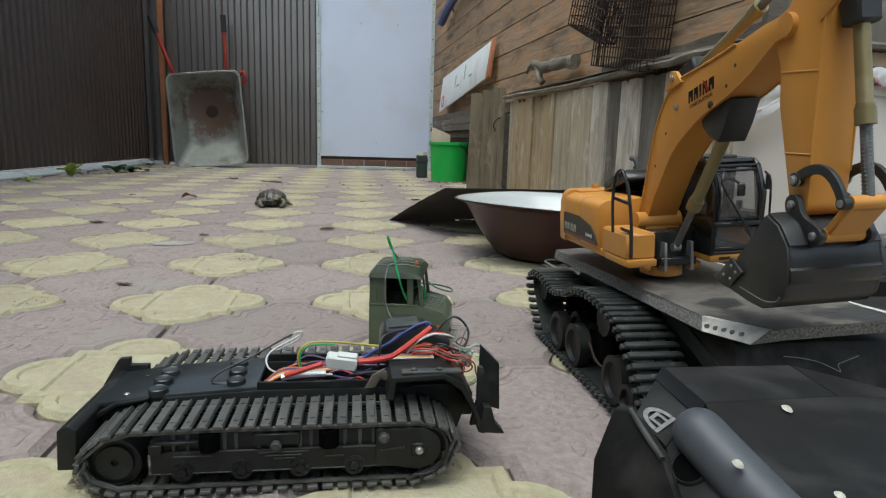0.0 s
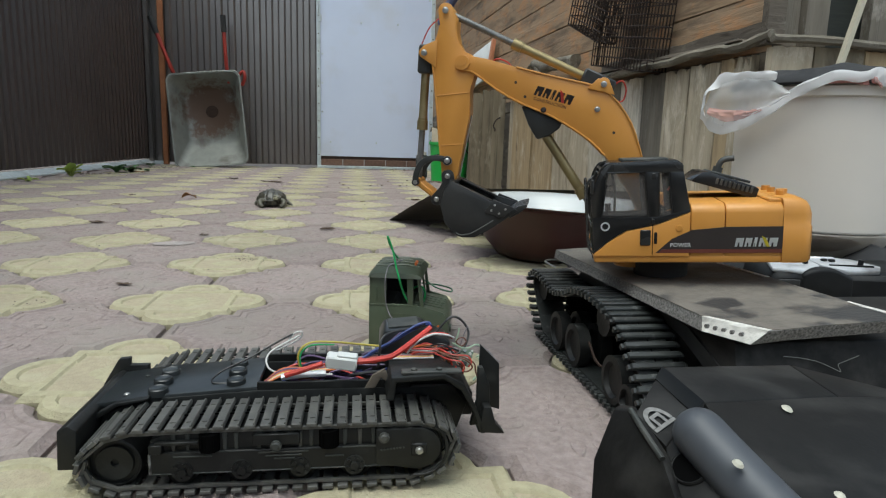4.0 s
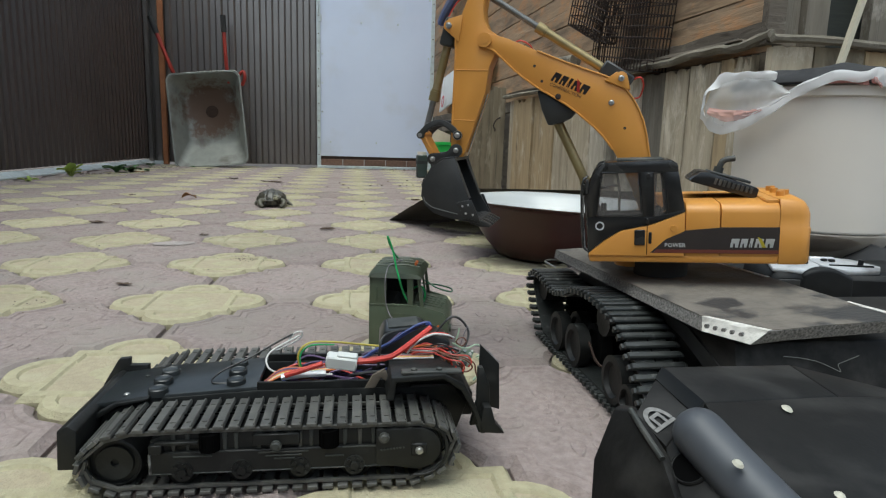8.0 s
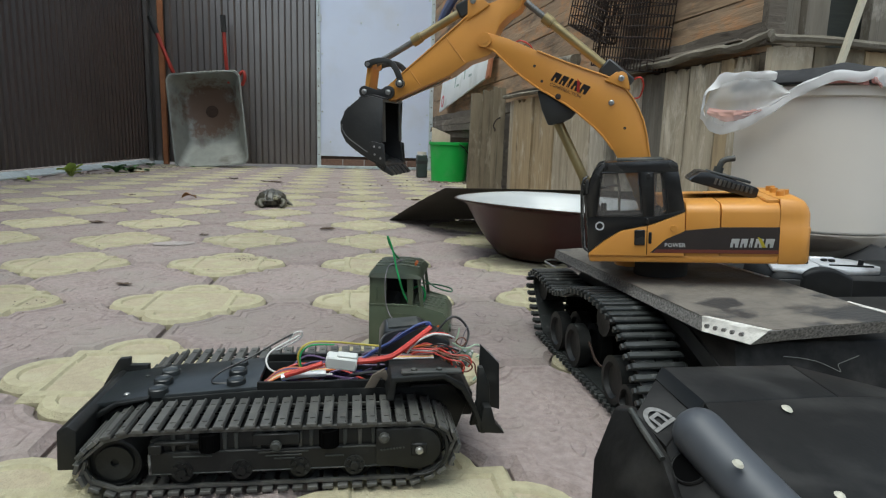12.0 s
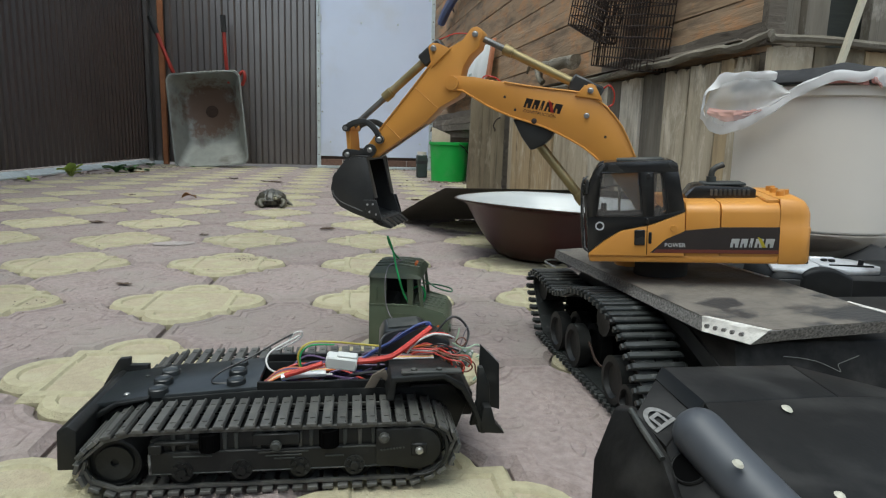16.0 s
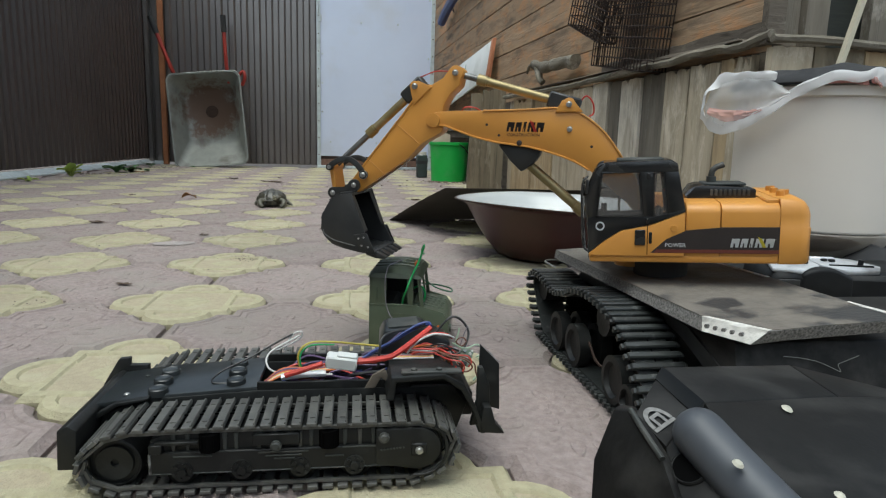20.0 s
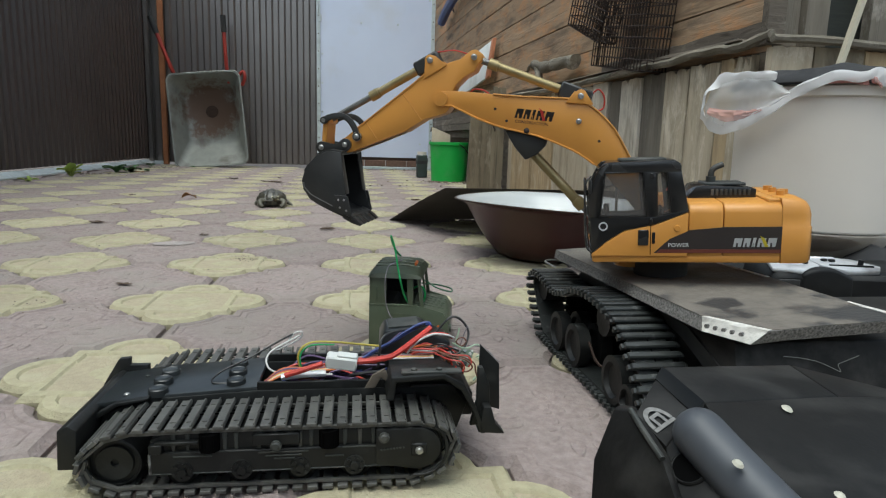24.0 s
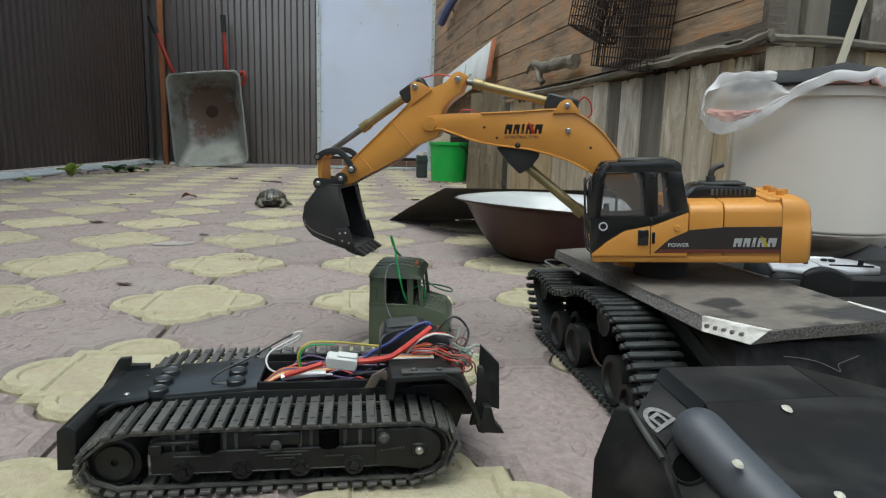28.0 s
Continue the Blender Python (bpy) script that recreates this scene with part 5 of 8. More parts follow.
# ---- things in the yard ----
def wheelbarrow():
    w = thing("wheelbarrow", "upended grey steel wheelbarrow with rusty tray and red handles", "wheelbarrow", pose(-1.138, 5.48, 0.0, -9, -6.0, 1.5))
    # tray seen into from above, its rim towards the yard
    def ring(hx, z0, z1, y, r=0.06, n=5, squeeze=0.0):
        pts = []
        for cx, cz, a0 in ((hx - r, z1 - r, 0), (-hx + r, z1 - r, 90), (-hx + r + squeeze, z0 + r, 180), (hx - r - squeeze, z0 + r, 270)):
            for i in range(n + 1):
                a = radians(a0 + 90 * i / n)
                pts.append(Vector((cx + r * math.cos(a), y, cz + r * math.sin(a))))
        return pts
    b = bmesh.new()
    rings = [ring(0.293, 0.005, 0.79, -0.01), ring(0.285, 0.015, 0.78, -0.012), ring(0.275, 0.025, 0.77, 0.0), ring(0.21, 0.20, 0.70, 0.17, 0.07), ring(0.19, 0.23, 0.68, 0.185, 0.06)]
    vs = [[b.verts.new(q) for q in r] for r in rings]
    for p, q in zip(vs, vs[1:]):
        for i in range(len(p)):
            b.faces.new((p[i], p[(i + 1) % len(p)], q[(i + 1) % len(p)], q[i]))
    b.faces.new(vs[-1])
    part("tray", b, tray_steel(), w, "grey steel tray with a rust patch")
    part("tray_rim", tube([*ring(0.293, 0.005, 0.79, -0.01), ring(0.293, 0.005, 0.79, -0.01)[0]], 0.006, 8, 1), M["rim_steel"], w)
    for pts in ([(-0.225, 0.10, 0.74), (-0.245, 0.02, 0.84), (-0.285, -0.03, 1.0), (-0.322, -0.06, 1.15)], [(0.185, 0.12, 0.72), (0.19, 0.05, 0.84), (0.203, 0.0, 1.0), (0.213, -0.03, 1.14)]):
        h = part("handle", tube(pts, 0.0155, 10, 4), M["red_paint"], w, "red tube handle")
        a, c = Vector(pts[-2]), Vector(pts[-1])
        part("grip", rod(tuple(a + (c - a) * 0.75), tuple(c + (c - a).normalized() * 0.10), 0.022, 12), M["rubber"], h, "black rubber grip")
    part("leg_loop", tube([(0.24, 0.14, 0.74), (0.29, 0.10, 0.79), (0.318, 0.09, 0.80), (0.322, 0.1, 0.745), (0.29, 0.14, 0.70)], 0.014, 8, 4), M["red_paint"], w, "red tube leg")
    # raised dark disc for the wheel hub in the middle of the tray
    part("wheel_boss", lathe([(0, 0.003), (0.045, 0.003), (0.052, 0.0)], 24, m=Matrix.Translation((0.01, 0.184, 0.50)) @ Matrix.Rotation(radians(90), 4, "X")), M["rust_dark"], w, "dark rusty hub disc in the tray")


def tray_steel():
    m = surf("tray_steel", (0.22, 0.228, 0.205), (0.175, 0.182, 0.165), 14, 0.5, 0.15, 50, metal=0.25, wear=(0.11, 0.1, 0.085), wscale=5)
    n, l = m.node_tree.nodes, m.node_tree.links
    b = n["Principled BSDF"]
    base = b.inputs["Base Color"].links[0].from_socket
    tc, mp, ns = n.new("ShaderNodeTexCoord"), n.new("ShaderNodeMapping"), n.new("ShaderNodeTexNoise")
    mp.inputs["Location"].default_value = (-0.01, -0.12, -0.52)
    mp.inputs["Scale"].default_value = (1, 0.6, 1)
    mp.vector_type = "POINT"
    ln, ad, mr, mx = n.new("ShaderNodeVectorMath"), n.new("ShaderNodeMath"), n.new("ShaderNodeMapRange"), n.new("ShaderNodeMixRGB")
    ln.operation, ad.operation = "LENGTH", "MULTIPLY_ADD"
    ns.inputs["Scale"].default_value, ns.inputs["Detail"].default_value, ns.inputs["Roughness"].default_value = 11, 9, 0.7
    l.new(tc.outputs["Object"], mp.inputs["Vector"])
    l.new(mp.outputs[0], ln.inputs[0])
    l.new(tc.outputs["Object"], ns.inputs["Vector"])
    l.new(ns.outputs[0], ad.inputs[0])
    ad.inputs[1].default_value = 0.5
    l.new(ln.outputs["Value"], ad.inputs[2])
    mr.inputs["From Min"].default_value, mr.inputs["From Max"].default_value = 0.43, 0.53
    mr.inputs["To Min"].default_value, mr.inputs["To Max"].default_value = 0.95, 0
    l.new(ad.outputs[0], mr.inputs["Value"])
    l.new(mr.outputs[0], mx.inputs[0])
    l.new(base, mx.inputs[1])
    mx.inputs[2].default_value = (0.105, 0.062, 0.04, 1)
    l.new(mx.outputs[0], b.inputs["Base Color"])
    return m


M["hull_black"] = surf("matt_black_plastic", (0.0065, 0.007, 0.0066), (0.0105, 0.0112, 0.0103), 60, 0.5, 0.12, 260, wear=(0.032, 0.033, 0.0295), wscale=38, wlow=0.56, whigh=0.76, wrough=0.75, spec=0.35)
M["corner_scuff"] = surf("pale_scuffed_plastic", (0.03, 0.03, 0.028), (0.32, 0.32, 0.3), 170, 0.7)
M["rim_steel"] = surf("worn_grey_steel", (0.26, 0.27, 0.25), (0.19, 0.2, 0.18), 25, 0.5, 0.1, 60, metal=0.3)
M["bowl_cream"] = surf("dirty_cream_enamel", (0.6, 0.56, 0.5), (0.5, 0.46, 0.4), 14, 0.6, 0.1, 60, wear=(0.4, 0.35, 0.29), wscale=9)
M["ball"] = surf("dull_yellow_green_plastic", (0.4, 0.37, 0.09), (0.3, 0.28, 0.07), 60, 0.6)
M["silver_dull"] = surf("dull_silver_plastic", (0.5, 0.51, 0.52), (0.42, 0.43, 0.44), 30, 0.4, metal=0.2, wear=(0.2, 0.2, 0.2), wscale=20)
M["rust_dark"] = surf("dark_rust", (0.03, 0.017, 0.012), (0.045, 0.025, 0.016), 40, 0.9, 0.3, 90)


def green_bucket():
    g = thing("bucket", "bright green plastic household bucket with a wire bail", "bucket", pose(0.668, 4.25, 0))
    prof = [(0, 0.006), (0.112, 0.006), (0.116, 0.0), (0.119, 0.002), (0.131, 0.24), (0.139, 0.243), (0.139, 0.262), (0.134, 0.263), (0.129, 0.252), (0.114, 0.014), (0, 0.012)]
    part("body", lathe(prof, 40), M["green_plastic"], g)
    part("bail", tube([(0.045, -0.132, 0.25), (0.085, -0.118, 0.225), (0.115, -0.085, 0.19), (0.136, -0.03, 0.16), (0.139, 0.03, 0.165), (0.128, 0.07, 0.2)], 0.004, 7, 4), M["rubber"], g, "dark bail hanging down")


def basin():
    """Shallow enamelled basin, brown outside and white inside."""
    k = thing("basin", "large enamelled basin, brown outside and white inside", "basin", pose(0.463, 1.415, 0))
    out = [(0, 0.002), (0.100, 0.002), (0.113, 0.007), (0.140, 0.034), (0.168, 0.075), (0.192, 0.120), (0.208, 0.1305), (0.2195, 0.1325), (0.220, 0.1350)]
    ins = [(0.220, 0.1352), (0.209, 0.1345), (0.1905, 0.122), (0.165, 0.077), (0.136, 0.038), (0.109, 0.012), (0, 0.008)]
    part("outer_shell", lathe(out, 64), M["enamel_brown"], k)
    part("inner_shell", lathe(ins, 64), M["enamel_white"], k, "white enamelled inside")
    def dent(o):
        for v in o.data.vertices:
            a = math.degrees(math.atan2(v.co.y, v.co.x))
            if v.co.z > 0.06:
                k = (v.co.z - 0.06) / 0.075
                v.co.z -= k * (0.006 * math.exp(-((a + 75) / 28) ** 2) + 0.0015 * math.sin(radians(a * 3)))
    for q in k.children:
        dent(q)
    part("rim", lathe([(0.2195, 0.1322), (0.2220, 0.1330), (0.2222, 0.1345), (0.2205, 0.1358), (0.218, 0.1354)], 64), M["rust_dark"], k, "dark chipped rim")
    dent(k.children[-1])


def tar_panel():
    """A stiff dark sheet: one edge on the paving, the other leaning over the basin's far rim."""
    b = bmesh.new()
    a, e, c, d = Vector((0.129, 2.094, -0.004)), Vector((1.0, 2.185, -0.004)), Vector((0.2516, 1.655, 0.1405)), Vector((0.93, 1.665, 0.1410))
    n = 12
    vs = []
    for j in range(n + 1):
        row = []
        for i in range(n + 1):
            u, v = i / n, j / n
            q = (a * (1 - u) + e * u) * (1 - v) + (c * (1 - u) + d * u) * v
            q.z += 0.004 * math.sin(math.pi * v) * (1 - 0.5 * u) + (0.004 * math.sin(math.pi * min(1, max(0, (u - 0.26) / 0.3))) * (1 - v) ** 4)
            row.append(b.verts.new(q))
        vs.append(row)
    for j in range(n):
        for i in range(n):
            b.faces.new((vs[j][i], vs[j][i + 1], vs[j + 1][i + 1], vs[j + 1][i]))
    bmesh.ops.solidify(b, geom=b.faces[:], thickness=0.003)
    tagged(part("tar_sheet", b, M["tar_sheet"]), "dark stiff sheet leaning from the paving onto the basin", "sheet")


def white_pail():
    p = thing("white_pail", "tall cream-white plastic tub with a dark lid", "tub", pose(0.806, 0.995, 0.086))
    prof = [(0, 0.0495), (0.124, 0.0495), (0.1296, 0.0498), (0.1306, 0.0512), (0.1308, 0.054), (0.1343, 0.2585), (0.1345, 0.262), (0.140, 0.264), (0.140, 0.278), (0.134, 0.282), (0.129, 0.275), (0.126, 0.066), (0, 0.058)]
    part("body", lathe(prof, 64), M["pail"], p)
    lid = [(0, 0.308), (0.04, 0.309), (0.08, 0.308), (0.10, 0.306), (0.12, 0.301), (0.137, 0.294), (0.146, 0.289), (0.1485, 0.284), (0.146, 0.2805), (0.141, 0.282), (0, 0.284)]
    b = lathe(lid, 72)
    for v in b.verts:
        if v.co.z > 0.296:
            v.co.z += 0.013 * noise.noise(v.co * 19) + 0.003
    part("lid", b, M["dark_cloth"], p, "dark crumpled cover")


def shell_cloth():
    """Thin plastic bag caught over the tub's rim, with a pouch hanging out at its side."""
    g = thing("plastic_bag", "thin white plastic bag with red print over the tub's rim", "plastic bag", pose(0.806, 0.995, 0.086))
    edge = [(-0.136, -0.060, 0.294), (-0.146, -0.033, 0.298), (-0.146, 0.025, 0.300), (-0.150, 0.075, 0.297), (-0.162, 0.095, 0.278), (-0.166, 0.094, 0.253), (-0.168, 0.09, 0.237),
            (-0.158, 0.075, 0.224), (-0.156, 0.027, 0.217), (-0.155, -0.026, 0.227), (-0.142, -0.062, 0.243), (-0.127, -0.086, 0.264)]
    rim = [(-0.127, -0.086, 0.264), (-0.108, -0.109, 0.279), (-0.085, -0.1265, 0.291), (-0.056, -0.142, 0.289), (-0.037, -0.147, 0.294), (-0.022, -0.150, 0.288), (0.02, -0.152, 0.279), (0.06, -0.14, 0.283), (0.1, -0.115, 0.286)]
    def ribbon(pts, widths, steps=8, seed=0.0):
        """A crumpled flat roll of film along a line."""
        line = spline(pts, steps)
        b, rows, m = bmesh.new(), [], 10
        for i, q in enumerate(line):
            t = i / (len(line) - 1) * (len(widths) - 1)
            k = min(int(t), len(widths) - 2)
            w = widths[k] + (widths[k + 1] - widths[k]) * (t - k)
            d = (line[min(i + 1, len(line) - 1)] - line[max(i - 1, 0)]).normalized()
            out = Vector((q.x, q.y, 0)).normalized()
            s = d.cross(out).normalized()
            row = []
            for j in range(m):
                a = 2 * math.pi * j / m
                f = 1.05 + 0.4 * noise.noise(Vector((i * 0.16, j * 0.45, seed)))
                row.append(b.verts.new(q + s * (math.cos(a) * w * f) + out * (math.sin(a) * 0.0022 * f + 0.0018 * noise.noise(Vector((i * 0.2, j * 0.6, seed + 4))))))
            rows.append(row)
        for p, q in zip(rows, rows[1:]):
            for j in range(m):
                b.faces.new((p[j], p[(j + 1) % m], q[(j + 1) % m], q[j]))
        return b
    part("pouch_edge", ribbon(edge, [0.006, 0.007, 0.008, 0.012, 0.014, 0.015, 0.017, 0.015, 0.013, 0.010, 0.008, 0.007]), M["bag"], g, "gathered white film")
    part("rim_roll", ribbon(rim, [0.007, 0.008, 0.007, 0.007, 0.010, 0.014, 0.012, 0.008], 8, 3.0), M["bag"], g, "gathered white film")
    def sheet(top, low, bulge, seed, n=26, m=10):
        b, vs = bmesh.new(), []
        tl, ll = spline(top, 8), spline(low, 8)
        for i in range(n + 1):
            p, q = tl[i * (len(tl) - 1) // n], ll[i * (len(ll) - 1) // n]
            row = []
            for j in range(m + 1):
                v = p.lerp(q, j / m)
                out = Vector((v.x, v.y, 0)).normalized()
                row.append(b.verts.new(v + out * (bulge * math.sin(math.pi * j / m) + 0.004 * noise.noise(Vector((i * 0.3, j * 0.4, seed))))))
            vs.append(row)
        for i in range(n):
            for j in range(m):
                b.faces.new((vs[i][j], vs[i + 1][j], vs[i + 1][j + 1], vs[i][j + 1]))
        return b
    top = [(-0.152, 0.09, 0.29), (-0.148, 0.03, 0.298), (-0.146, -0.03, 0.296), (-0.137, -0.06, 0.285), (-0.127, -0.086, 0.268)]
    low = [(-0.164, 0.088, 0.232), (-0.156, 0.03, 0.217), (-0.153, -0.026, 0.228), (-0.142, -0.060, 0.244), (-0.127, -0.086, 0.264)]
    part("film", sheet(top, low, 0.004, 1.0), M["bag_thin"], g, "single clear layer of film")
    part("red_print", sheet([(-0.164, 0.075, 0.251), (-0.159, 0.03, 0.245), (-0.154, -0.02, 0.243), (-0.147, -0.05, 0.245)], [(-0.166, 0.07, 0.238), (-0.161, 0.03, 0.225), (-0.157, -0.02, 0.229), (-0.147, -0.052, 0.240)], 0.003, 5.0), M["bag_red"], g, "pale red print")
    part("red_print", sheet([(-0.092, -0.118, 0.286), (-0.07, -0.132, 0.288), (-0.045, -0.143, 0.288)], [(-0.097, -0.114, 0.279), (-0.07, -0.131, 0.280), (-0.043, -0.143, 0.277)], 0.001, 8.0, 16, 4), M["bag_red"], g, "pale red print")
    part("red_print", sheet([(-0.046, -0.146, 0.292), (-0.038, -0.149, 0.288), (-0.030, -0.152, 0.28)], [(-0.044, -0.147, 0.281), (-0.036, -0.15, 0.278), (-0.029, -0.153, 0.272)], 0.001, 9.0, 10, 4), M["bag_red"], g, "pale red print")


def low_stand():
    s = thing("stained_bowl", "dirty cream bowl with a brown stain under the white tub", "bowl", pose(0.806, 0.995, 0))
    part("bowl", lathe([(0, 0.0), (0.055, 0.0), (0.058, 0.006), (0.044, 0.02), (0.044, 0.067), (0.075, 0.080), (0.100, 0.095), (0.117, 0.110), (0.1265, 0.124), (0.1295, 0.1325), (0.1280, 0.1346), (0.124, 0.1353), (0, 0.1353)], 56), M["bowl_cream"], s)
    b, rows = bmesh.new(), []
    for i in range(41):
        u = i / 40
        a = radians(205 + 65 * u)
        end = max(0.0, 1 - u ** 5) * min(1.0, 0.25 + u * 7)
        wob = 0.0022 * noise.noise(Vector((u * 9, 0, 0)))
        row = []
        for k in range(9):
            z = 0.1215 + (0.0300 * k / 8 - 0.0190) * end * (1 + 8 * wob) + wob * end
            r = 0.100 + (z - 0.095) / 0.015 * 0.017 if z < 0.110 else 0.117 + (z - 0.110) / 0.014 * 0.0095 if z < 0.124 else 0.1265 + (z - 0.124) / 0.0085 * 0.003
            row.append(b.verts.new(((r + 0.0007) * math.cos(a), (r + 0.0007) * math.sin(a), z)))
        rows.append(row)
    for p, q in zip(rows, rows[1:]):
        for k in range(8):
            b.faces.new((p[k], q[k], q[k + 1], p[k + 1]))
    bmesh.ops.solidify(b, geom=b.faces[:], thickness=0.0004)
    part("brown_stain", b, M["foot_brown"], s, "brown scorched stain")
    b = bmesh.new()
    bmesh.ops.create_icosphere(b, subdivisions=4, radius=1)
    for v in b.verts:
        q = v.co.copy()
        f = 1 + 0.18 * noise.noise(q * 2.2) + 0.08 * noise.noise(q * 7)
        v.co = Vector((q.x * 0.19 * f, q.y * 0.09 * f, max(0, (q.z + 0.1) * 0.135 * f)))
    tagged(part("black_sack", b, M["dark_cloth"], at=pose(0.965, 1.165, 0)), "black plastic sack slumped behind the tub", "sack")
    b = bmesh.new()
    bmesh.ops.create_grid(b, x_segments=24, y_segments=16, size=0.5)
    for v in b.verts:
        v.co.x *= 0.42
        v.co.y *= 0.36
        v.co.z = 0.035 + 0.03 * noise.noise(v.co * 9) + 0.012 * noise.noise(v.co * 30)
        v.co.z += 0.085 * math.exp(-((v.co.x + 0.05) ** 2 + (v.co.y - 0.08) ** 2) / 0.005)
        if abs(v.co.x) > 0.18 or abs(v.co.y) > 0.15:
            v.co.z = 0.002
    heap = bmesh.new()
    bmesh.ops.create_icosphere(heap, subdivisions=4, radius=1)
    for v in heap.verts:
        q = v.co.copy()
        f = 1 + 0.14 * noise.noise(q * 1.8) - 0.10 * abs(noise.noise(q * 4 + Vector((3, 1, 0))))
        v.co = Vector((q.x * 0.075 * f, q.y * 0.038 * f, max(0.0, q.z * 0.160 * f)))
    tagged(part("dark_cloth", heap, M["dark_cloth"], at=pose(0.618, 0.895, 0, 0, 0, 20)), "black cloth heaped beside the stained bowl", "cloth")
    tagged(part("dark_cloth", b, M["dark_cloth"], at=pose(0.90, 0.80, 0, 0, 0, 15)), "crumpled black cloth on the ground", "cloth")


def transmitter():
    """A radio remote control lying flat, its silver face up and its rounded black front towards the board."""
    t = thing("remote_control", "black and silver radio remote control lying behind the board", "remote control", pose(0.716, 0.796, 0.079, 4, 0, -10))
    prof = [(-0.112, -0.024), (0.10, -0.026), (0.114, -0.004), (0.108, 0.012), (0.085, 0.0215), (-0.110, 0.0225), (-0.124, 0.018), (-0.128, 0.002), (-0.122, -0.016)]
    part("body", prism(prof, -0.036, 0.05, 0.008, seg=3), M["transmitter_black"], t)
    part("face_wing", slab([(-0.127, -0.042, 0.0265), (-0.105, -0.045, 0.0262), (-0.085, -0.045, 0.0238), (-0.068, -0.040, 0.0285), (-0.058, -0.034, 0.0310), (-0.055, 0.008, 0.0300), (-0.116, 0.000, 0.0278)], (0, 0, -0.006), 0.0024), M["silver_dull"], t, "silver face plate")
    part("face_plate", slab([(-0.058, -0.034, 0.0310), (-0.040, -0.037, 0.0278), (-0.020, -0.040, 0.0240), (0.0225, -0.040, 0.0262), (0.034, -0.022, 0.0278), (0.012, 0.012, 0.0290), (-0.010, 0.016, 0.0300), (-0.055, 0.016, 0.0300)], (0, 0, -0.006), 0.0010), M["silver_dull"], t, "silver face plate")
    part("grip", box(-0.127, -0.080, -0.050, -0.034, -0.022, 0.0212, 0.007), M["transmitter_black"], t)
    part("grip_inset", box(-0.121, -0.090, -0.0512, -0.048, -0.016, 0.013, 0.004), M["rubber"], t)
    hump = []
    for i in range(13):
        u = i / 12
        hump.append((-0.088 + 0.070 * u, 0.0205 + 0.0090 * math.sin(math.pi * min(1, u * 1.15)) ** 0.8 if u < 0.87 else 0.0205 - 0.02 * (u - 0.87)))
    part("front_hump", prism([(-0.090, -0.022)] + hump + [(-0.014, -0.022)], -0.052, -0.034, 0.005, seg=3), M["transmitter_black"], t)
    part("grip", box(-0.026, 0.108, -0.050, -0.034, -0.024, 0.0195, 0.006), M["transmitter_black"], t)
    part("carrying_bar", box(-0.050, -0.0126, 0.006, 0.014, 0.0235, 0.0318, 0.0018), M["silver"], t, "bright silver bar")
    for x, y in ((-0.036, -0.004), (-0.026, -0.006)):
        part("power_switch", box(x - 0.004, x + 0.004, y - 0.003, y + 0.003, 0.0295, 0.0325, 0.0008), M["transmitter_black"], t)
    part("antenna", rod((-0.0670, 0.010, 0.0200), (-0.0650, 0.012, 0.0840), 0.0054, 12, r2=0.0036), M["rubber"], t, "black stub antenna")
    for x, y in ((-0.0715, -0.020), (0.0065, -0.020)):
        part("control_stick", rod((x, y, 0.0230), (x + 0.0005, y, 0.0362), 0.0036, 10), M["transmitter_black"], t)
    part("face_line", box(-0.040, 0.022, -0.0265, -0.0250, 0.0262, 0.0298), M["transmitter_black"], t, "dark groove")
    tagged(part("paving_block", box(-0.09, 0.09, -0.02, 0.05, -0.006, 0.055, 0.003), M["black_plastic"], at=pose(0.697, 0.80, 0, 0, 0, -10)), "dark block under the remote control", "block")
    tagged(part("ball", lathe([(0.015 * math.sin(radians(a)), 0.015 - 0.015 * math.cos(radians(a))) for a in range(0, 181, 15)], 20), M["ball"], at=pose(0.822, 0.80, 0.088)), "small yellow-green ball on the black cloth", "ball")


def resample(loop, n):
    """n even steps along a closed line of (u, z): place and direction."""
    pts = [Vector(q) for q in loop]
    seg = [(pts[(i + 1) % len(pts)] - pts[i]).length for i in range(len(pts))]
    total = sum(seg)
    out = []
    for k in range(n):
        d = total * k / n
        for i, s in enumerate(seg):
            if d <= s:
                a, c = pts[i], pts[(i + 1) % len(pts)]
                out.append((a + (c - a) * (d / s), (c - a).normalized()))
                break
            d -= s
    return out, total


M["track_plastic"] = surf("scuffed_track_plastic", (0.072, 0.071, 0.064), (0.054, 0.053, 0.048), 60, 0.55, 0.15, 260, vary=0.22, wear=(0.11, 0.107, 0.095), wscale=60, wlow=0.5, whigh=0.72, wrough=0.75)
M["slat_plastic"] = surf("scuffed_black_slat", (0.02, 0.022, 0.021), (0.027, 0.03, 0.0285), 60, 0.42, 0.15, 260, vary=0.3, wear=(0.1, 0.105, 0.1), wscale=80, wlow=0.6, whigh=0.75, wrough=0.7)


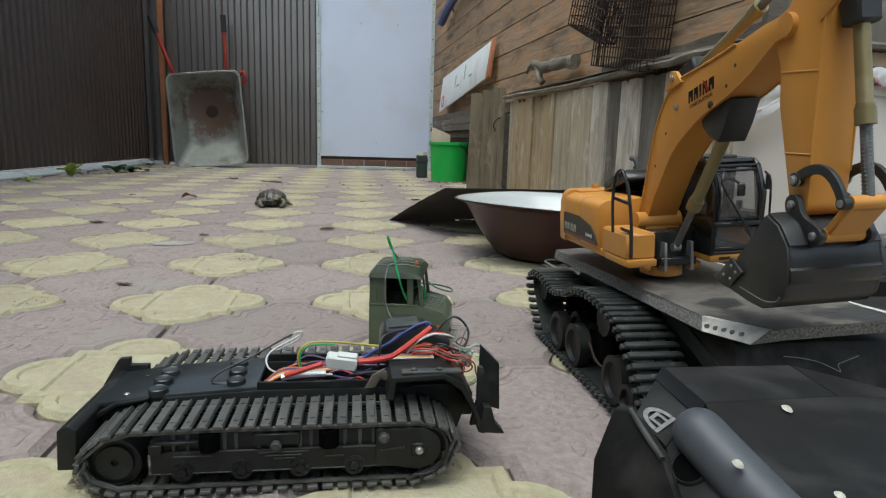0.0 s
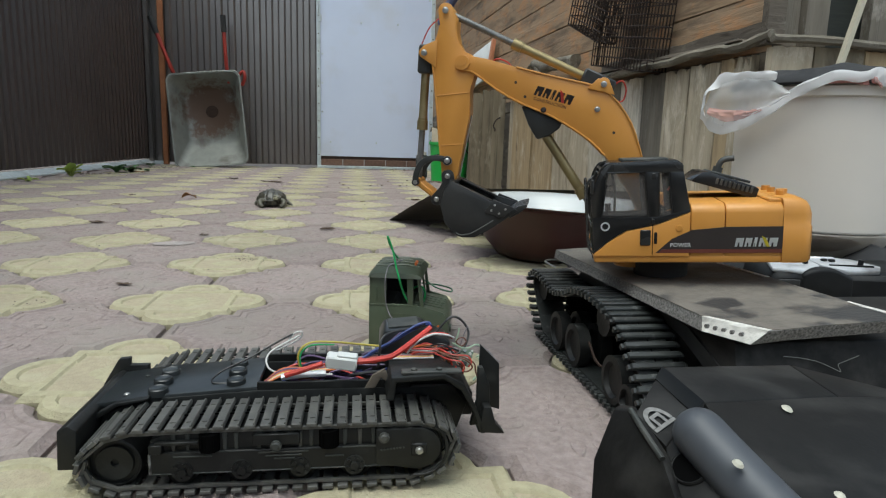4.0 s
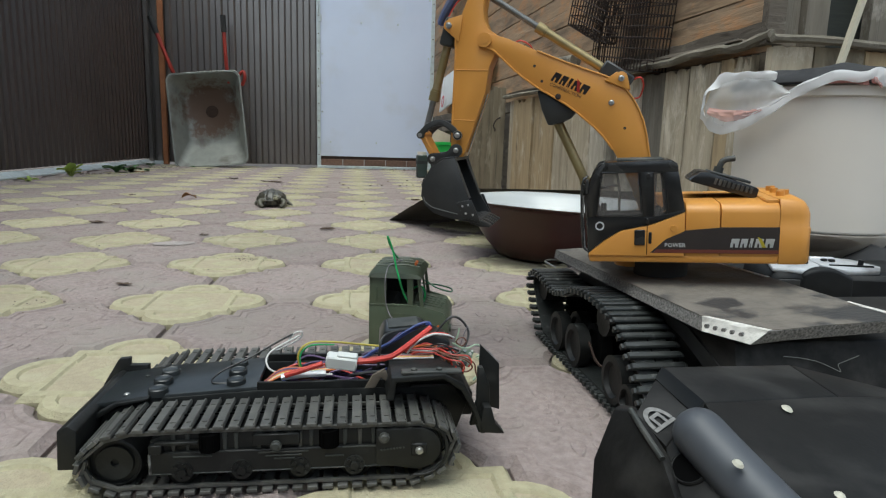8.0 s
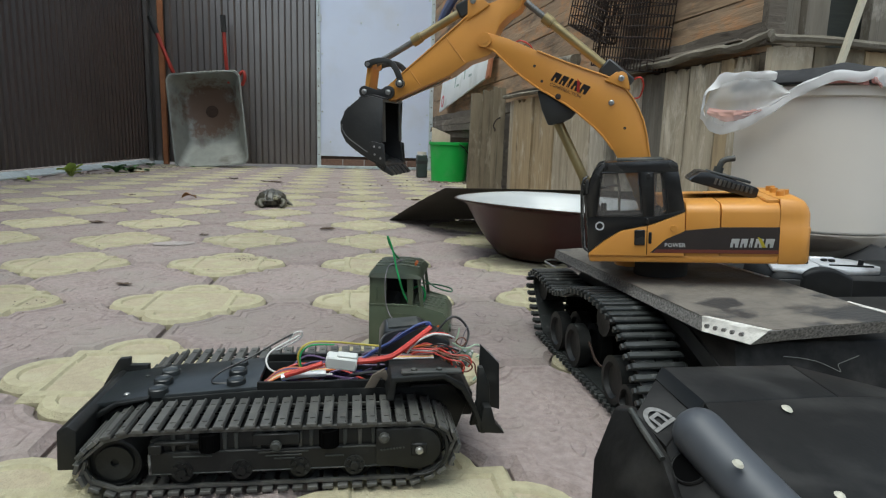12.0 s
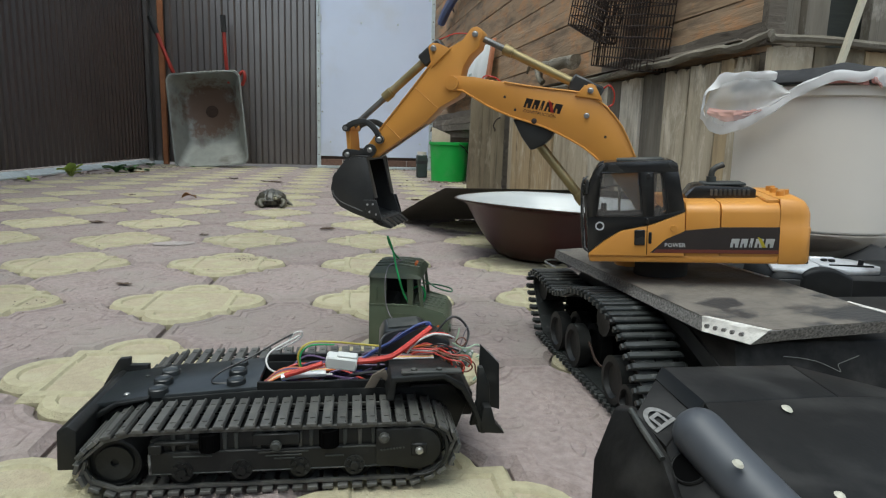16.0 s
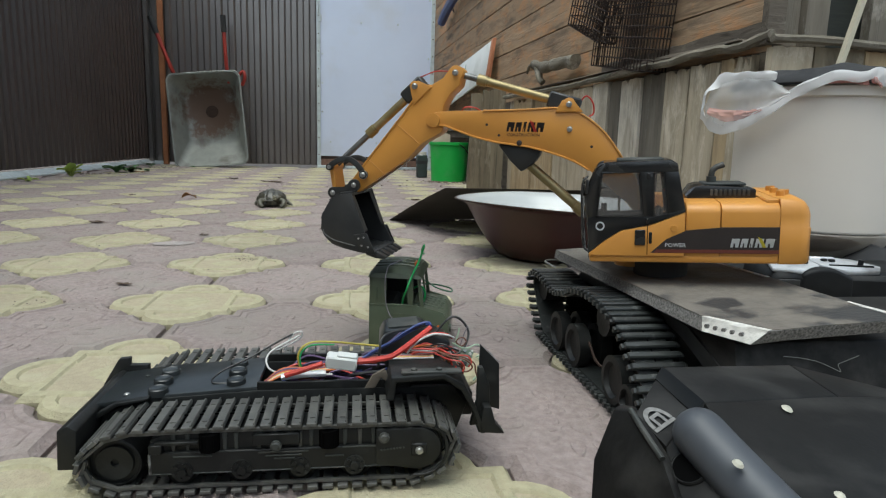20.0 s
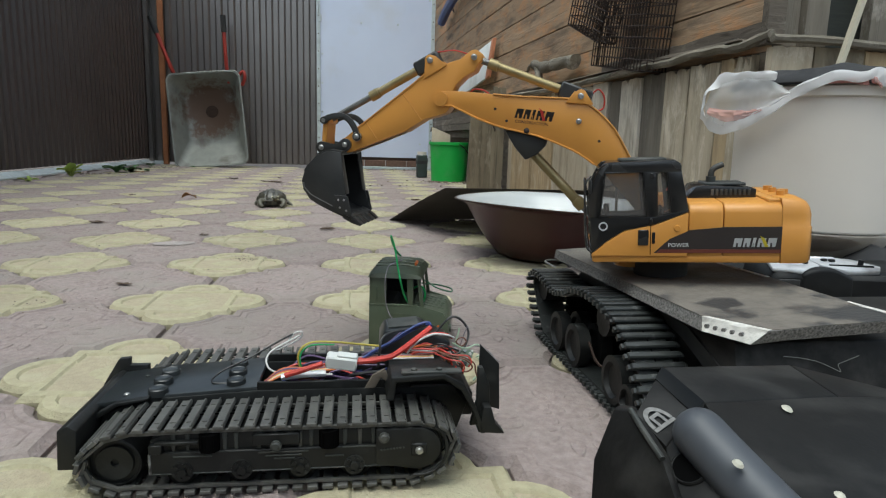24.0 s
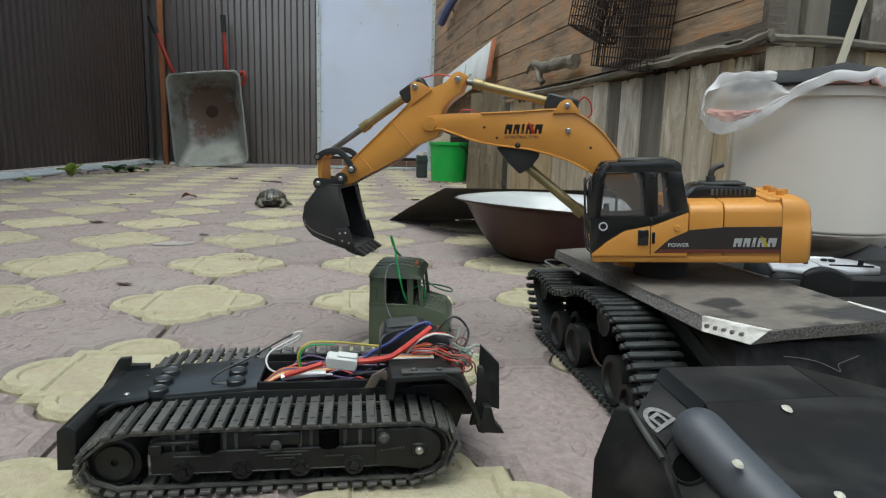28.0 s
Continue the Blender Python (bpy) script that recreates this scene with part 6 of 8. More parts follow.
def track_link(width, pitch, thick):
    """A flat shoe with a thin rib along one edge, short cross ribs, and hinge knuckles that reach to the next shoe."""
    b = box(-pitch * 0.35, pitch * 0.35, -width / 2, width / 2, -thick * 0.35, thick * 0.3, thick * 0.1)
    b = box(pitch * 0.2, pitch * 0.32, -width * 0.49, width * 0.49, thick * 0.25, thick * 0.62, thick * 0.08, b)
    for s in (-1, 1):
        b = box(-pitch * 0.16, pitch * 0.18, s * width * 0.30 - width * 0.02, s * width * 0.30 + width * 0.02, thick * 0.22, thick * 0.45, 0, b)
        b = box(-pitch * 0.54, pitch * 0.5, s * width * 0.40 - width * 0.03, s * width * 0.40 + width * 0.03, -thick * 1.1, -thick * 0.6, 0, b)
    return finish(b, 30)


def slat_link(width, pitch, thick):
    """A plain bar with a rounded back on a narrow chain."""
    b = box(-pitch * 0.29, pitch * 0.29, -width / 2, width / 2, -thick * 0.3, thick * 0.75, thick * 0.22)
    b = box(-pitch * 0.5, pitch * 0.5, -width * 0.36, width * 0.36, -thick * 0.7, -thick * 0.25, 0, b)
    for s in (-1, 1):
        b = box(-pitch * 0.2, pitch * 0.2, s * width * 0.52 - width * 0.03, s * width * 0.52 + width * 0.03, -thick * 0.5, thick * 0.3, 0, b)
    return finish(b, 30)


def track(parent, loop, n, y, width, thick, link=track_link):
    """A track of separate links round a closed line in x and z."""
    places, total = resample(loop, n)
    me = link(width, total / n, thick)
    rnd = random.Random(int(y * 1000) + n)
    # chain core in the black that stands for shade between the links
    t = part("track", tube([(p.x, y, p.y) for p, _ in places] + [(places[0][0].x, y, places[0][0].y)], 0.0006, 5, 1), M["shade_black"], parent, "black plastic track")
    for p, d in places:
        part("track_link", me, M["track_plastic" if link is track_link else "slat_plastic"], t, at=Matrix.Translation((p.x, y, p.y)) @ Matrix.Rotation(-math.atan2(d.y, d.x) + math.pi + radians(rnd.uniform(-2, 2)), 4, "Y"))


def road_wheel(parent, x, y, z, r, w, name="road_wheel"):
    prof = [(0, w * 0.3), (r * 0.22, w * 0.32), (r * 0.26, w * 0.18), (r * 0.62, w * 0.14), (r * 0.68, w * 0.42), (r * 0.74, w * 0.5), (r, w * 0.46), (r, -w * 0.46), (r * 0.74, -w * 0.5), (r * 0.62, -w * 0.2), (0, -w * 0.2)]
    if name != "road_wheel":
        prof = [(0, w * 0.36), (r * 0.14, w * 0.36), (r * 0.16, w * 0.44), (r * 0.7, w * 0.46), (r * 0.72, w * 0.38), (r * 0.9, w * 0.38), (r * 0.92, w * 0.46), (r, w * 0.44), (r, -w * 0.46), (0, -w * 0.4)]
    o = part(name, lathe(prof, 28, m=Matrix.Translation((x, y, z)) @ Matrix.Rotation(radians(90), 4, "X")), M["hull_black"], parent)
    for k in range(6 if name == "road_wheel" else 0):
        a = k * math.pi / 3
        screw(o, (x + r * 0.42 * math.cos(a), y - w * 0.16, z + r * 0.42 * math.sin(a)), r * 0.07, M["hull_black"], "-Y")
    return o


def carrier():
    """Tracked toy chassis that bears the board: x runs away from the camera here."""
    c = thing("tracked_carrier", "black toy tank chassis with wide tracks under a board", "toy chassis", pose(0.284, 0, 0, 0, 0, 90))
    loop = [(0.80, 0.004), (0.835, 0.035), (0.856, 0.060), (0.857, 0.074), (0.843, 0.083), (0.82, 0.085), (0.79, 0.082), (0.76, 0.077), (0.735, 0.077), (0.71, 0.084), (0.685, 0.094), (0.655, 0.099), (0.625, 0.100),
            (0.595, 0.098), (0.565, 0.091), (0.54, 0.079), (0.52, 0.063), (0.503, 0.045), (0.488, 0.026), (0.482, 0.014), (0.490, 0.004), (0.55, 0.003), (0.62, 0.003), (0.70, 0.003), (0.76, 0.003)]
    for y in (0.0,):
        track(c, loop, 74, y, 0.054, 0.0058, slat_link)
        for x, z, r in ((0.737, 0.028, 0.0245), (0.677, 0.029, 0.0255), (0.564, 0.030, 0.0250), (0.530, 0.022, 0.016)):
            for off in (0.016, -0.010):
                road_wheel(c, x, y + off, z, r, 0.015)
        road_wheel(c, 0.826, y, 0.064, 0.018, 0.03, "sprocket")
        road_wheel(c, 0.615, y, 0.078, 0.018, 0.03, "return_roller")
    hull = [(0.82, 0.03), (0.83, 0.06), (0.80, 0.098), (0.50, 0.098), (0.48, 0.075), (0.475, 0.045), (0.49, 0.015), (0.79, 0.02)]
    # plate whose black stands in for the shade inside the running gear
    part("inner_plate", prism([(0.49, 0.0), (0.84, 0.0), (0.846, 0.078), (0.66, 0.09), (0.55, 0.078), (0.5, 0.03)], -0.029, -0.0265, 0.0006), M["shade_black"], c, "inner side plate coloured as the shade behind the wheels")
    part("hull", prism(hull, -0.16, -0.03, 0.003), M["black_plastic"], c)
    part("front_plate", prism([(0.452, 0.1055), (0.60, 0.1055), (0.60, 0.0), (0.425, 0.0)], -0.34, -0.03, 0.002), M["near_black"], c, "black plastic front plate")
    part("wire_stay", tube([(0.4465, -0.072, 0.0945), (0.4460, -0.086, 0.0932), (0.4452, -0.1027, 0.0898), (0.4438, -0.116, 0.0845), (0.4430, -0.124, 0.0813), (0.4440, -0.1215, 0.0869), (0.4450, -0.1276, 0.0892), (0.4460, -0.142, 0.0939)], 0.00028, 6, 5), M["rim_steel"], c, "thin bent wire")
    part("fender", prism([(0.47, 0.096), (0.84, 0.096), (0.84, 0.100), (0.47, 0.100)], -0.15, -0.03, 0.0005), M["black_plastic"], c)
    part("fender_lip", prism([(0.44, 0.07), (0.52, 0.098), (0.60, 0.103), (0.60, 0.098), (0.53, 0.085), (0.46, 0.06)], -0.032, -0.028, 0.0005), M["black_plastic"], c)
    part("wire_stay", tube([(0.80, -0.024, 0.1), (0.82, 0.0, 0.104), (0.806, 0.02, 0.105), (0.79, 0.01, 0.1)], 0.0012, 6, 4), M["steel"], c, "bent wire")
    part("wire_stay", tube([(0.625, 0.024, 0.05), (0.605, 0.018, 0.03), (0.585, -0.01, 0.028), (0.575, -0.03, 0.03)], 0.0015, 6, 4), M["rust_dark"], c, "rusty wire")
    b = thing("carrier_board", "dirty grey board with a broken white corner on the chassis", "board", Matrix.Translation((0.28, 0, 0.118)) @ BOARD_TILT)
    low = [(0.002, 0.823), (0.0185, 0.476), (0.0359, 0.4354), (0.0687, 0.4384), (0.175, 0.4370), (0.170, 0.474), (0.1655, 0.60), (0.1575, 0.668), (0.152, 0.825)]
    top = [(0.004, 0.823), (0.0225, 0.482), (0.0503, 0.4325), (0.0949, 0.4344), (0.176, 0.4330), (0.1705, 0.470), (0.1655, 0.60), (0.1575, 0.668), (0.152, 0.825)]
    slab = bmesh.new()
    lo = [slab.verts.new((x, y, -0.0115)) for x, y in low]
    hi = [slab.verts.new((x, y, -0.0006)) for x, y in top]
    slab.faces.new(lo)
    slab.faces.new(list(reversed(hi)))
    for i in range(len(low)):
        slab.faces.new((lo[i], lo[(i + 1) % len(low)], hi[(i + 1) % len(low)], hi[i]))
    part("slab", slab, M["board_edge"], b, "speckled board edge", smooth=0)
    rnd = random.Random(9)
    torn = [(0.0225 + (0.0515 - 0.0225) * k / 12 + 0.004 + rnd.uniform(-0.0014, 0.0016), 0.482 + (0.4325 - 0.482) * k / 12 + 0.002) for k in range(1, 12)]
    skin = [(0.004, 0.823), (0.0222, 0.486)] + torn + [(0.060, 0.4333), (0.0949, 0.4346), (0.1755, 0.4334), (0.1700, 0.470), (0.1650, 0.60), (0.1570, 0.668), (0.1515, 0.825)]
    sk = bmesh.new()
    a = [sk.verts.new((x, y, -0.0006)) for x, y in skin]
    d = [sk.verts.new((x, y, 0.0)) for x, y in skin]
    sk.faces.new(list(reversed(d)))
    for i in range(len(skin)):
        sk.faces.new((a[i], a[(i + 1) % len(skin)], d[(i + 1) % len(skin)], d[i]))
    part("top_skin", sk, M["board"], b, "grimy grey top", smooth=0)
    ck = bmesh.new()
    rows = []
    for k in range(13):
        t = k / 12
        p, q = Vector((0.0185 + 0.0174 * t, 0.476 - 0.0406 * t, -0.0117)), Vector((0.0225 + 0.0278 * t, 0.482 - 0.0495 * t, -0.0003))
        rows.append([ck.verts.new(p.lerp(q, w) + Vector((-1, -0.5, 0.4)) * (0.0012 + 0.0009 * noise.noise(Vector((k * 0.9, w * 4, 1.5))) * 2.2)) for w in (0.04, 0.3, 0.6, 0.85, 1.0)]
                    + [ck.verts.new(q + Vector((0.004, 0.002, 0.0001)))])
    for p, q in zip(rows, rows[1:]):
        for k in range(5):
            ck.faces.new((p[k], p[k + 1], q[k + 1], q[k]))
    bmesh.ops.recalc_face_normals(ck, faces=ck.faces)
    part("bare_corner", ck, M["board_chip"], b, "bare white broken corner")
    for t in (0.10, 0.26, 0.41, 0.56, 0.72):
        p = Vector((0.0185 + 0.0174 * t, 0.476 - 0.0406 * t, -0.0117)).lerp(Vector((0.0225 + 0.0278 * t, 0.482 - 0.0495 * t, -0.0003)), 0.45)
        part("drill_hole", rod(p + Vector((0.002, 0.001, 0)), p + Vector((-0.0024, -0.0012, 0.0006)), 0.0019, 12), M["board_edge"], b)
    part("paint_mark", prism([(0.1660, 0.488), (0.1685, 0.489), (0.1755, 0.440), (0.1690, 0.444), (0.1675, 0.460), (0.1655, 0.470)], 0.0002, 0.0008, 0, m=Matrix(((1, 0, 0, 0), (0, 0, 1, 0), (0, 1, 0, 0), (0, 0, 0, 1)))), M["board_chip"], b, "white scrape")
    part("bare_edge", prism([(0.1535, 0.674), (0.1570, 0.676), (0.1655, 0.594), (0.1605, 0.594)], 0.0002, 0.0008, 0, m=Matrix(((1, 0, 0, 0), (0, 0, 1, 0), (0, 1, 0, 0), (0, 0, 0, 1)))), M["board_chip"], b, "bare pale board edge")


def toy_hull():
    """Stripped toy tank hull with loose wiring; x to the right, front towards the left."""
    h = thing("tank_hull", "stripped black toy tank hull with bare wiring on top", "toy tank", pose(0, 0.437, 0, 0, 0, -0.5))
    B, D = M["hull_black"], M["dusty_black"]
    loop = [(-0.168, 0.0035), (-0.186, 0.011), (-0.192, 0.023), (-0.188, 0.036), (-0.175, 0.0475), (-0.155, 0.0525), (-0.10, 0.0535), (0.0, 0.0535), (0.050, 0.0535), (0.066, 0.050), (0.079, 0.042), (0.083, 0.032), (0.078, 0.019), (0.065, 0.009),
            (0.050, 0.0035), (-0.06, 0.003)]
    for y in (0.025, 0.150):
        track(h, loop[::-1], 54, y, 0.050, 0.0045)
        road_wheel(h, -0.1685, y, 0.0245, 0.0185, 0.034, "idler_wheel")
        road_wheel(h, 0.052, y, 0.030, 0.021, 0.032, "sprocket")
        for x in (-0.122, -0.079, -0.036, 0.005):
            road_wheel(h, x, y, 0.016, 0.0115, 0.03)
    # near side skirt with brackets
    part("side_plate", prism([(-0.140, 0.021), (0.030, 0.021), (0.046, 0.044), (0.042, 0.0478), (-0.132, 0.0478), (-0.143, 0.042)], 0.006, 0.042, 0.0012), B, h)
    for x in (-0.126, -0.116, -0.09, -0.082, -0.066, -0.036, -0.028, -0.003, 0.008, 0.018):
        part("bracket", prism([(x - 0.0012, 0.034), (x + 0.0012, 0.034), (x + 0.0016, 0.0475), (x - 0.0016, 0.0475)], 0.0045, 0.007, 0.0004), D, h)
    for x in (-0.101, -0.015):
        # solid rounds; their black paints the shade of recesses in the skirt
        part("damper", rod((x, 0.0065, 0.0345), (x, 0.0065, 0.0478), 0.0075, 16), M["shade_black"], h, "black round standing for a shaded recess")
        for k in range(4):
            part("damper_rib", rod((x - 0.0045 + 0.003 * k, -0.0005, 0.0348), (x - 0.0045 + 0.003 * k, -0.0005, 0.047), 0.0005, 6), M["shade_black"], h)
    part("side_box", box(-0.138, -0.108, 0.001, 0.006, 0.0405, 0.0432, 0.0006), B, h)
    part("side_box", box(-0.070, -0.036, 0.001, 0.006, 0.0385, 0.0470, 0.0006), B, h)
    part("side_box", box(-0.142, -0.133, 0.0, 0.006, 0.0345, 0.0415, 0.0006), B, h)
    for x0, x1, z in ((-0.126, -0.099, 0.0305), (-0.066, -0.030, 0.0315), (-0.061, -0.035, 0.0290), (-0.055, -0.040, 0.0265), (-0.005, 0.022, 0.0335), (-0.018, -0.004, 0.0270)):
        part("raised_line", box(x0, x1, 0.0022, 0.0036, z, z + 0.0011, 0.0002), D, h)
    part("lower_beam", box(-0.142, 0.030, 0.003, 0.044, 0.0175, 0.0345, 0.0008), B, h)
    # the beam's edge highlight, put in as a strip of lighter plastic
    part("beam_edge", box(-0.142, 0.030, 0.0022, 0.0032, 0.0175, 0.0185, 0.0003), D, h, "lighter strip for the lower edge's highlight")
    part("scuffed_corner", box(-0.1432, -0.1412, 0.0018, 0.004, 0.018, 0.034, 0.0006), M["corner_scuff"], h, "pale scuffed corner")
    for x in (-0.120, -0.078, -0.036, 0.004):
        hub = part("axle_hub", lathe([(0, 0.004), (0.003, 0.004), (0.0034, 0.002), (0.0075, 0.002), (0.008, 0)], 18, m=Matrix.Translation((x, 0.004, 0.0195)) @ Matrix.Rotation(radians(90), 4, "X")), B, h)
        for k in range(6):
            a = k * math.pi / 3 + 0.3
            part("petal", rod((x + 0.0055 * math.cos(a), 0.003, 0.0195 + 0.0055 * math.sin(a)), (x + 0.0055 * math.cos(a), 0.0005, 0.0195 + 0.0055 * math.sin(a)), 0.0014, 8), B, hub)
    part("final_drive", prism([(0.020, 0.0195), (0.050, 0.0150)] + arc(0.053, 0.0315, 0.0165, -80, 85, 10) + [(0.020, 0.0478)], 0.001, 0.005, 0.001), B, h, "black gearbox cover")
    part("drive_rim", tube([(x, 0.0012, z) for x, z in arc(0.053, 0.0310, 0.0212, -100, 60, 14)], 0.0013, 6, 1), B, h)
    part("axle_boss", box(0.0465, 0.0585, -0.0005, 0.002, 0.026, 0.036, 0.001), B, h)
    for k in range(8):
        part("drive_dot", rod((0.024 + 0.0024 * k, 0.002, 0.0315 + 0.0002 * k), (0.024 + 0.0024 * k, 0.0003, 0.0315 + 0.0002 * k), 0.0008, 8), D, h)
    screw(h, (0.026, 0.001, 0.0415), 0.0042, D, "-Y")
    screw(h, (0.0525, -0.0008, 0.031), 0.0030, M["steel"], "-Y")
    screw(h, (-0.053, 0.0005, 0.0385), 0.0042, D, "-Y")
    # hull tub between the tracks
    part("tub", prism([(-0.196, 0.030), (-0.190, 0.046), (-0.150, 0.0555), (-0.074, 0.060), (0.085, 0.060), (0.098, 0.045), (0.09, 0.022), (-0.19, 0.022)], 0.052, 0.058, 0.001), B, h)
    part("tub", prism([(-0.196, 0.030), (-0.190, 0.046), (-0.150, 0.0555), (-0.074, 0.060), (0.085, 0.060), (0.098, 0.045), (0.09, 0.022), (-0.19, 0.022)], 0.118, 0.124, 0.001), B, h)
    part("floor_plate", box(-0.19, 0.09, 0.057, 0.119, 0.022, 0.030), B, h)
    part("nose_plate", prism([(-0.204, 0.018), (-0.201, 0.0515), (-0.158, 0.0574), (-0.074, 0.0632), (-0.074, 0.058), (-0.158, 0.052), (-0.193, 0.048), (-0.196, 0.018)], 0.053, 0.123, 0.0012), M["deck_black"], h, "glossy black deck")
    for y0, y1 in ((0.006, 0.050),):
        part("mudguard", prism([(-0.206, 0.020), (-0.202, 0.042), (-0.180, 0.0545), (-0.155, 0.0585), (-0.155, 0.0565), (-0.178, 0.052), (-0.197, 0.040), (-0.200, 0.020)], y0 + 0.04 if y0 < 0.1 else y0, y1 + 0.003, 0.0008), B, h)
    part("corner_ear", prism([(-0.2170, 0.040), (-0.2027, 0.0640), (-0.1932, 0.0648), (-0.1936, 0.0582), (-0.178, 0.0582), (-0.178, 0.048), (-0.2, 0.036)], 0.122, 0.128, 0.0008), B, h)
    part("bow_plate", prism([(-0.208, 0.020), (-0.2065, 0.050), (-0.199, 0.054), (-0.193, 0.050), (-0.195, 0.020)], 0.010, 0.124, 0.0012), B, h)
    for i, (x, y) in enumerate([(-0.151, 0.058), (-0.153, 0.079), (-0.1525, 0.099), (-0.092, 0.064), (-0.0945, 0.086), (-0.097, 0.107)]):
        part("round_button", lathe([(0, 0.0048), (0.0058, 0.0050), (0.0066, 0.0057), (0.0074, 0.0050), (0.0078, 0)], 20, m=Matrix.Translation((x, y, 0.0567 if x < -0.12 else 0.0605))), M["deck_black"], h)
    screw(h, (-0.176, 0.062, 0.0550), 0.0024, M["steel"], "Z")
    screw(h, (-0.172, 0.100, 0.0556), 0.0020, D, "Z")
    # wiring bay walls and rear fender
    part("bay_wall", box(-0.074, 0.050, 0.053, 0.056, 0.05, 0.0665, 0.0006), B, h)
    part("bay_wall", box(-0.074, 0.080, 0.120, 0.123, 0.05, 0.0665, 0.0006), B, h)
    fend = [(0.028, 0.062), (0.032, 0.0805), (0.074, 0.0825), (0.090, 0.073), (0.100, 0.054), (0.108, 0.032), (0.104, 0.032), (0.0965, 0.052), (0.087, 0.069), (0.073, 0.0785), (0.036, 0.0765), (0.034, 0.062)]
    part("rear_fender", prism(fend, 0.020, 0.058, 0.0008), B, h)
    part("torn_plastic", prism([(0.012, 0.062), (0.018, 0.073), (0.028, 0.0785), (0.034, 0.064), (0.025, 0.071), (0.02, 0.062)], 0.046, 0.049, 0.0005), M["plank_dark"], h, "torn brownish plastic edge")
    part("rear_body", prism([(0.034, 0.030), (0.034, 0.068), (0.088, 0.068), (0.104, 0.050), (0.104, 0.030)], 0.060, 0.120, 0.001), B, h)
    part("hinge_strip", box(0.040, 0.088, 0.024, 0.032, 0.0810, 0.0838, 0.0008), D, h)
    for x in (0.05, 0.07):
        screw(h, (x, 0.028, 0.0838), 0.0025, D, "Z")
    part("tail_plate", prism([(0.097, 0.034), (0.114, 0.037), (0.112, 0.068), (0.106, 0.084), (0.102, 0.084), (0.102, 0.055)], 0.030, 0.036, 0.001), B, h)
    part("tail_panel", prism([(0.1085, 0.040), (0.1095, 0.093), (0.1265, 0.0755), (0.1285, 0.034)], 0.060, 0.0635, 0.0006), B, h)
    part("tail_hook", prism([(0.102, 0.033), (0.124, 0.031), (0.116, 0.040), (0.112, 0.054), (0.106, 0.054)], 0.020, 0.034, 0.0008), B, h)
    pcb = part("circuit_board", box(-0.009, 0.009, -0.001, 0.001, -0.012, 0.012, 0.0003), M["pcb"], h, "green circuit board", at=pose(0.0992, 0.073, 0.0775, -30, 24, 0) @ Matrix.Scale(0.62, 4))
    for x, z, r, m in ((-0.005, 0.008, 0.0028, "steel"), (0.004, 0.006, 0.002, "nylon"), (0.001, -0.003, 0.0026, "steel"), (-0.006, -0.006, 0.0018, "nylon"), (0.007, -0.002, 0.0016, "steel"), (0.006, 0.011, 0.0014, "nylon")):
        part("component", rod((x, -0.001, z), (x, -0.0042, z), r, 10), M[m], pcb)
    part("chip", box(-0.004, 0.004, -0.0026, -0.001, -0.012, -0.007, 0.0003), M["rubber"], pcb)
    for x, y, r in ((0.085, 0.085, 0.003), (0.093, 0.09, 0.0035), (0.098, 0.1, 0.0025)):
        part("component", rod((x - 0.005, y - 0.005, 0.072), (x - 0.005, y - 0.005, 0.078), r, 10), M["steel"], h)
    part("motor_block", prism([(0.026, 0.058), (0.027, 0.085), (0.031, 0.093), (0.064, 0.0955), (0.078, 0.087), (0.090, 0.082), (0.091, 0.058)], 0.103, 0.140, 0.0022), M["deck_black"], h, "black box with bevelled edges")
    part("box_lid", prism([(0.034, 0.0935), (0.062, 0.0958), (0.062, 0.0970), (0.034, 0.0947)], 0.108, 0.136, 0.0004), D, h)
    conn = part("connector", box(-0.0125, 0.0125, -0.006, 0.006, -0.0052, 0.0052, 0.0012), M["nylon"], h, "milky white plug connector", at=pose(-0.0066, 0.052, 0.0835, 8, 6, -6))
    part("connector_key", box(-0.004, 0.0122, -0.004, 0.004, 0.0052, 0.0068, 0.0005), M["nylon"], conn)
    part("battery_wrap", tube([(-0.055, 0.060, 0.068), (-0.040, 0.059, 0.070), (-0.02, 0.061, 0.070)], 0.0045, 8, 3, flat=0.6), M["silver"], h, "pale blue-grey shrink wrap")
    rnd = random.Random(21)
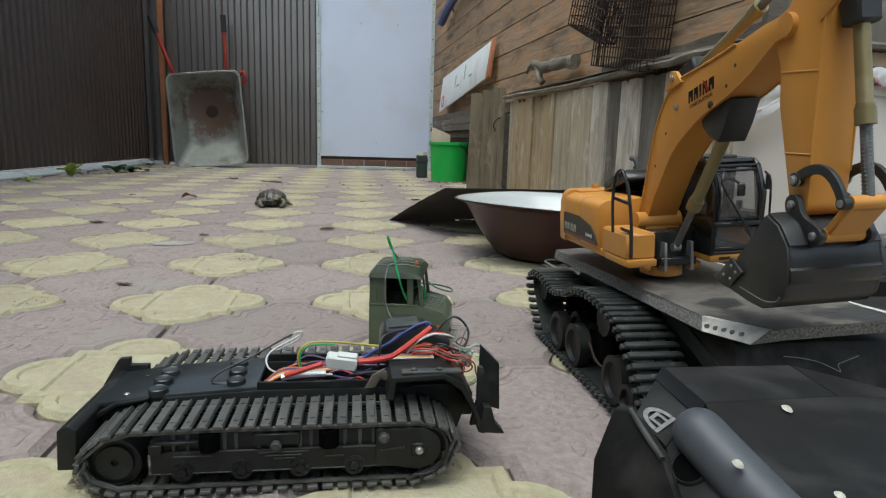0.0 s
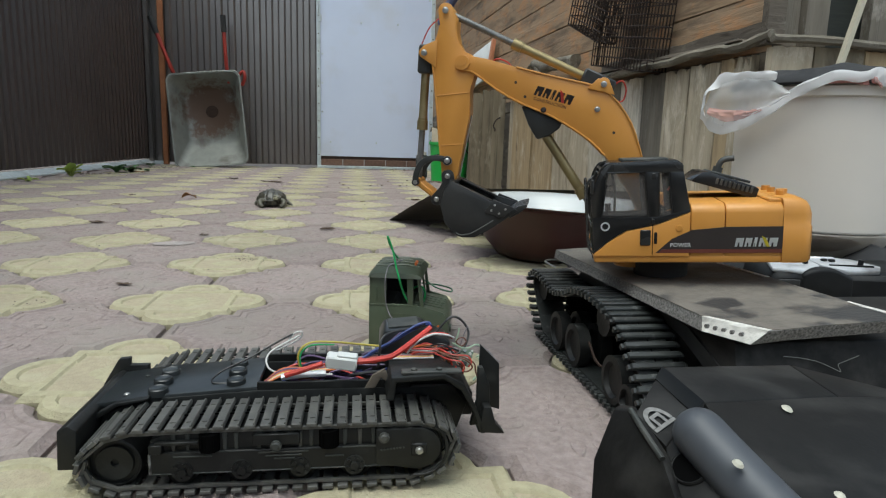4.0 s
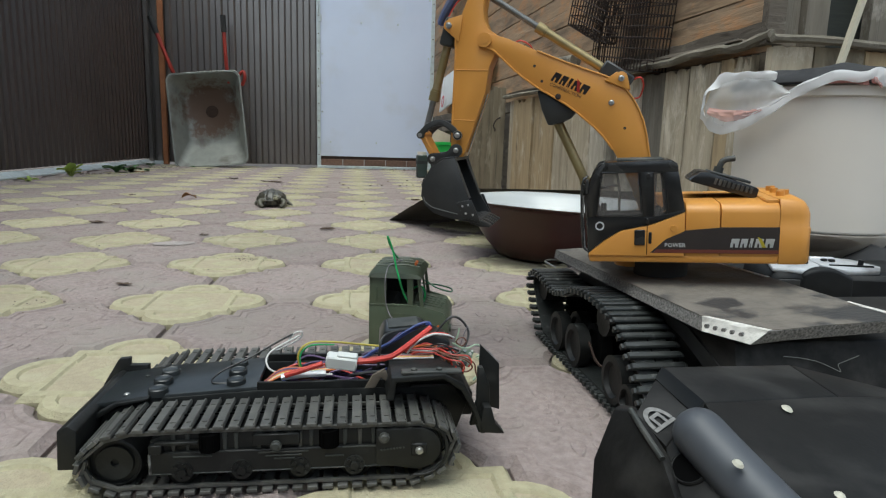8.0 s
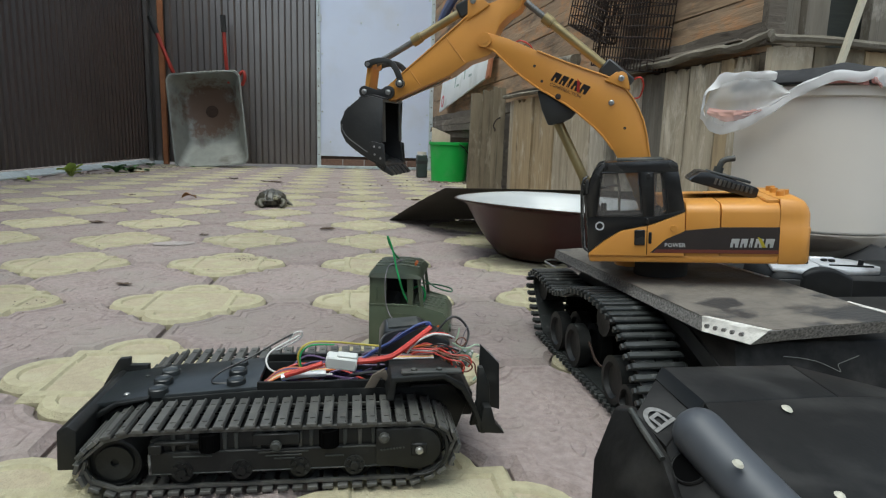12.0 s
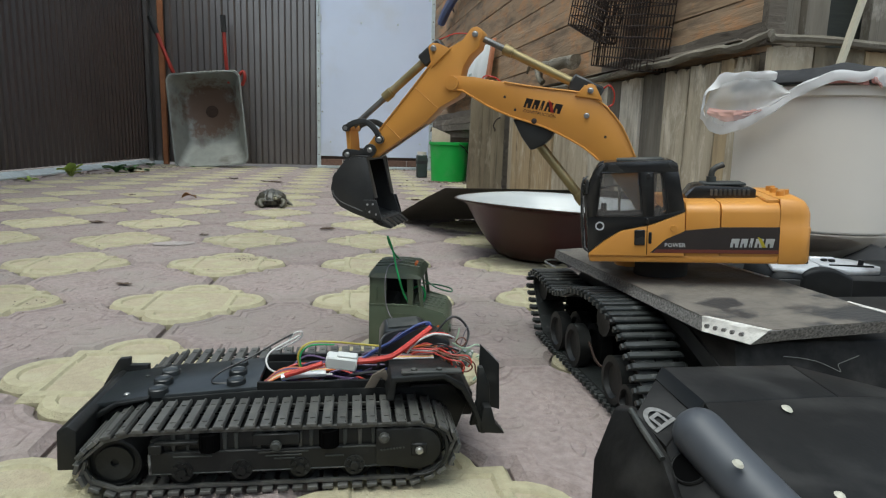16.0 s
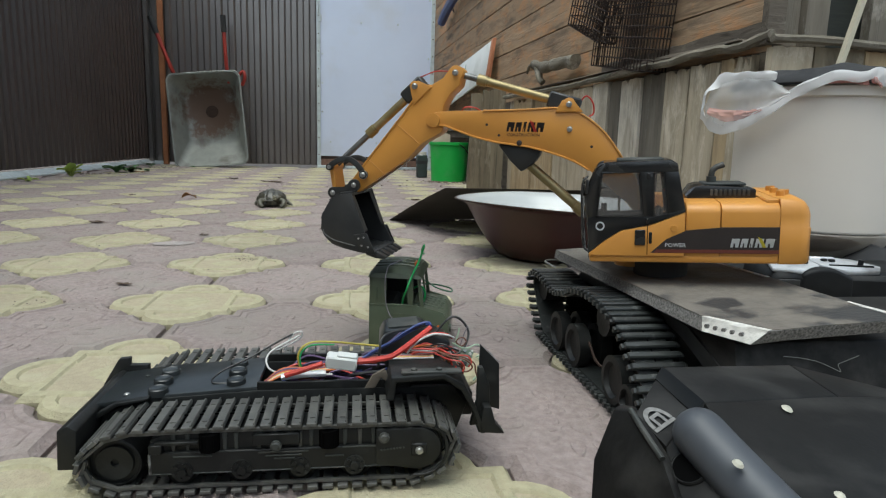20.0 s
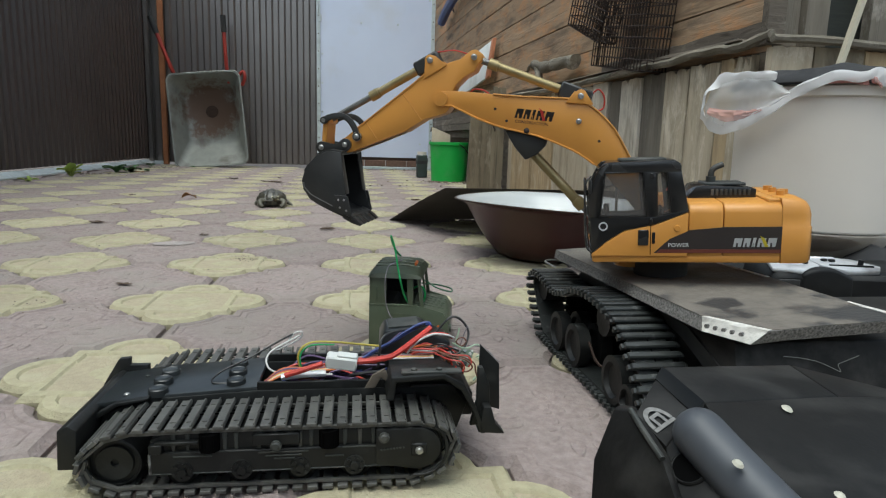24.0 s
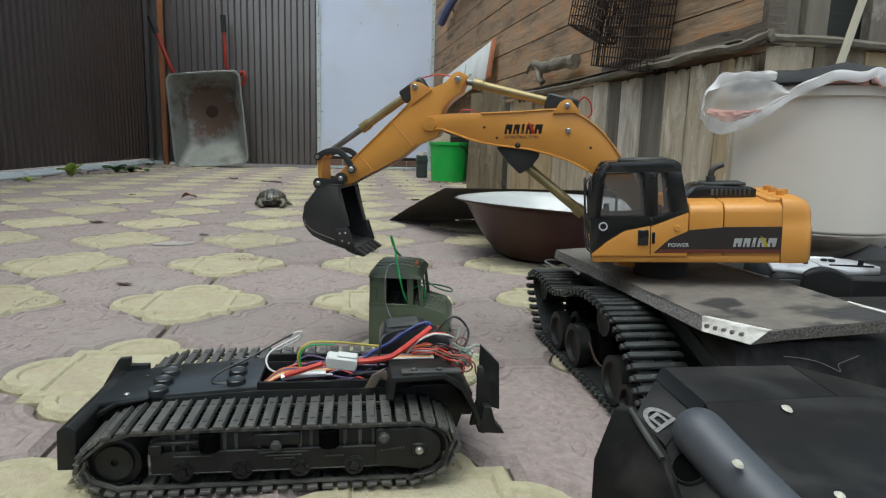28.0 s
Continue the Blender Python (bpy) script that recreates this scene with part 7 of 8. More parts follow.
    W = [  # colour, thickness, line over the hull
        ("red", 0.0034, [(-0.052, 0.054, 0.090), (-0.040, 0.053, 0.0945), (-0.022, 0.052, 0.1015)]),
        ("purple", 0.0013, [(0.01, 0.1, 0.09), (0.03, 0.1, 0.1), (0.045, 0.101, 0.113)]),
        ("black", 0.0016, [(0.07, 0.09, 0.11), (0.090, 0.092, 0.132), (0.104, 0.09, 0.118), (0.098, 0.08, 0.102), (0.086, 0.075, 0.096)]),
        ("yellow", 0.0014, [(-0.042, 0.085, 0.08), (-0.044, 0.085, 0.098), (-0.035, 0.088, 0.108), (-0.015, 0.095, 0.106), (0.02, 0.11, 0.096), (0.04, 0.11, 0.094)]),
        ("green", 0.0011, [(-0.0405, 0.083, 0.08), (-0.0425, 0.083, 0.097), (-0.034, 0.086, 0.106), (-0.014, 0.093, 0.104)]),
        ("white", 0.0012, [(-0.060, 0.115, 0.09), (-0.052, 0.118, 0.106), (-0.044, 0.12, 0.108), (-0.047, 0.12, 0.1), (-0.066, 0.11, 0.092)]),
        ("black", 0.0013, [(-0.050, 0.12, 0.107), (-0.062, 0.11, 0.103), (-0.085, 0.095, 0.092), (-0.107, 0.08, 0.084), (-0.112, 0.068, 0.079), (-0.098, 0.066, 0.078)]),
        ("white", 0.0012, [(-0.046, 0.118, 0.105), (-0.07, 0.1, 0.094), (-0.068, 0.08, 0.086), (-0.05, 0.07, 0.084), (-0.015, 0.07, 0.083)]),
        ("grey", 0.0007, [(0.096, 0.09, 0.098), (0.1, 0.088, 0.115), (0.103, 0.087, 0.124)]),
        ("grey", 0.0006, [(0.1, 0.09, 0.103), (0.118, 0.085, 0.101), (0.128, 0.08, 0.091), (0.132, 0.08, 0.088)]),
        ("black", 0.0022, [(0.0, 0.06, 0.086), (0.02, 0.062, 0.088), (0.04, 0.063, 0.087)]),
    ]
    for col, r, pts in W:
        part("wire", tube([(x, y, 0.0610 + (z - 0.078) * 0.88) for x, y, z in pts], r * 0.68, 7, 6), WIRE[col], h, col + " insulated wire")
    for col, r, pts in (  # leads from the plug up over the black box, and the tangle behind the fender
        ("red", 0.0024, [(0.004, 0.052, 0.0830), (0.0162, 0.052, 0.0836), (0.0325, 0.056, 0.0849), (0.0423, 0.062, 0.0885), (0.0538, 0.070, 0.0941), (0.0642, 0.078, 0.0990), (0.0691, 0.082, 0.1017)]),
        ("blue", 0.0013, [(0.008, 0.083, 0.0720), (0.0194, 0.085, 0.0800), (0.0341, 0.086, 0.0871), (0.0440, 0.088, 0.0940), (0.0590, 0.090, 0.1020), (0.0674, 0.090, 0.1040), (0.0699, 0.085, 0.1024)]),
        ("blue", 0.0011, [(0.010, 0.086, 0.0710), (0.0220, 0.088, 0.0789), (0.0367, 0.089, 0.0866), (0.0492, 0.091, 0.0941), (0.0617, 0.092, 0.0998), (0.0687, 0.088, 0.1030)]),
        ("black", 0.0011, [(0.0235, 0.072, 0.0700), (0.0249, 0.075, 0.0844), (0.0269, 0.080, 0.0928), (0.0339, 0.085, 0.0962), (0.0490, 0.090, 0.0980), (0.0680, 0.090, 0.1019)]),
        ("white", 0.0009, [(0.0480, 0.070, 0.0830), (0.0525, 0.070, 0.0891), (0.0605, 0.070, 0.0955), (0.0701, 0.070, 0.0994), (0.0814, 0.070, 0.0987), (0.0882, 0.072, 0.0955)]),
        ("red", 0.0008, [(0.0470, 0.072, 0.0830), (0.0517, 0.072, 0.0890), (0.0602, 0.072, 0.0959), (0.0709, 0.072, 0.0998), (0.0816, 0.072, 0.0991), (0.0870, 0.073, 0.0945)]),
        ("mint", 0.0008, [(0.0868, 0.072, 0.0909), (0.0980, 0.070, 0.0863), (0.1078, 0.070, 0.0897), (0.1130, 0.070, 0.0861), (0.1122, 0.068, 0.0817), (0.1074, 0.068, 0.0792)]),
        ("mint", 0.0007, [(0.0900, 0.074, 0.0870), (0.0912, 0.075, 0.0934), (0.0925, 0.075, 0.0985), (0.0933, 0.075, 0.1031)]),
        ("mint", 0.0012, [(0.1041, 0.060, 0.0614), (0.1106, 0.062, 0.0670), (0.1123, 0.064, 0.0729), (0.1094, 0.066, 0.0794)]),
        ("brown", 0.0006, [(0.0894, 0.070, 0.0920), (0.0923, 0.070, 0.0955), (0.0962, 0.070, 0.0960), (0.0988, 0.070, 0.0924), (0.0953, 0.072, 0.0877), (0.0904, 0.073, 0.0910)]),
        ("brown", 0.0007, [(0.0724, 0.062, 0.0870), (0.0853, 0.060, 0.0820), (0.0962, 0.058, 0.0805), (0.1025, 0.057, 0.0742), (0.0965, 0.058, 0.0699), (0.0918, 0.060, 0.0768)]),
        ("brown", 0.0007, [(0.0688, 0.064, 0.0874), (0.0831, 0.062, 0.0838), (0.0940, 0.060, 0.0823), (0.1036, 0.058, 0.0778), (0.1058, 0.058, 0.0697), (0.1081, 0.058, 0.0626)]),
        ("red", 0.0007, [(0.0710, 0.062, 0.0850), (0.0834, 0.060, 0.0800), (0.0923, 0.058, 0.0790), (0.0959, 0.058, 0.0730), (0.0912, 0.058, 0.0690), (0.0884, 0.060, 0.0744)]),
        ("red", 0.0007, [(0.0750, 0.064, 0.0883), (0.0855, 0.062, 0.0838), (0.0979, 0.060, 0.0832), (0.1016, 0.058, 0.0789), (0.0993, 0.058, 0.0739)]),
        ("red", 0.0009, [(0.0510, 0.070, 0.0871), (0.0622, 0.070, 0.0864), (0.0732, 0.068, 0.0864)]),
        ("white", 0.0008, [(0.0515, 0.070, 0.0858), (0.0628, 0.070, 0.0850), (0.0735, 0.068, 0.0852)]),
        ("red", 0.0009, [(0.0525, 0.070, 0.0846), (0.0633, 0.070, 0.0834), (0.0737, 0.068, 0.0839)]),
    ):
        part("wire", tube(pts, r, 7, 6), WIRE[col], h, col + " insulated wire")
    for k, col in enumerate(("white", "orange", "yellow", "brown", "red", "black", "grey")):
        o = 0.0016 * k
        part("ribbon_wire", tube([(-0.01, 0.078 + o, 0.071), (0.02, 0.08 + o, 0.0745), (0.05, 0.078 + o, 0.0755), (0.072, 0.076 + o, 0.0765)], 0.0009, 6, 5), WIRE[col], h)
        part("ribbon_wire", tube([(-0.070, 0.059 + o, 0.061), (-0.055, 0.066 + o, 0.067 + 0.0004 * k), (-0.030, 0.072 + o, 0.067), (0.0, 0.078 + o, 0.069)], 0.0010, 6, 5), WIRE[("orange", "white", "yellow", "red", "brown", "blue", "orange")[k]], h)
    for k in range(9):
        col = rnd.choice(("red", "red", "brown", "orange", "red", "black"))
        a = Vector((0.045 + rnd.uniform(0, 0.02), 0.075 + rnd.uniform(0, 0.02), 0.076 + rnd.uniform(0, 0.006)))
        c = Vector((0.078 + rnd.uniform(0, 0.02), 0.072 + rnd.uniform(0, 0.03), 0.071 + rnd.uniform(0, 0.006)))
        m = (a + c) / 2 + Vector((rnd.uniform(-0.006, 0.006), rnd.uniform(-0.01, 0.01), rnd.uniform(0.002, 0.012)))
        part("wire", tube([a, m, c, c + Vector((rnd.uniform(-0.004, 0.006), 0, -0.012))], 0.0009, 6, 5), WIRE[col], h)
    for k in range(14):
        col = rnd.choice(("red", "purple", "brown", "blue", "grey", "purple"))
        y = rnd.uniform(0.064, 0.112)
        x0 = rnd.uniform(-0.068, -0.03)
        part("wire", tube([(x0, y, 0.052), (x0 + 0.02, y + rnd.uniform(-0.01, 0.01), 0.063 + rnd.uniform(0, 0.006)), (x0 + 0.05, y + rnd.uniform(-0.012, 0.012), 0.060), (x0 + 0.07, y, 0.062)], 0.001, 6, 5), WIRE[col], h)


def truck_cab():
    """Army-green toy lorry cab set down on the paving, its nose towards the camera and right."""
    c = thing("toy_truck_cab", "army-green toy lorry cab standing loose on the paving", "toy truck cab", pose(0.083, 0.815, 0, 0, 0, -12) @ Matrix.Diagonal((1, 1, 1.05, 1)))
    G = M["army_green"]
    # x to the right, y away; side faces the camera, nose to the right
    for y in (-0.045, 0.045):
        y0, y1 = y - 0.0015, y + 0.0015
        part("side_wall", prism([(-0.050, 0.0), (-0.050, 0.052), (0.006, 0.052), (0.022, 0.050), (0.045, 0.044), (0.052, 0.034), (0.052, 0.0)], y0, y1, 0.0006), G, c)
        part("window_post", prism([(-0.050, 0.052), (-0.0475, 0.086), (-0.028, 0.086), (-0.028, 0.052)], y0, y1, 0.0004), G, c)
        part("window_post", prism([(0.000, 0.052), (-0.002, 0.086), (0.006, 0.086), (0.007, 0.052)], y0, y1, 0.0004), G, c)
        part("window_post", prism([(0.016, 0.050), (0.011, 0.086), (0.014, 0.086), (0.021, 0.050)], y0, y1, 0.0004), G, c)
        part("belt_line", box(-0.0505, 0.012, y - 0.0022, y + 0.0022, 0.0505, 0.0525, 0.0004), G, c)
        part("door_line", box(-0.029, -0.0275, y - 0.002, y + 0.002, 0.012, 0.05), G, c)
        part("door_line", box(-0.028, 0.01, y - 0.002, y + 0.002, 0.040, 0.0412), G, c)
        part("door_handle", box(-0.0405, -0.0385, y - 0.003, y + 0.003, 0.058, 0.073, 0.0005), G, c)
    roof = [(-0.0545, 0.0850), (-0.0530, 0.0905), (-0.045, 0.0965), (-0.01, 0.0985), (0.014, 0.0965), (0.0225, 0.0890), (0.0235, 0.0850)]
    b = bmesh.new()
    rows = []
    for yy, k in ((-0.0505, 0.0), (-0.048, 0.45), (-0.036, 0.86), (0, 1.0), (0.036, 0.95), (0.0475, 0.6), (0.0505, 0.0)):
        rows.append([b.verts.new((x, yy, 0.0855 + (z - 0.0855) * k)) for x, z in ((-0.0515 + (q + 0.0545) * 0.89, z) for q, z in roof)])
    for p, q in zip(rows, rows[1:]):
        for i in range(len(p) - 1):
            b.faces.new((p[i], p[i + 1], q[i + 1], q[i]))
    bmesh.ops.solidify(b, geom=b.faces[:], thickness=0.0016)
    part("roof", b, G, c)
    for yy in (-0.025, -0.0085, 0.0085, 0.025):
        part("roof_rib", tube([(-0.045, yy, 0.0965 - abs(yy) * 0.04), (-0.01, yy, 0.0987 - abs(yy) * 0.03), (0.013, yy, 0.0967 - abs(yy) * 0.04)], 0.0008, 6, 3), G, c)
    for k in range(3):
        part("marker_lamp", rod((0.006, -0.016 + 0.006 * k, 0.095), (0.007, -0.016 + 0.006 * k, 0.0998), 0.0017, 8), M["amber"], c, "amber roof lamp")
    part("back_wall", box(-0.050, -0.0475, -0.044, 0.044, 0.0, 0.087, 0.0005), G, c)
    part("bonnet", prism([(0.014, 0.049), (0.046, 0.0435), (0.053, 0.034), (0.053, 0.004), (0.050, 0.004), (0.050, 0.033), (0.044, 0.0405), (0.014, 0.046)], -0.043, 0.043, 0.0008), G, c)
    for yy in (-0.024, -0.012, 0, 0.012, 0.024):
        part("bonnet_rib", tube([(0.016, yy, 0.0492), (0.045, yy, 0.0440)], 0.0007, 6, 1), G, c)
    for yy in (-0.02, 0.02):
        part("windscreen_post", tube([(0.0195, yy * 2.15, 0.05), (0.013, yy * 2.15, 0.087)], 0.0016, 6, 1), G, c)
    part("windscreen_post", tube([(0.0195, 0, 0.05), (0.013, 0, 0.087)], 0.0014, 6, 1), G, c)
    part("dashboard", box(0.006, 0.016, -0.036, 0.036, 0.046, 0.054, 0.001), G, c)
    part("seat", box(-0.044, -0.020, -0.040, 0.040, 0.0, 0.050, 0.003), M["rubber"], c)
    part("seat_back", box(-0.046, -0.038, -0.040, 0.040, 0.048, 0.078, 0.003), M["rubber"], c)
    part("inner_lining", box(-0.040, 0.008, 0.040, 0.043, 0.048, 0.085, 0.001), M["rubber"], c)
    for x, y, z in ((0.014, -0.0475, 0.030), (0.040, -0.0475, 0.026)):
        part("side_lamp", rod((x, y + 0.002, z), (x, y - 0.002, z), 0.0026, 10), M["amber"], c, "amber side lamp")
    part("bumper_lamp", rod((0.052, -0.026, 0.02), (0.0555, -0.026, 0.02), 0.005, 14), G, c)
    part("wheel_arch", lathe([(0.02, 0.0), (0.023, 0.0), (0.023, 0.004), (0.02, 0.004), (0.02, 0)], 20, a0=0, a1=180, m=Matrix.Translation((0.03, -0.0465, 0.0)) @ Matrix.Rotation(radians(90), 4, "X")), G, c)
    whisker = part("wire", tube([(0.012, -0.001, -0.008), (0.0062, -0.006, 0.004), (0.0015, -0.013, 0.0220), (-0.0040, -0.002, 0.034), (-0.0110, 0.010, 0.054), (-0.0175, 0.011, 0.0700), (-0.0165, 0.018, 0.0610), (-0.0130, 0.036, 0.0460), (-0.0090, 0.056, 0.0350)], 0.0013, 7, 6), WIRE["green"], c, "green wire out of the window", at=pose(-0.012, -0.040, 0.063))
    part("wire", tube([(0.0060, -0.030, 0.0700), (0.0100, -0.030, 0.0722), (0.0160, -0.030, 0.0723), (0.0205, -0.030, 0.0635), (0.0183, -0.030, 0.0526)], 0.0013, 7, 6), WIRE["green"], c, "green wire loop")
    part("wire", tube([(0.0110, 0.020, 0.0660), (0.0164, 0.018, 0.0655), (0.0341, 0.0, 0.0690), (0.0527, -0.018, 0.0690), (0.0535, -0.028, 0.0670), (0.0356, -0.020, 0.0691), (0.0187, 0.0, 0.0732), (0.0130, 0.004, 0.0750)], 0.0010, 7, 6), WIRE["moss"], c, "dark green wire loop")
    part("wire", tube([(-0.0140, 0.0, 0.0995), (-0.0187, -0.020, 0.0995), (-0.0269, -0.034, 0.0972), (-0.0282, -0.0530, 0.0858), (-0.0281, -0.052, 0.0630), (-0.0243, -0.054, 0.0461), (-0.0129, -0.070, 0.0369), (0.0024, -0.090, 0.0347)], 0.0007, 6, 6), WIRE["grey"], c, "thin grey wire over the roof")
    return whisker


def slab(pts, d, bevel=0.0):
    """A flat plate with the corners pts, thickened by the vector d."""
    b = bmesh.new()
    p = [b.verts.new(q) for q in pts]
    q = [b.verts.new(Vector(v) + Vector(d)) for v in pts]
    b.faces.new(p)
    b.faces.new(list(reversed(q)))
    for i in range(len(pts)):
        b.faces.new((p[i], p[(i + 1) % len(p)], q[(i + 1) % len(p)], q[i]))
    bmesh.ops.recalc_face_normals(b, faces=b.faces)
    return soft_edges(b, bevel, 2)


def near_housing():
    """Black plastic toy hull close to the lens: cheek plate, badge panel, deck, bonnet, a round moulding, a socket and
    pale dots.
    """
    n = thing("black_toy_hull", "large dusty satin-black plastic toy hull with pale dots", "toy hull")
    B = M["near_black"]
    a, c, e0, e1 = Vector((0.1225, 0.2438, 0.1471)), Vector((0.1235, 0.2145, 0.1389)), Vector((0.1198, 0.2539, 0.1437)), Vector((0.1077, 0.2451, 0.1237))
    f, g, h, i = Vector((0.1240, 0.2414, 0.1462)), Vector((0.1494, 0.2673, 0.1581)), Vector((0.1612, 0.2482, 0.1472)), Vector((0.1303, 0.2239, 0.1393))
    j, l = Vector((0.2517, 0.3103, 0.1406)), Vector((0.2488, 0.2694, 0.1387))
    hr, br, bb = Vector((0.3074, 0.2750, 0.1334)), Vector((0.2270, 0.1797, 0.1149)), Vector((0.1512, 0.1740, 0.1247))
    part("core", slab([(0.140, 0.232, 0.0), (0.165, 0.262, 0.0), (0.30, 0.272, 0.0), (0.23, 0.16, 0.0), (0.14, 0.16, 0.0)], (0, 0, 0.112), 0.003), B, n)
    part("rear_body", slab([(0.165, 0.262, 0.0), (0.255, 0.312, 0.0), (0.34, 0.31, 0.0), (0.30, 0.272, 0.0)], (0, 0, 0.122), 0.003), B, n)
    part("cheek_plate", slab([a, c, (0.1235, 0.2002, 0.127), (0.1235, 0.200, 0.0), (0.1047, 0.2366, 0.0), (0.1047, 0.2366, 0.1079), e1, e0], (0.005, 0.004, 0), 0.0012), B, n)
    part("edge_trim", tube([a + Vector((0, -0.001, 0.0005)), (a + c) / 2 + Vector((-0.0003, 0, 0.0006)), c + Vector((0, 0, 0.0005))], 0.0013, 8, 3), M["dusty_black"], n, "worn greyish edge")
    part("panel_band", slab([g + (f - g) * 0.02 + Vector((0, 0, 0.0005)), g + (h - g) * 0.98 + Vector((0, 0, 0.0005)), h + (i - h) * 0.30 + Vector((0, 0, 0.0005)), g + (f - g) * 0.30 + Vector((0, 0, 0.0005))], (0.0008, 0.0012, -0.002), 0.0003), M["band_black"], n, "glossy blue-black band")
    badge_panel = part("badge_panel", slab([f, g, h, i], (0.004, 0.006, -0.012), 0.0012), B, n)
    part("top_deck", slab([g, j, l, h], (0, 0, -0.01), 0.0015), B, n)
    part("side_slope", slab([j, (0.345, 0.300, 0.118), hr, l], (0, 0, -0.01), 0.0015), B, n)
    part("bonnet", slab([h, l, hr, br, bb], (0.0, 0.003, -0.010), 0.001), B, n)
    part("front_face", slab([(0.1301, 0.2244, 0.1391), (0.1407, 0.2281, 0.1494), (0.1462, 0.1853, 0.1339), (0.1194, 0.1949, 0.1168)], (0.006, 0.0035, -0.0075), 0.0008), B, n)
    mould = tube([(0.1405, 0.2175, 0.1478), (0.1462, 0.2000, 0.1398), (0.1530, 0.1761, 0.1308)], 0.0106, 32, 8)
    cap = bmesh.new()
    bmesh.ops.create_uvsphere(cap, u_segments=24, v_segments=14, radius=0.0106)
    part("round_moulding", merge(mould, cap, Matrix.Translation((0.1405, 0.2175, 0.1478))), M["moulding"], n, "thick round black moulding, highlight tint in its colour")
    u, v = (i - f).normalized(), (g - f).normalized()
    w = u.cross(v).normalized()
    w = w if w.z > 0 else -w
    at = Matrix(((*[u.x, v.x, w.x], 0), (*[u.y, v.y, w.y], 0), (*[u.z, v.z, w.z], 0), (0, 0, 0, 1)))
    at = Matrix.Translation(f + u * 0.0135 + v * 0.0085 + w * 0.0004) @ at
    def plate(pts, bm=None):
        return prism([(x, y) for x, y in pts], -0.0004, 0.0, 0, bm, Matrix(((1, 0, 0, 0), (0, 0, 1, 0), (0, -1, 0, 0), (0, 0, 0, 1))))
    arch = [(0.0095 * math.cos(radians(a)), 0.0130 * math.sin(radians(a))) for a in range(0, 181, 15)]
    inner = [(x * 0.72, y * 0.76) for x, y in arch]
    mark = plate(arch + inner[::-1])
    mark = box(-0.0095, 0.0095, -0.0028, -0.0004, 0, 0.0004, 0, mark)
    for x0, x1, y0, y1 in ((-0.0044, -0.0022, -0.0004, 0.0075), (0.0022, 0.0044, -0.0004, 0.0075), (-0.0022, 0.0022, 0.0053, 0.0075)):
        mark = box(x0, x1, y0, y1, 0, 0.0004, 0, mark)
    turn = pose(0, 0, 0, 0, 0, 85) @ Matrix.Scale(0.7, 4)
    part("badge", mark, M["badge_grey"], badge_panel, "dull grey plain badge", at=at @ turn)
    face = Vector((-0.59, -0.34, 0.732))
    at = Matrix.Translation(Vector((0.1339, 0.2121, 0.1365)) + face * 0.0002) @ face.to_track_quat("Z", "Y").to_matrix().to_4x4()
    hole = part("socket", lathe([(0.0052, 0.0), (0.0062, 0.0006), (0.0068, 0.0010), (0.0074, 0.0006), (0.0076, 0)], 28, m=at), M["near_black"], n, "dark round socket")
    # disc just proud of the face; its black stands for the hole's shade
    part("socket_floor", merge(None, rod((0, 0, -0.001), (0, 0, 0.0007), 0.0064, 24), at), M["shade_black"], hole, "black disc painted as the socket's shaded hole")
    up = Vector((0.144, -0.305, 0.941)).to_track_quat("Z", "Y").to_matrix().to_4x4()
    for q, d in (((0.2055, 0.2511, 0.1414), 0.0027), ((0.1934, 0.2016, 0.1272), 0.0024)):
        part("stud", lathe([(0, 0.0012), (d * 0.6, 0.001), (d, 0)], 14, m=Matrix.Translation(q) @ up), M["spot"], n, "small pale dot")
    part("stud", lathe([(0, 0.0012), (0.0014, 0.001), (0.0022, 0)], 14, m=Matrix.Translation((0.1397, 0.1913, 0.1492)) @ up), M["spot"], n, "small pale dot")


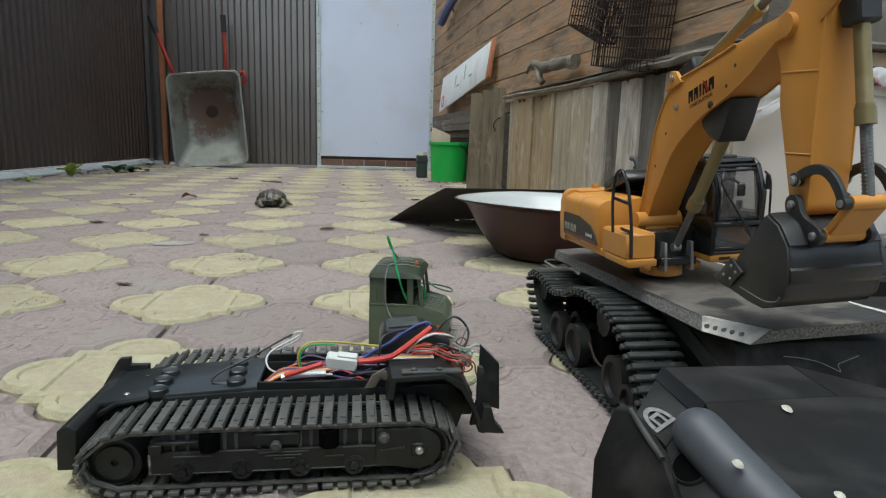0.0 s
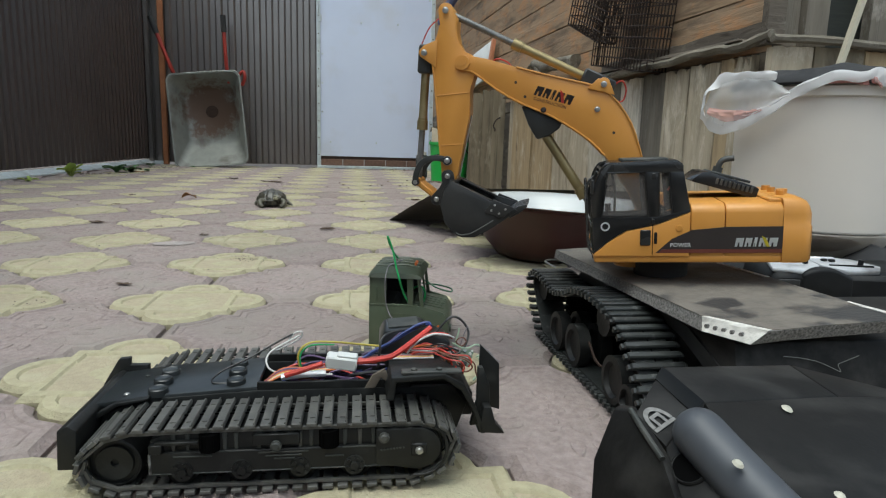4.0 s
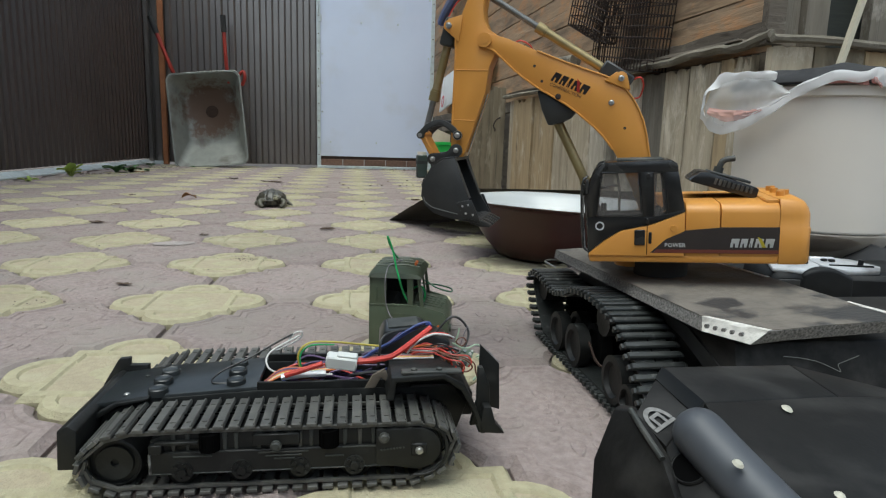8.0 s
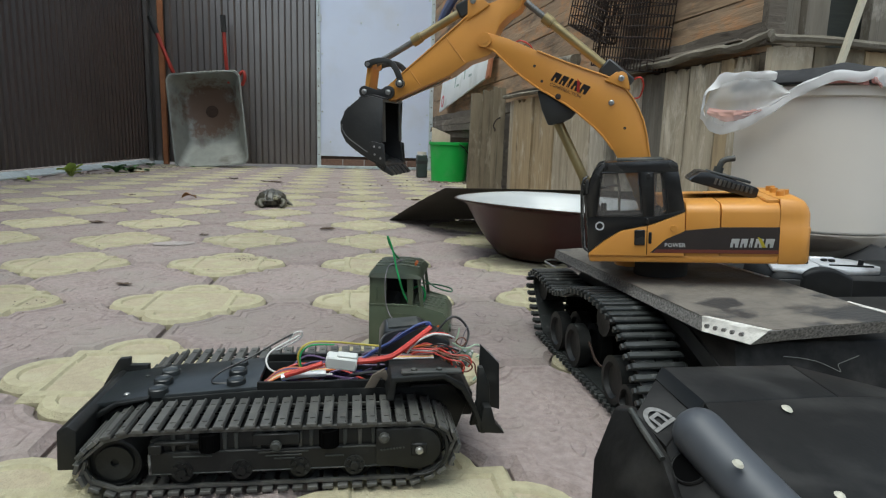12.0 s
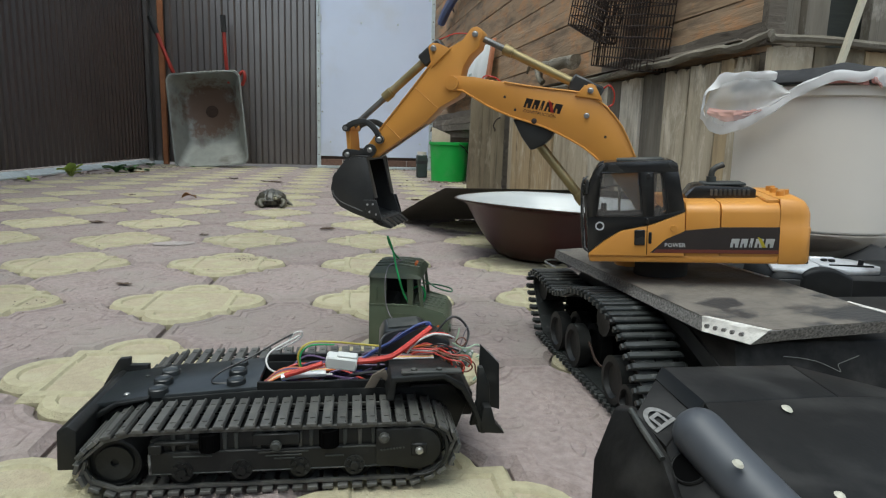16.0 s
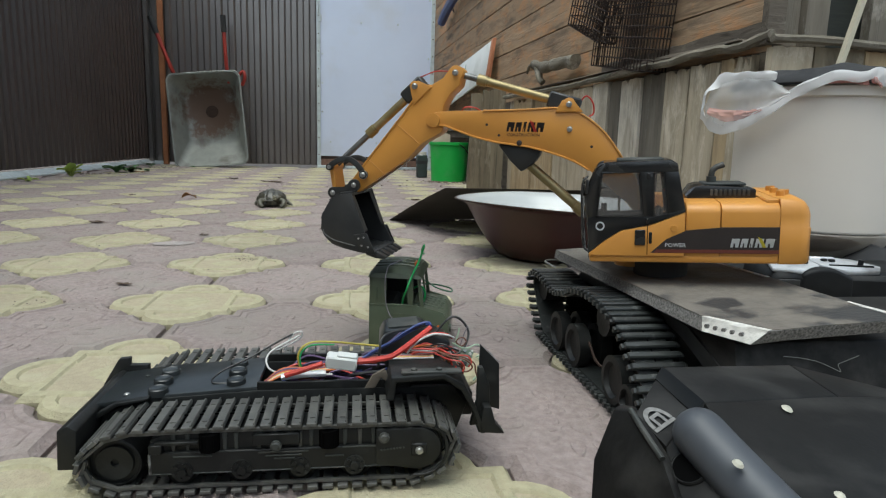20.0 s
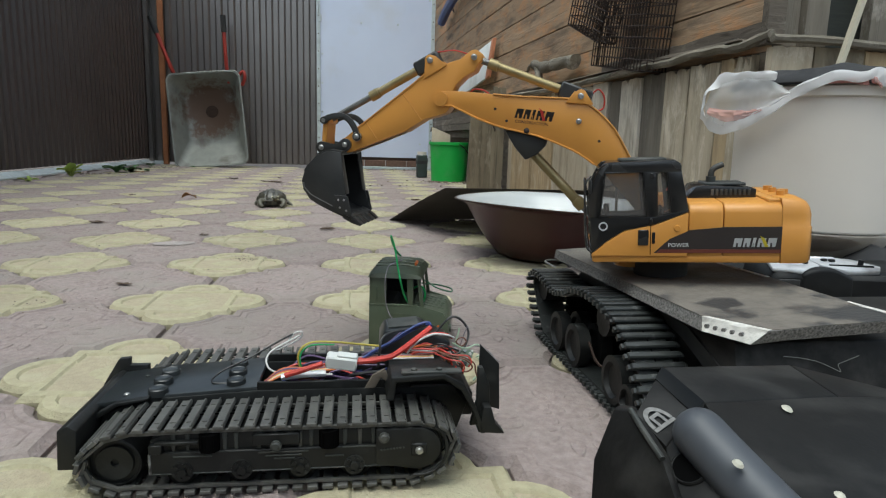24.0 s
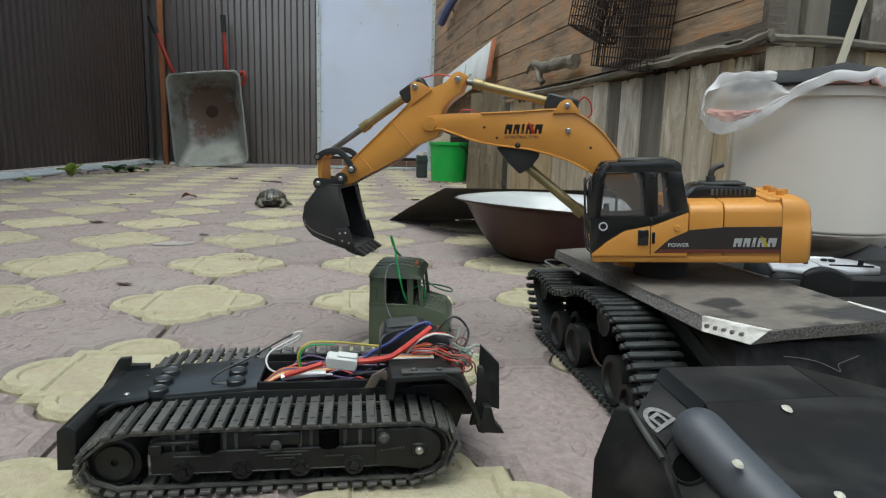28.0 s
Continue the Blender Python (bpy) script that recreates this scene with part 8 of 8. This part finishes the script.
def litter():
    rnd = random.Random(17)
    for x, y, s, wide, mat in ((-0.729, 1.935, 0.020, 1.4, "dead_leaf"), (-0.384, 1.709, 0.012, 1.3, "dead_leaf"), (-0.915, 2.808, 0.018, 0.9, "dead_leaf"), (-1.092, 5.114, 0.028, 1.0, "dead_leaf"), (-0.722, 4.021, 0.030, 1.5, "dead_leaf"),
                               (-0.066, 1.838, 0.019, 1.6, "dead_leaf"), (0.292, 2.794, 0.024, 1.2, "dead_leaf"), (-0.391, 1.132, 0.009, 2.4, "dead_leaf"), (-0.46, 3.792, 0.03, 3.0, "dead_leaf"), (0.052, 2.682, 0.014, 1.0, "dead_leaf"),
                               (-1.435, 4.522, 0.035, 1.8, "curled_leaf"), (-0.853, 2.443, 0.010, 2.0, "dead_leaf"), (-0.538, 1.86, 0.008, 2.0, "dead_leaf"), (-0.46, 4.212, 0.016, 1.0, "dead_leaf"), (0.62, 3.4, 0.02, 1.2, "dead_leaf")):
        b = bmesh.new()
        bmesh.ops.create_icosphere(b, subdivisions=3, radius=s * 0.72)
        for v in b.verts:
            k = noise.noise(v.co * (2.2 / s) + Vector((x, y, 0)) * 9)
            v.co *= 1 + 0.6 * k
            v.co = Vector((v.co.x * wide, v.co.y * 0.8, max(0.0, v.co.z * 0.22 + 0.18 * s * k)))
        tagged(part("leaf_litter", b, M[mat], at=pose(x, y, 0.001, 0, 0, rnd.uniform(-25, 25))), "small brown scrap of dead leaf on the paving", "leaf", "scraps on the paving")
    # a curled orange-brown leaf that stands up from the paving
    b, rows = bmesh.new(), []
    for i in range(9):
        t = i / 8
        w = 0.02 * math.sin(math.pi * min(0.97, t * 0.9 + 0.08))
        rows.append([b.verts.new((-0.042 + 0.085 * t, q * w, 0.004 + 0.02 * math.sin(math.pi * t) + 0.022 * abs(q) * (0.6 + 0.4 * math.sin(7 * t)))) for q in (-1, -0.5, 0, 0.5, 1)])
    for p, q in zip(rows, rows[1:]):
        for i in range(4):
            b.faces.new((p[i], p[i + 1], q[i + 1], q[i]))
    bmesh.ops.solidify(b, geom=b.faces[:], thickness=0.0012)
    tagged(part("curled_leaf", b, M["curled_leaf"], at=pose(-0.655, 2.678, 0.001, 0, 0, 8) @ Matrix.Scale(0.66, 4)), "curled orange-brown dead leaf lying on the paving", "leaf")
    # a pale smear of dried mortar
    b = bmesh.new()
    ring = [(0.046 * math.cos(a) * (1 + 0.5 * noise.noise(Vector((math.cos(a) * 2, math.sin(a) * 2, 3)))), 0.030 * math.sin(a) * (1 + 0.7 * noise.noise(Vector((math.cos(a) * 3, math.sin(a) * 3, 8))))) for a in [2 * math.pi * k / 28 for k in range(28)]]
    lo = [b.verts.new((x, y, 0)) for x, y in ring]
    hi = [b.verts.new((x * 0.7, y * 0.7, 0.0006)) for x, y in ring]
    for k in range(28):
        b.faces.new((lo[k], lo[(k + 1) % 28], hi[(k + 1) % 28], hi[k]))
    b.faces.new(hi)
    tagged(part("mortar_smear", b, M["mortar"], at=pose(-0.427, 1.572, 0.0004, 0, 0, 5)), "pale smear of dried mortar on the paving", "stain")


def dirt():
    """Sand and crumbs swept against the foot of the walls, in one heap of bits."""
    rnd = random.Random(31)
    b = bmesh.new()
    spots = [(0.60, 4.10, 0.14, 60), (0.78, 4.02, 0.07, 40), (0.45, 5.70, 0.25, 50), (-0.1, 5.72, 0.2, 30), (0.85, 3.3, 0.10, 40), (-1.5, 5.2, 0.2, 30), (-1.62, 4.2, 0.1, 30), (0.3, 3.6, 0.5, 25), (-0.6, 2.6, 0.8, 25), (-0.5, 1.3, 0.6, 25), (-0.212, 1.367, 0.07, 70), (-0.23, 1.385, 0.04, 40), (-0.44, 1.0, 0.09, 40), (0.75, 4.2, 0.12, 80)]
    for cx, cy, spread, n in spots:
        for k in range(n):
            x, y = rnd.gauss(cx, spread * 0.5), rnd.gauss(cy, spread * 0.35)
            s = rnd.uniform(0.002, 0.006) * (1.5 if cy > 3 else 0.6 if cy > 1.5 else 0.32)
            q = bmesh.new()
            bmesh.ops.create_icosphere(q, subdivisions=1, radius=s)
            for v in q.verts:
                v.co *= rnd.uniform(0.7, 1.2)
                v.co.z *= 0.5
            b = merge(b, q, Matrix.Translation((x, y, s * 0.3)))
    tagged(part("dirt_crumbs", b, M["dirt"]), "brown sandy crumbs scattered over the paving", "dirt", kind="stuff")


def weeds():
    rnd = random.Random(6)
    for x, y, n, s in ((-1.60, 3.91, 9, 0.085), (-1.54, 4.45, 13, 0.085), (-1.47, 4.50, 12, 0.075), (-1.40, 4.62, 8, 0.04), (-1.63, 3.46, 6, 0.04), (-1.25, 5.3, 6, 0.035), (-1.58, 5.3, 6, 0.04)):
        w = thing("weed", "small green weed growing at the paving's edge", "weed", pose(x, y, 0), "weeds along the fence")
        for k in range(n):
            a, lean = rnd.uniform(0, 360), rnd.uniform(30, 68) if y < 3.95 and s > 0.08 else rnd.uniform(60, 88)
            L, wd = s * rnd.uniform(0.6, 1.15), s * rnd.uniform(0.22, 0.34)
            b = bmesh.new()
            rows = []
            for i in range(6):
                t = i / 5
                hw = wd * math.sin(math.pi * min(1, t * 0.92 + 0.06)) ** 0.8
                rows.append([b.verts.new((q * hw, L * t, 0.35 * L * t * (1 - t) * 2 + abs(q) * 0.12 * L)) for q in (-1, 0, 1)])
            for p, q in zip(rows, rows[1:]):
                for i in range(2):
                    b.faces.new((p[i], p[i + 1], q[i + 1], q[i]))
            bmesh.ops.solidify(b, geom=b.faces[:], thickness=0.0006)
            part("leaf", b, M["leaf" if y < 4 else "leaf_dark"], w, at=pose(rnd.uniform(-0.012, 0.012), rnd.uniform(-0.012, 0.012), 0.002, 0, 0, a) @ pose(0, 0, 0, 90 - lean, 0, 0))


def turtle():
    """A small turtle that sits on the paving and faces the camera: domed shell of scutes, legs folded under its rim."""
    c = thing("turtle", "dark olive turtle with pale neck stripes resting on the paving", "turtle", pose(-0.300, 2.475, 0, 0, 0, 7))
    b = bmesh.new()
    bmesh.ops.create_icosphere(b, subdivisions=5, radius=1)
    bmesh.ops.delete(b, geom=[v for v in b.verts if v.co.z < -0.16], context="VERTS")
    seams = [Vector((x, y)) for x, y in ((0, -0.62), (0, -0.2), (0, 0.24), (0, 0.66), (0.52, -0.45), (-0.52, -0.45), (0.58, 0.02), (-0.58, 0.02), (0.5, 0.5), (-0.5, 0.5))]
    for v in b.verts:
        q = v.co.copy()
        near = sorted((Vector((q.x, q.y)) - k).length for k in seams)
        groove = max(0.0, 1 - (near[1] - near[0]) / 0.07)
        f = 1 - 0.07 * groove + 0.05 * noise.noise(q * 4) + 0.05 * max(0, 1 - abs(q.x) * 9)
        v.co = Vector((q.x * 0.057 * f, q.y * 0.072 * f, 0.020 + q.z * 0.044 * f))
    part("shell", b, M["shell"], c)
    rim, n = [], 40
    for i in range(n + 1):
        a = 2 * math.pi * i / n
        rim.append((0.058 * math.cos(a), 0.073 * math.sin(a), 0.0165 + 0.009 * max(0, -math.sin(a)) ** 3 + (0.0008 if i % 2 else 0)))
    part("shell_rim", tube(rim, 0.0042, 8, 2, flat=0.7), M["shell"], c)
    under = [Vector((0.046 * math.cos(2 * math.pi * i / 24), 0.060 * math.sin(2 * math.pi * i / 24))) for i in range(24)]
    part("plastron", rings_to_mesh([([q * 0.9 for q in under], 0.004), (under, 0.008), (under, 0.016), ([q * 0.9 for q in under], 0.0175)]), M["turtle_skin"], c)
    for sx in (-1, 1):
        leg = part("front_leg", tube([(sx * 0.026, -0.048, 0.022), (sx * 0.043, -0.064, 0.021), (sx * 0.040, -0.078, 0.010), (sx * 0.030, -0.084, 0.004)], [0.013, 0.0115, 0.009, 0.006], 10, 4), M["turtle_skin"], c)
        for k in range(4):
            part("claw", rod((sx * 0.030 + 0.003 * (k - 1.5), -0.084, 0.003), (sx * 0.029 + 0.004 * (k - 1.5), -0.0905, 0.001), 0.0011, 6, r2=0.0003), M["shell"], leg)
        part("leg_stripe", tube([(sx * 0.0355, -0.066, 0.0275), (sx * 0.042, -0.075, 0.017), (sx * 0.034, -0.0865, 0.007)], 0.0015, 6, 3), M["turtle_stripe"], leg, "pale stripe")
    part("hind_leg", tube([(0.038, 0.018, 0.014), (0.058, 0.004, 0.013), (0.070, -0.008, 0.007), (0.077, -0.012, 0.0025)], [0.010, 0.009, 0.006, 0.003], 10, 4), M["turtle_skin"], c)
    part("hind_leg", tube([(-0.036, 0.030, 0.014), (-0.056, 0.020, 0.011), (-0.060, 0.006, 0.005)], [0.010, 0.008, 0.005], 10, 4), M["turtle_skin"], c)
    part("tail", tube([(0, 0.066, 0.012), (0.006, 0.080, 0.007), (0.016, 0.088, 0.003)], [0.006, 0.004, 0.0015], 8, 3), M["turtle_skin"], c)
    part("neck", tube([(0.010, -0.045, 0.030), (0.013, -0.060, 0.034), (0.014, -0.068, 0.036)], [0.014, 0.013, 0.011], 12, 3), M["turtle_skin"], c)
    b = bmesh.new()
    bmesh.ops.create_icosphere(b, subdivisions=3, radius=1)
    for v in b.verts:
        w = 1 - 0.3 * max(0, -v.co.y)
        v.co = Vector((v.co.x * 0.0130 * w, v.co.y * 0.0185 - 0.012, v.co.z * 0.0120 * w + 0.001))
    head = part("head", b, M["turtle_skin"], c, at=pose(0.014, -0.066, 0.036))
    for sx in (-1, 1):
        part("eye", rod((sx * 0.0066, -0.0225, 0.0042), (sx * 0.0086, -0.0235, 0.0050), 0.0020, 8), M["near_black"], head)
        for z0, dz in ((0.0075, -0.002), (0.001, -0.001), (-0.0055, 0.001)):
            part("head_stripe", tube([(sx * 0.0112, -0.004, z0), (sx * 0.0116, -0.013, z0 + dz * 0.5), (sx * 0.0076, -0.024, z0 + dz)], 0.0016, 6, 3), M["turtle_stripe"], head, "pale stripe")
    return head


def cages():
    """Two dark wire cages hung one before the other on the house wall."""
    def cage(at, w, d, h, nx, nz, ny, label):
        c = thing("wire_cage", label, "wire cage", HOUSE @ at, "wire cages on the wall")
        r = 0.0021
        def panel(name, lines):
            b = bmesh.new()
            for a, e in lines:
                b = rod(a, e, r, 5, b)
            part(name, b, M["wire_steel"], c)
        for nm, y in (("front_mesh", 0), ("back_mesh", d)):
            panel(nm, [((w * i / nx, y, 0), (w * i / nx, y, h)) for i in range(nx + 1)] + [((0, y, h * j / nz), (w, y, h * j / nz)) for j in range(nz + 1)])
        for nm, x in (("side_mesh", 0), ("side_mesh", w)):
            panel(nm, [((x, d * i / ny, 0), (x, d * i / ny, h)) for i in range(ny + 1)] + [((x, 0, h * j / nz), (x, d, h * j / nz)) for j in range(nz + 1)])
        for nm, z in (("base_mesh", 0), ("top_mesh", h)):
            panel(nm, [((w * i / nx, 0, z), (w * i / nx, d, z)) for i in range(nx + 1)] + [((0, d * j / ny, z), (w, d * j / ny, z)) for j in range(ny + 1)])
    cage(pose(3.665, -0.105, 0.545, 0, 9, 0), 0.36, 0.085, 0.42, 18, 13, 4, "dark rusty wire cage standing on the ledge by the wall")
    cage(pose(3.60, -0.175, 0.690, 0, 22, 3), 0.26, 0.06, 0.36, 12, 11, 2, "dark rusty wire cage hooked on another cage")


def wall_clutter():
    s = thing("painted_sign", "white painted panel with faded marks leaning on the wall", "sign", HOUSE @ pose(0.52, -0.07, 0.49, -6, -1, 0))
    part("panel", prism([(0, 0.02), (1.50, 0.14), (1.53, 0.36), (0, 0.30)], -0.006, 0.006, 0.001), M["sign"], s)
    part("edge", prism([(1.50, 0.13), (1.56, 0.14), (1.57, 0.365), (1.53, 0.36)], -0.012, 0.008, 0.001), M["amber_wood"], s, "orange-brown wooden edge")
    for x, z, w, h in ((0.55, 0.17, 0.02, 0.09), (0.62, 0.17, 0.07, 0.015), (0.85, 0.2, 0.02, 0.1), (1.0, 0.2, 0.08, 0.015)):
        part("faded_bar", box(x, x + w, -0.0085, -0.0062, z, z + h), M["sign_mark"], s, "faded dark mark")
    part("red_mark", lathe([(0.03, 0), (0.05, 0), (0.05, 0.002), (0.03, 0.002), (0.03, 0)], 20, m=Matrix.Translation((0.12, -0.0062, 0.10)) @ Matrix.Rotation(radians(90), 4, "X")), M["sign_red"], s, "faded red ring")
    rnd = random.Random(2)
    for k, (z, y, x1) in enumerate(((0.40, -0.06, 2.1), (0.35, -0.09, 2.0), (0.445, -0.05, 2.15), (0.30, -0.07, 2.0))):
        tagged(part("stacked_timber", rough_board(0.15 + 0.06 * k, x1, y, y + 0.05, z, z + 0.042, rnd, 8, 0.003), M["plank_dark"], at=HOUSE), "dark old timber stacked along the wall", "timber", "stacked timber")
    part_b = prism([(-0.075, 0.0), (0.07, 0.0), (0.068, 0.318), (-0.07, 0.372)], -0.006, 0.006, 0.001)
    tagged(part("chipboard_offcut", part_b, M["ply"], at=pose(0.67, 4.62, 0.0, -6, 0, 4)), "pale plywood offcut standing behind the bucket", "board")
    j = thing("dark_canister", "small dark plastic canister beside the bucket", "canister", pose(0.52, 4.60, 0))
    part("body", box(-0.038, 0.038, -0.04, 0.04, 0, 0.165, 0.006), M["canister"], j)
    part("cap", rod((0, 0, 0.16), (0, 0, 0.188), 0.033, 20), M["pail"], j)
    part("band", box(-0.0395, 0.0395, -0.0415, 0.0415, 0.1, 0.125, 0.001), M["rubber"], j)
    pole = tube([(0.90, 1.235, 0.0), (1.053, 1.26, 0.464), (1.097, 1.275, 0.592), (1.16, 1.29, 0.78)], 0.0082, 4, 1)
    tagged(part("pale_batten", pole, M["batten"]), "pale square wooden batten leaning by the wall", "batten")
    # the thick blue length stands for a rag, the thin grey one for a cable
    for pts, col, r in (([(0.45, -0.06, 1.25), (0.7, -0.06, 1.31), (1.0, -0.055, 1.35), (1.35, -0.045, 1.37), (1.7, -0.04, 1.42)], "blue", 0.036), ([(0.62, -0.03, 1.5), (0.75, -0.035, 1.34), (0.79, -0.03, 1.27)], "grey", 0.006)):
        tagged(part("cable", tube(pts, r, 8, 5), WIRE[col], at=HOUSE), col + " length hanging on the timber wall", "cable")


M["transmitter_black"] = surf("satin_black_housing", (0.012, 0.0125, 0.013), (0.016, 0.0165, 0.017), 60, 0.5, 0.05, 200, wear=(0.018, 0.0185, 0.019), wscale=20, spec=0.15)
# base lifted and tinted blue to carry the moulding's broad highlight
M["moulding"] = surf("sheen_tinted_black_plastic", (0.06, 0.066, 0.076), (0.05, 0.055, 0.064), 60, 0.5, 0.03, 200, wear=(0.066, 0.071, 0.08), wscale=30)
M["band_black"] = surf("blue_black_gloss", (0.004, 0.0048, 0.0055), (0.006, 0.007, 0.008), 60, 0.6, spec=0.15)
M["badge_grey"] = surf("dull_grey_foil", (0.2, 0.195, 0.186), (0.13, 0.127, 0.12), 300, 0.6)
# sheenless black that paints shade in holes, gaps and hollows
M["shade_black"] = surf("hole_shade_black", (0.003, 0.003, 0.003), (0.004, 0.004, 0.004), 30, 1.0, spec=0.0)
M["deck_black"] = surf("glossy_black_plastic", (0.014, 0.017, 0.018), (0.02, 0.023, 0.024), 40, 0.3, 0.06, 120, wear=(0.05, 0.055, 0.055), wscale=14, wlow=0.5, whigh=0.8, wrough=0.5)
M["dirt"] = surf("sandy_crumbs", (0.2, 0.16, 0.12), (0.09, 0.07, 0.055), 60, 0.95, 0.3, 200, island=True, vary=0.4)
M["curled_leaf"] = surf("orange_brown_leaf", (0.3, 0.17, 0.08), (0.2, 0.11, 0.055), 60, 0.8, 0.3, 200)
M["mortar"] = surf("pale_mortar", (0.33, 0.295, 0.275), (0.27, 0.238, 0.22), 60, 0.9, 0.4, 200)
# greenish near black: shade of the recess put into the colour
M["recess"] = surf("recess_shade_boards", (0.022, 0.026, 0.022), (0.035, 0.038, 0.03), 9, 0.8, 0.4, 40, stretch=(1, 1, 14))
M["amber_wood"] = surf("orange_raw_timber", (0.5, 0.2, 0.1), (0.42, 0.17, 0.08), 20, 0.7)
M["sign_mark"] = surf("faded_green_paint", (0.33, 0.42, 0.36), None, 30, 0.6)
M["sign_red"] = surf("faded_red_paint", (0.65, 0.16, 0.18), None, 30, 0.6)
M["ply"] = surf("pale_plywood", (0.5, 0.43, 0.31), (0.43, 0.36, 0.26), 20, 0.75, 0.2, 60)
M["batten"] = surf("pale_planed_timber", (0.52, 0.48, 0.36), (0.44, 0.4, 0.3), 20, 0.7, 0.2, 60, stretch=(20, 20, 1))
M["canister"] = surf("dark_green_grey_plastic", (0.035, 0.048, 0.045), None, 20, 0.45)

enclosure()
EXCAVATOR, PIECES = excavator()
carrier()
toy_hull()
WHISKER = truck_cab()
near_housing()
basin()
tar_panel()
white_pail()
shell_cloth()
low_stand()
transmitter()
wheelbarrow()
green_bucket()
wall_clutter()
cages()
TURTLE_HEAD = turtle()
litter()
dirt()
weeds()
paving()
motions()
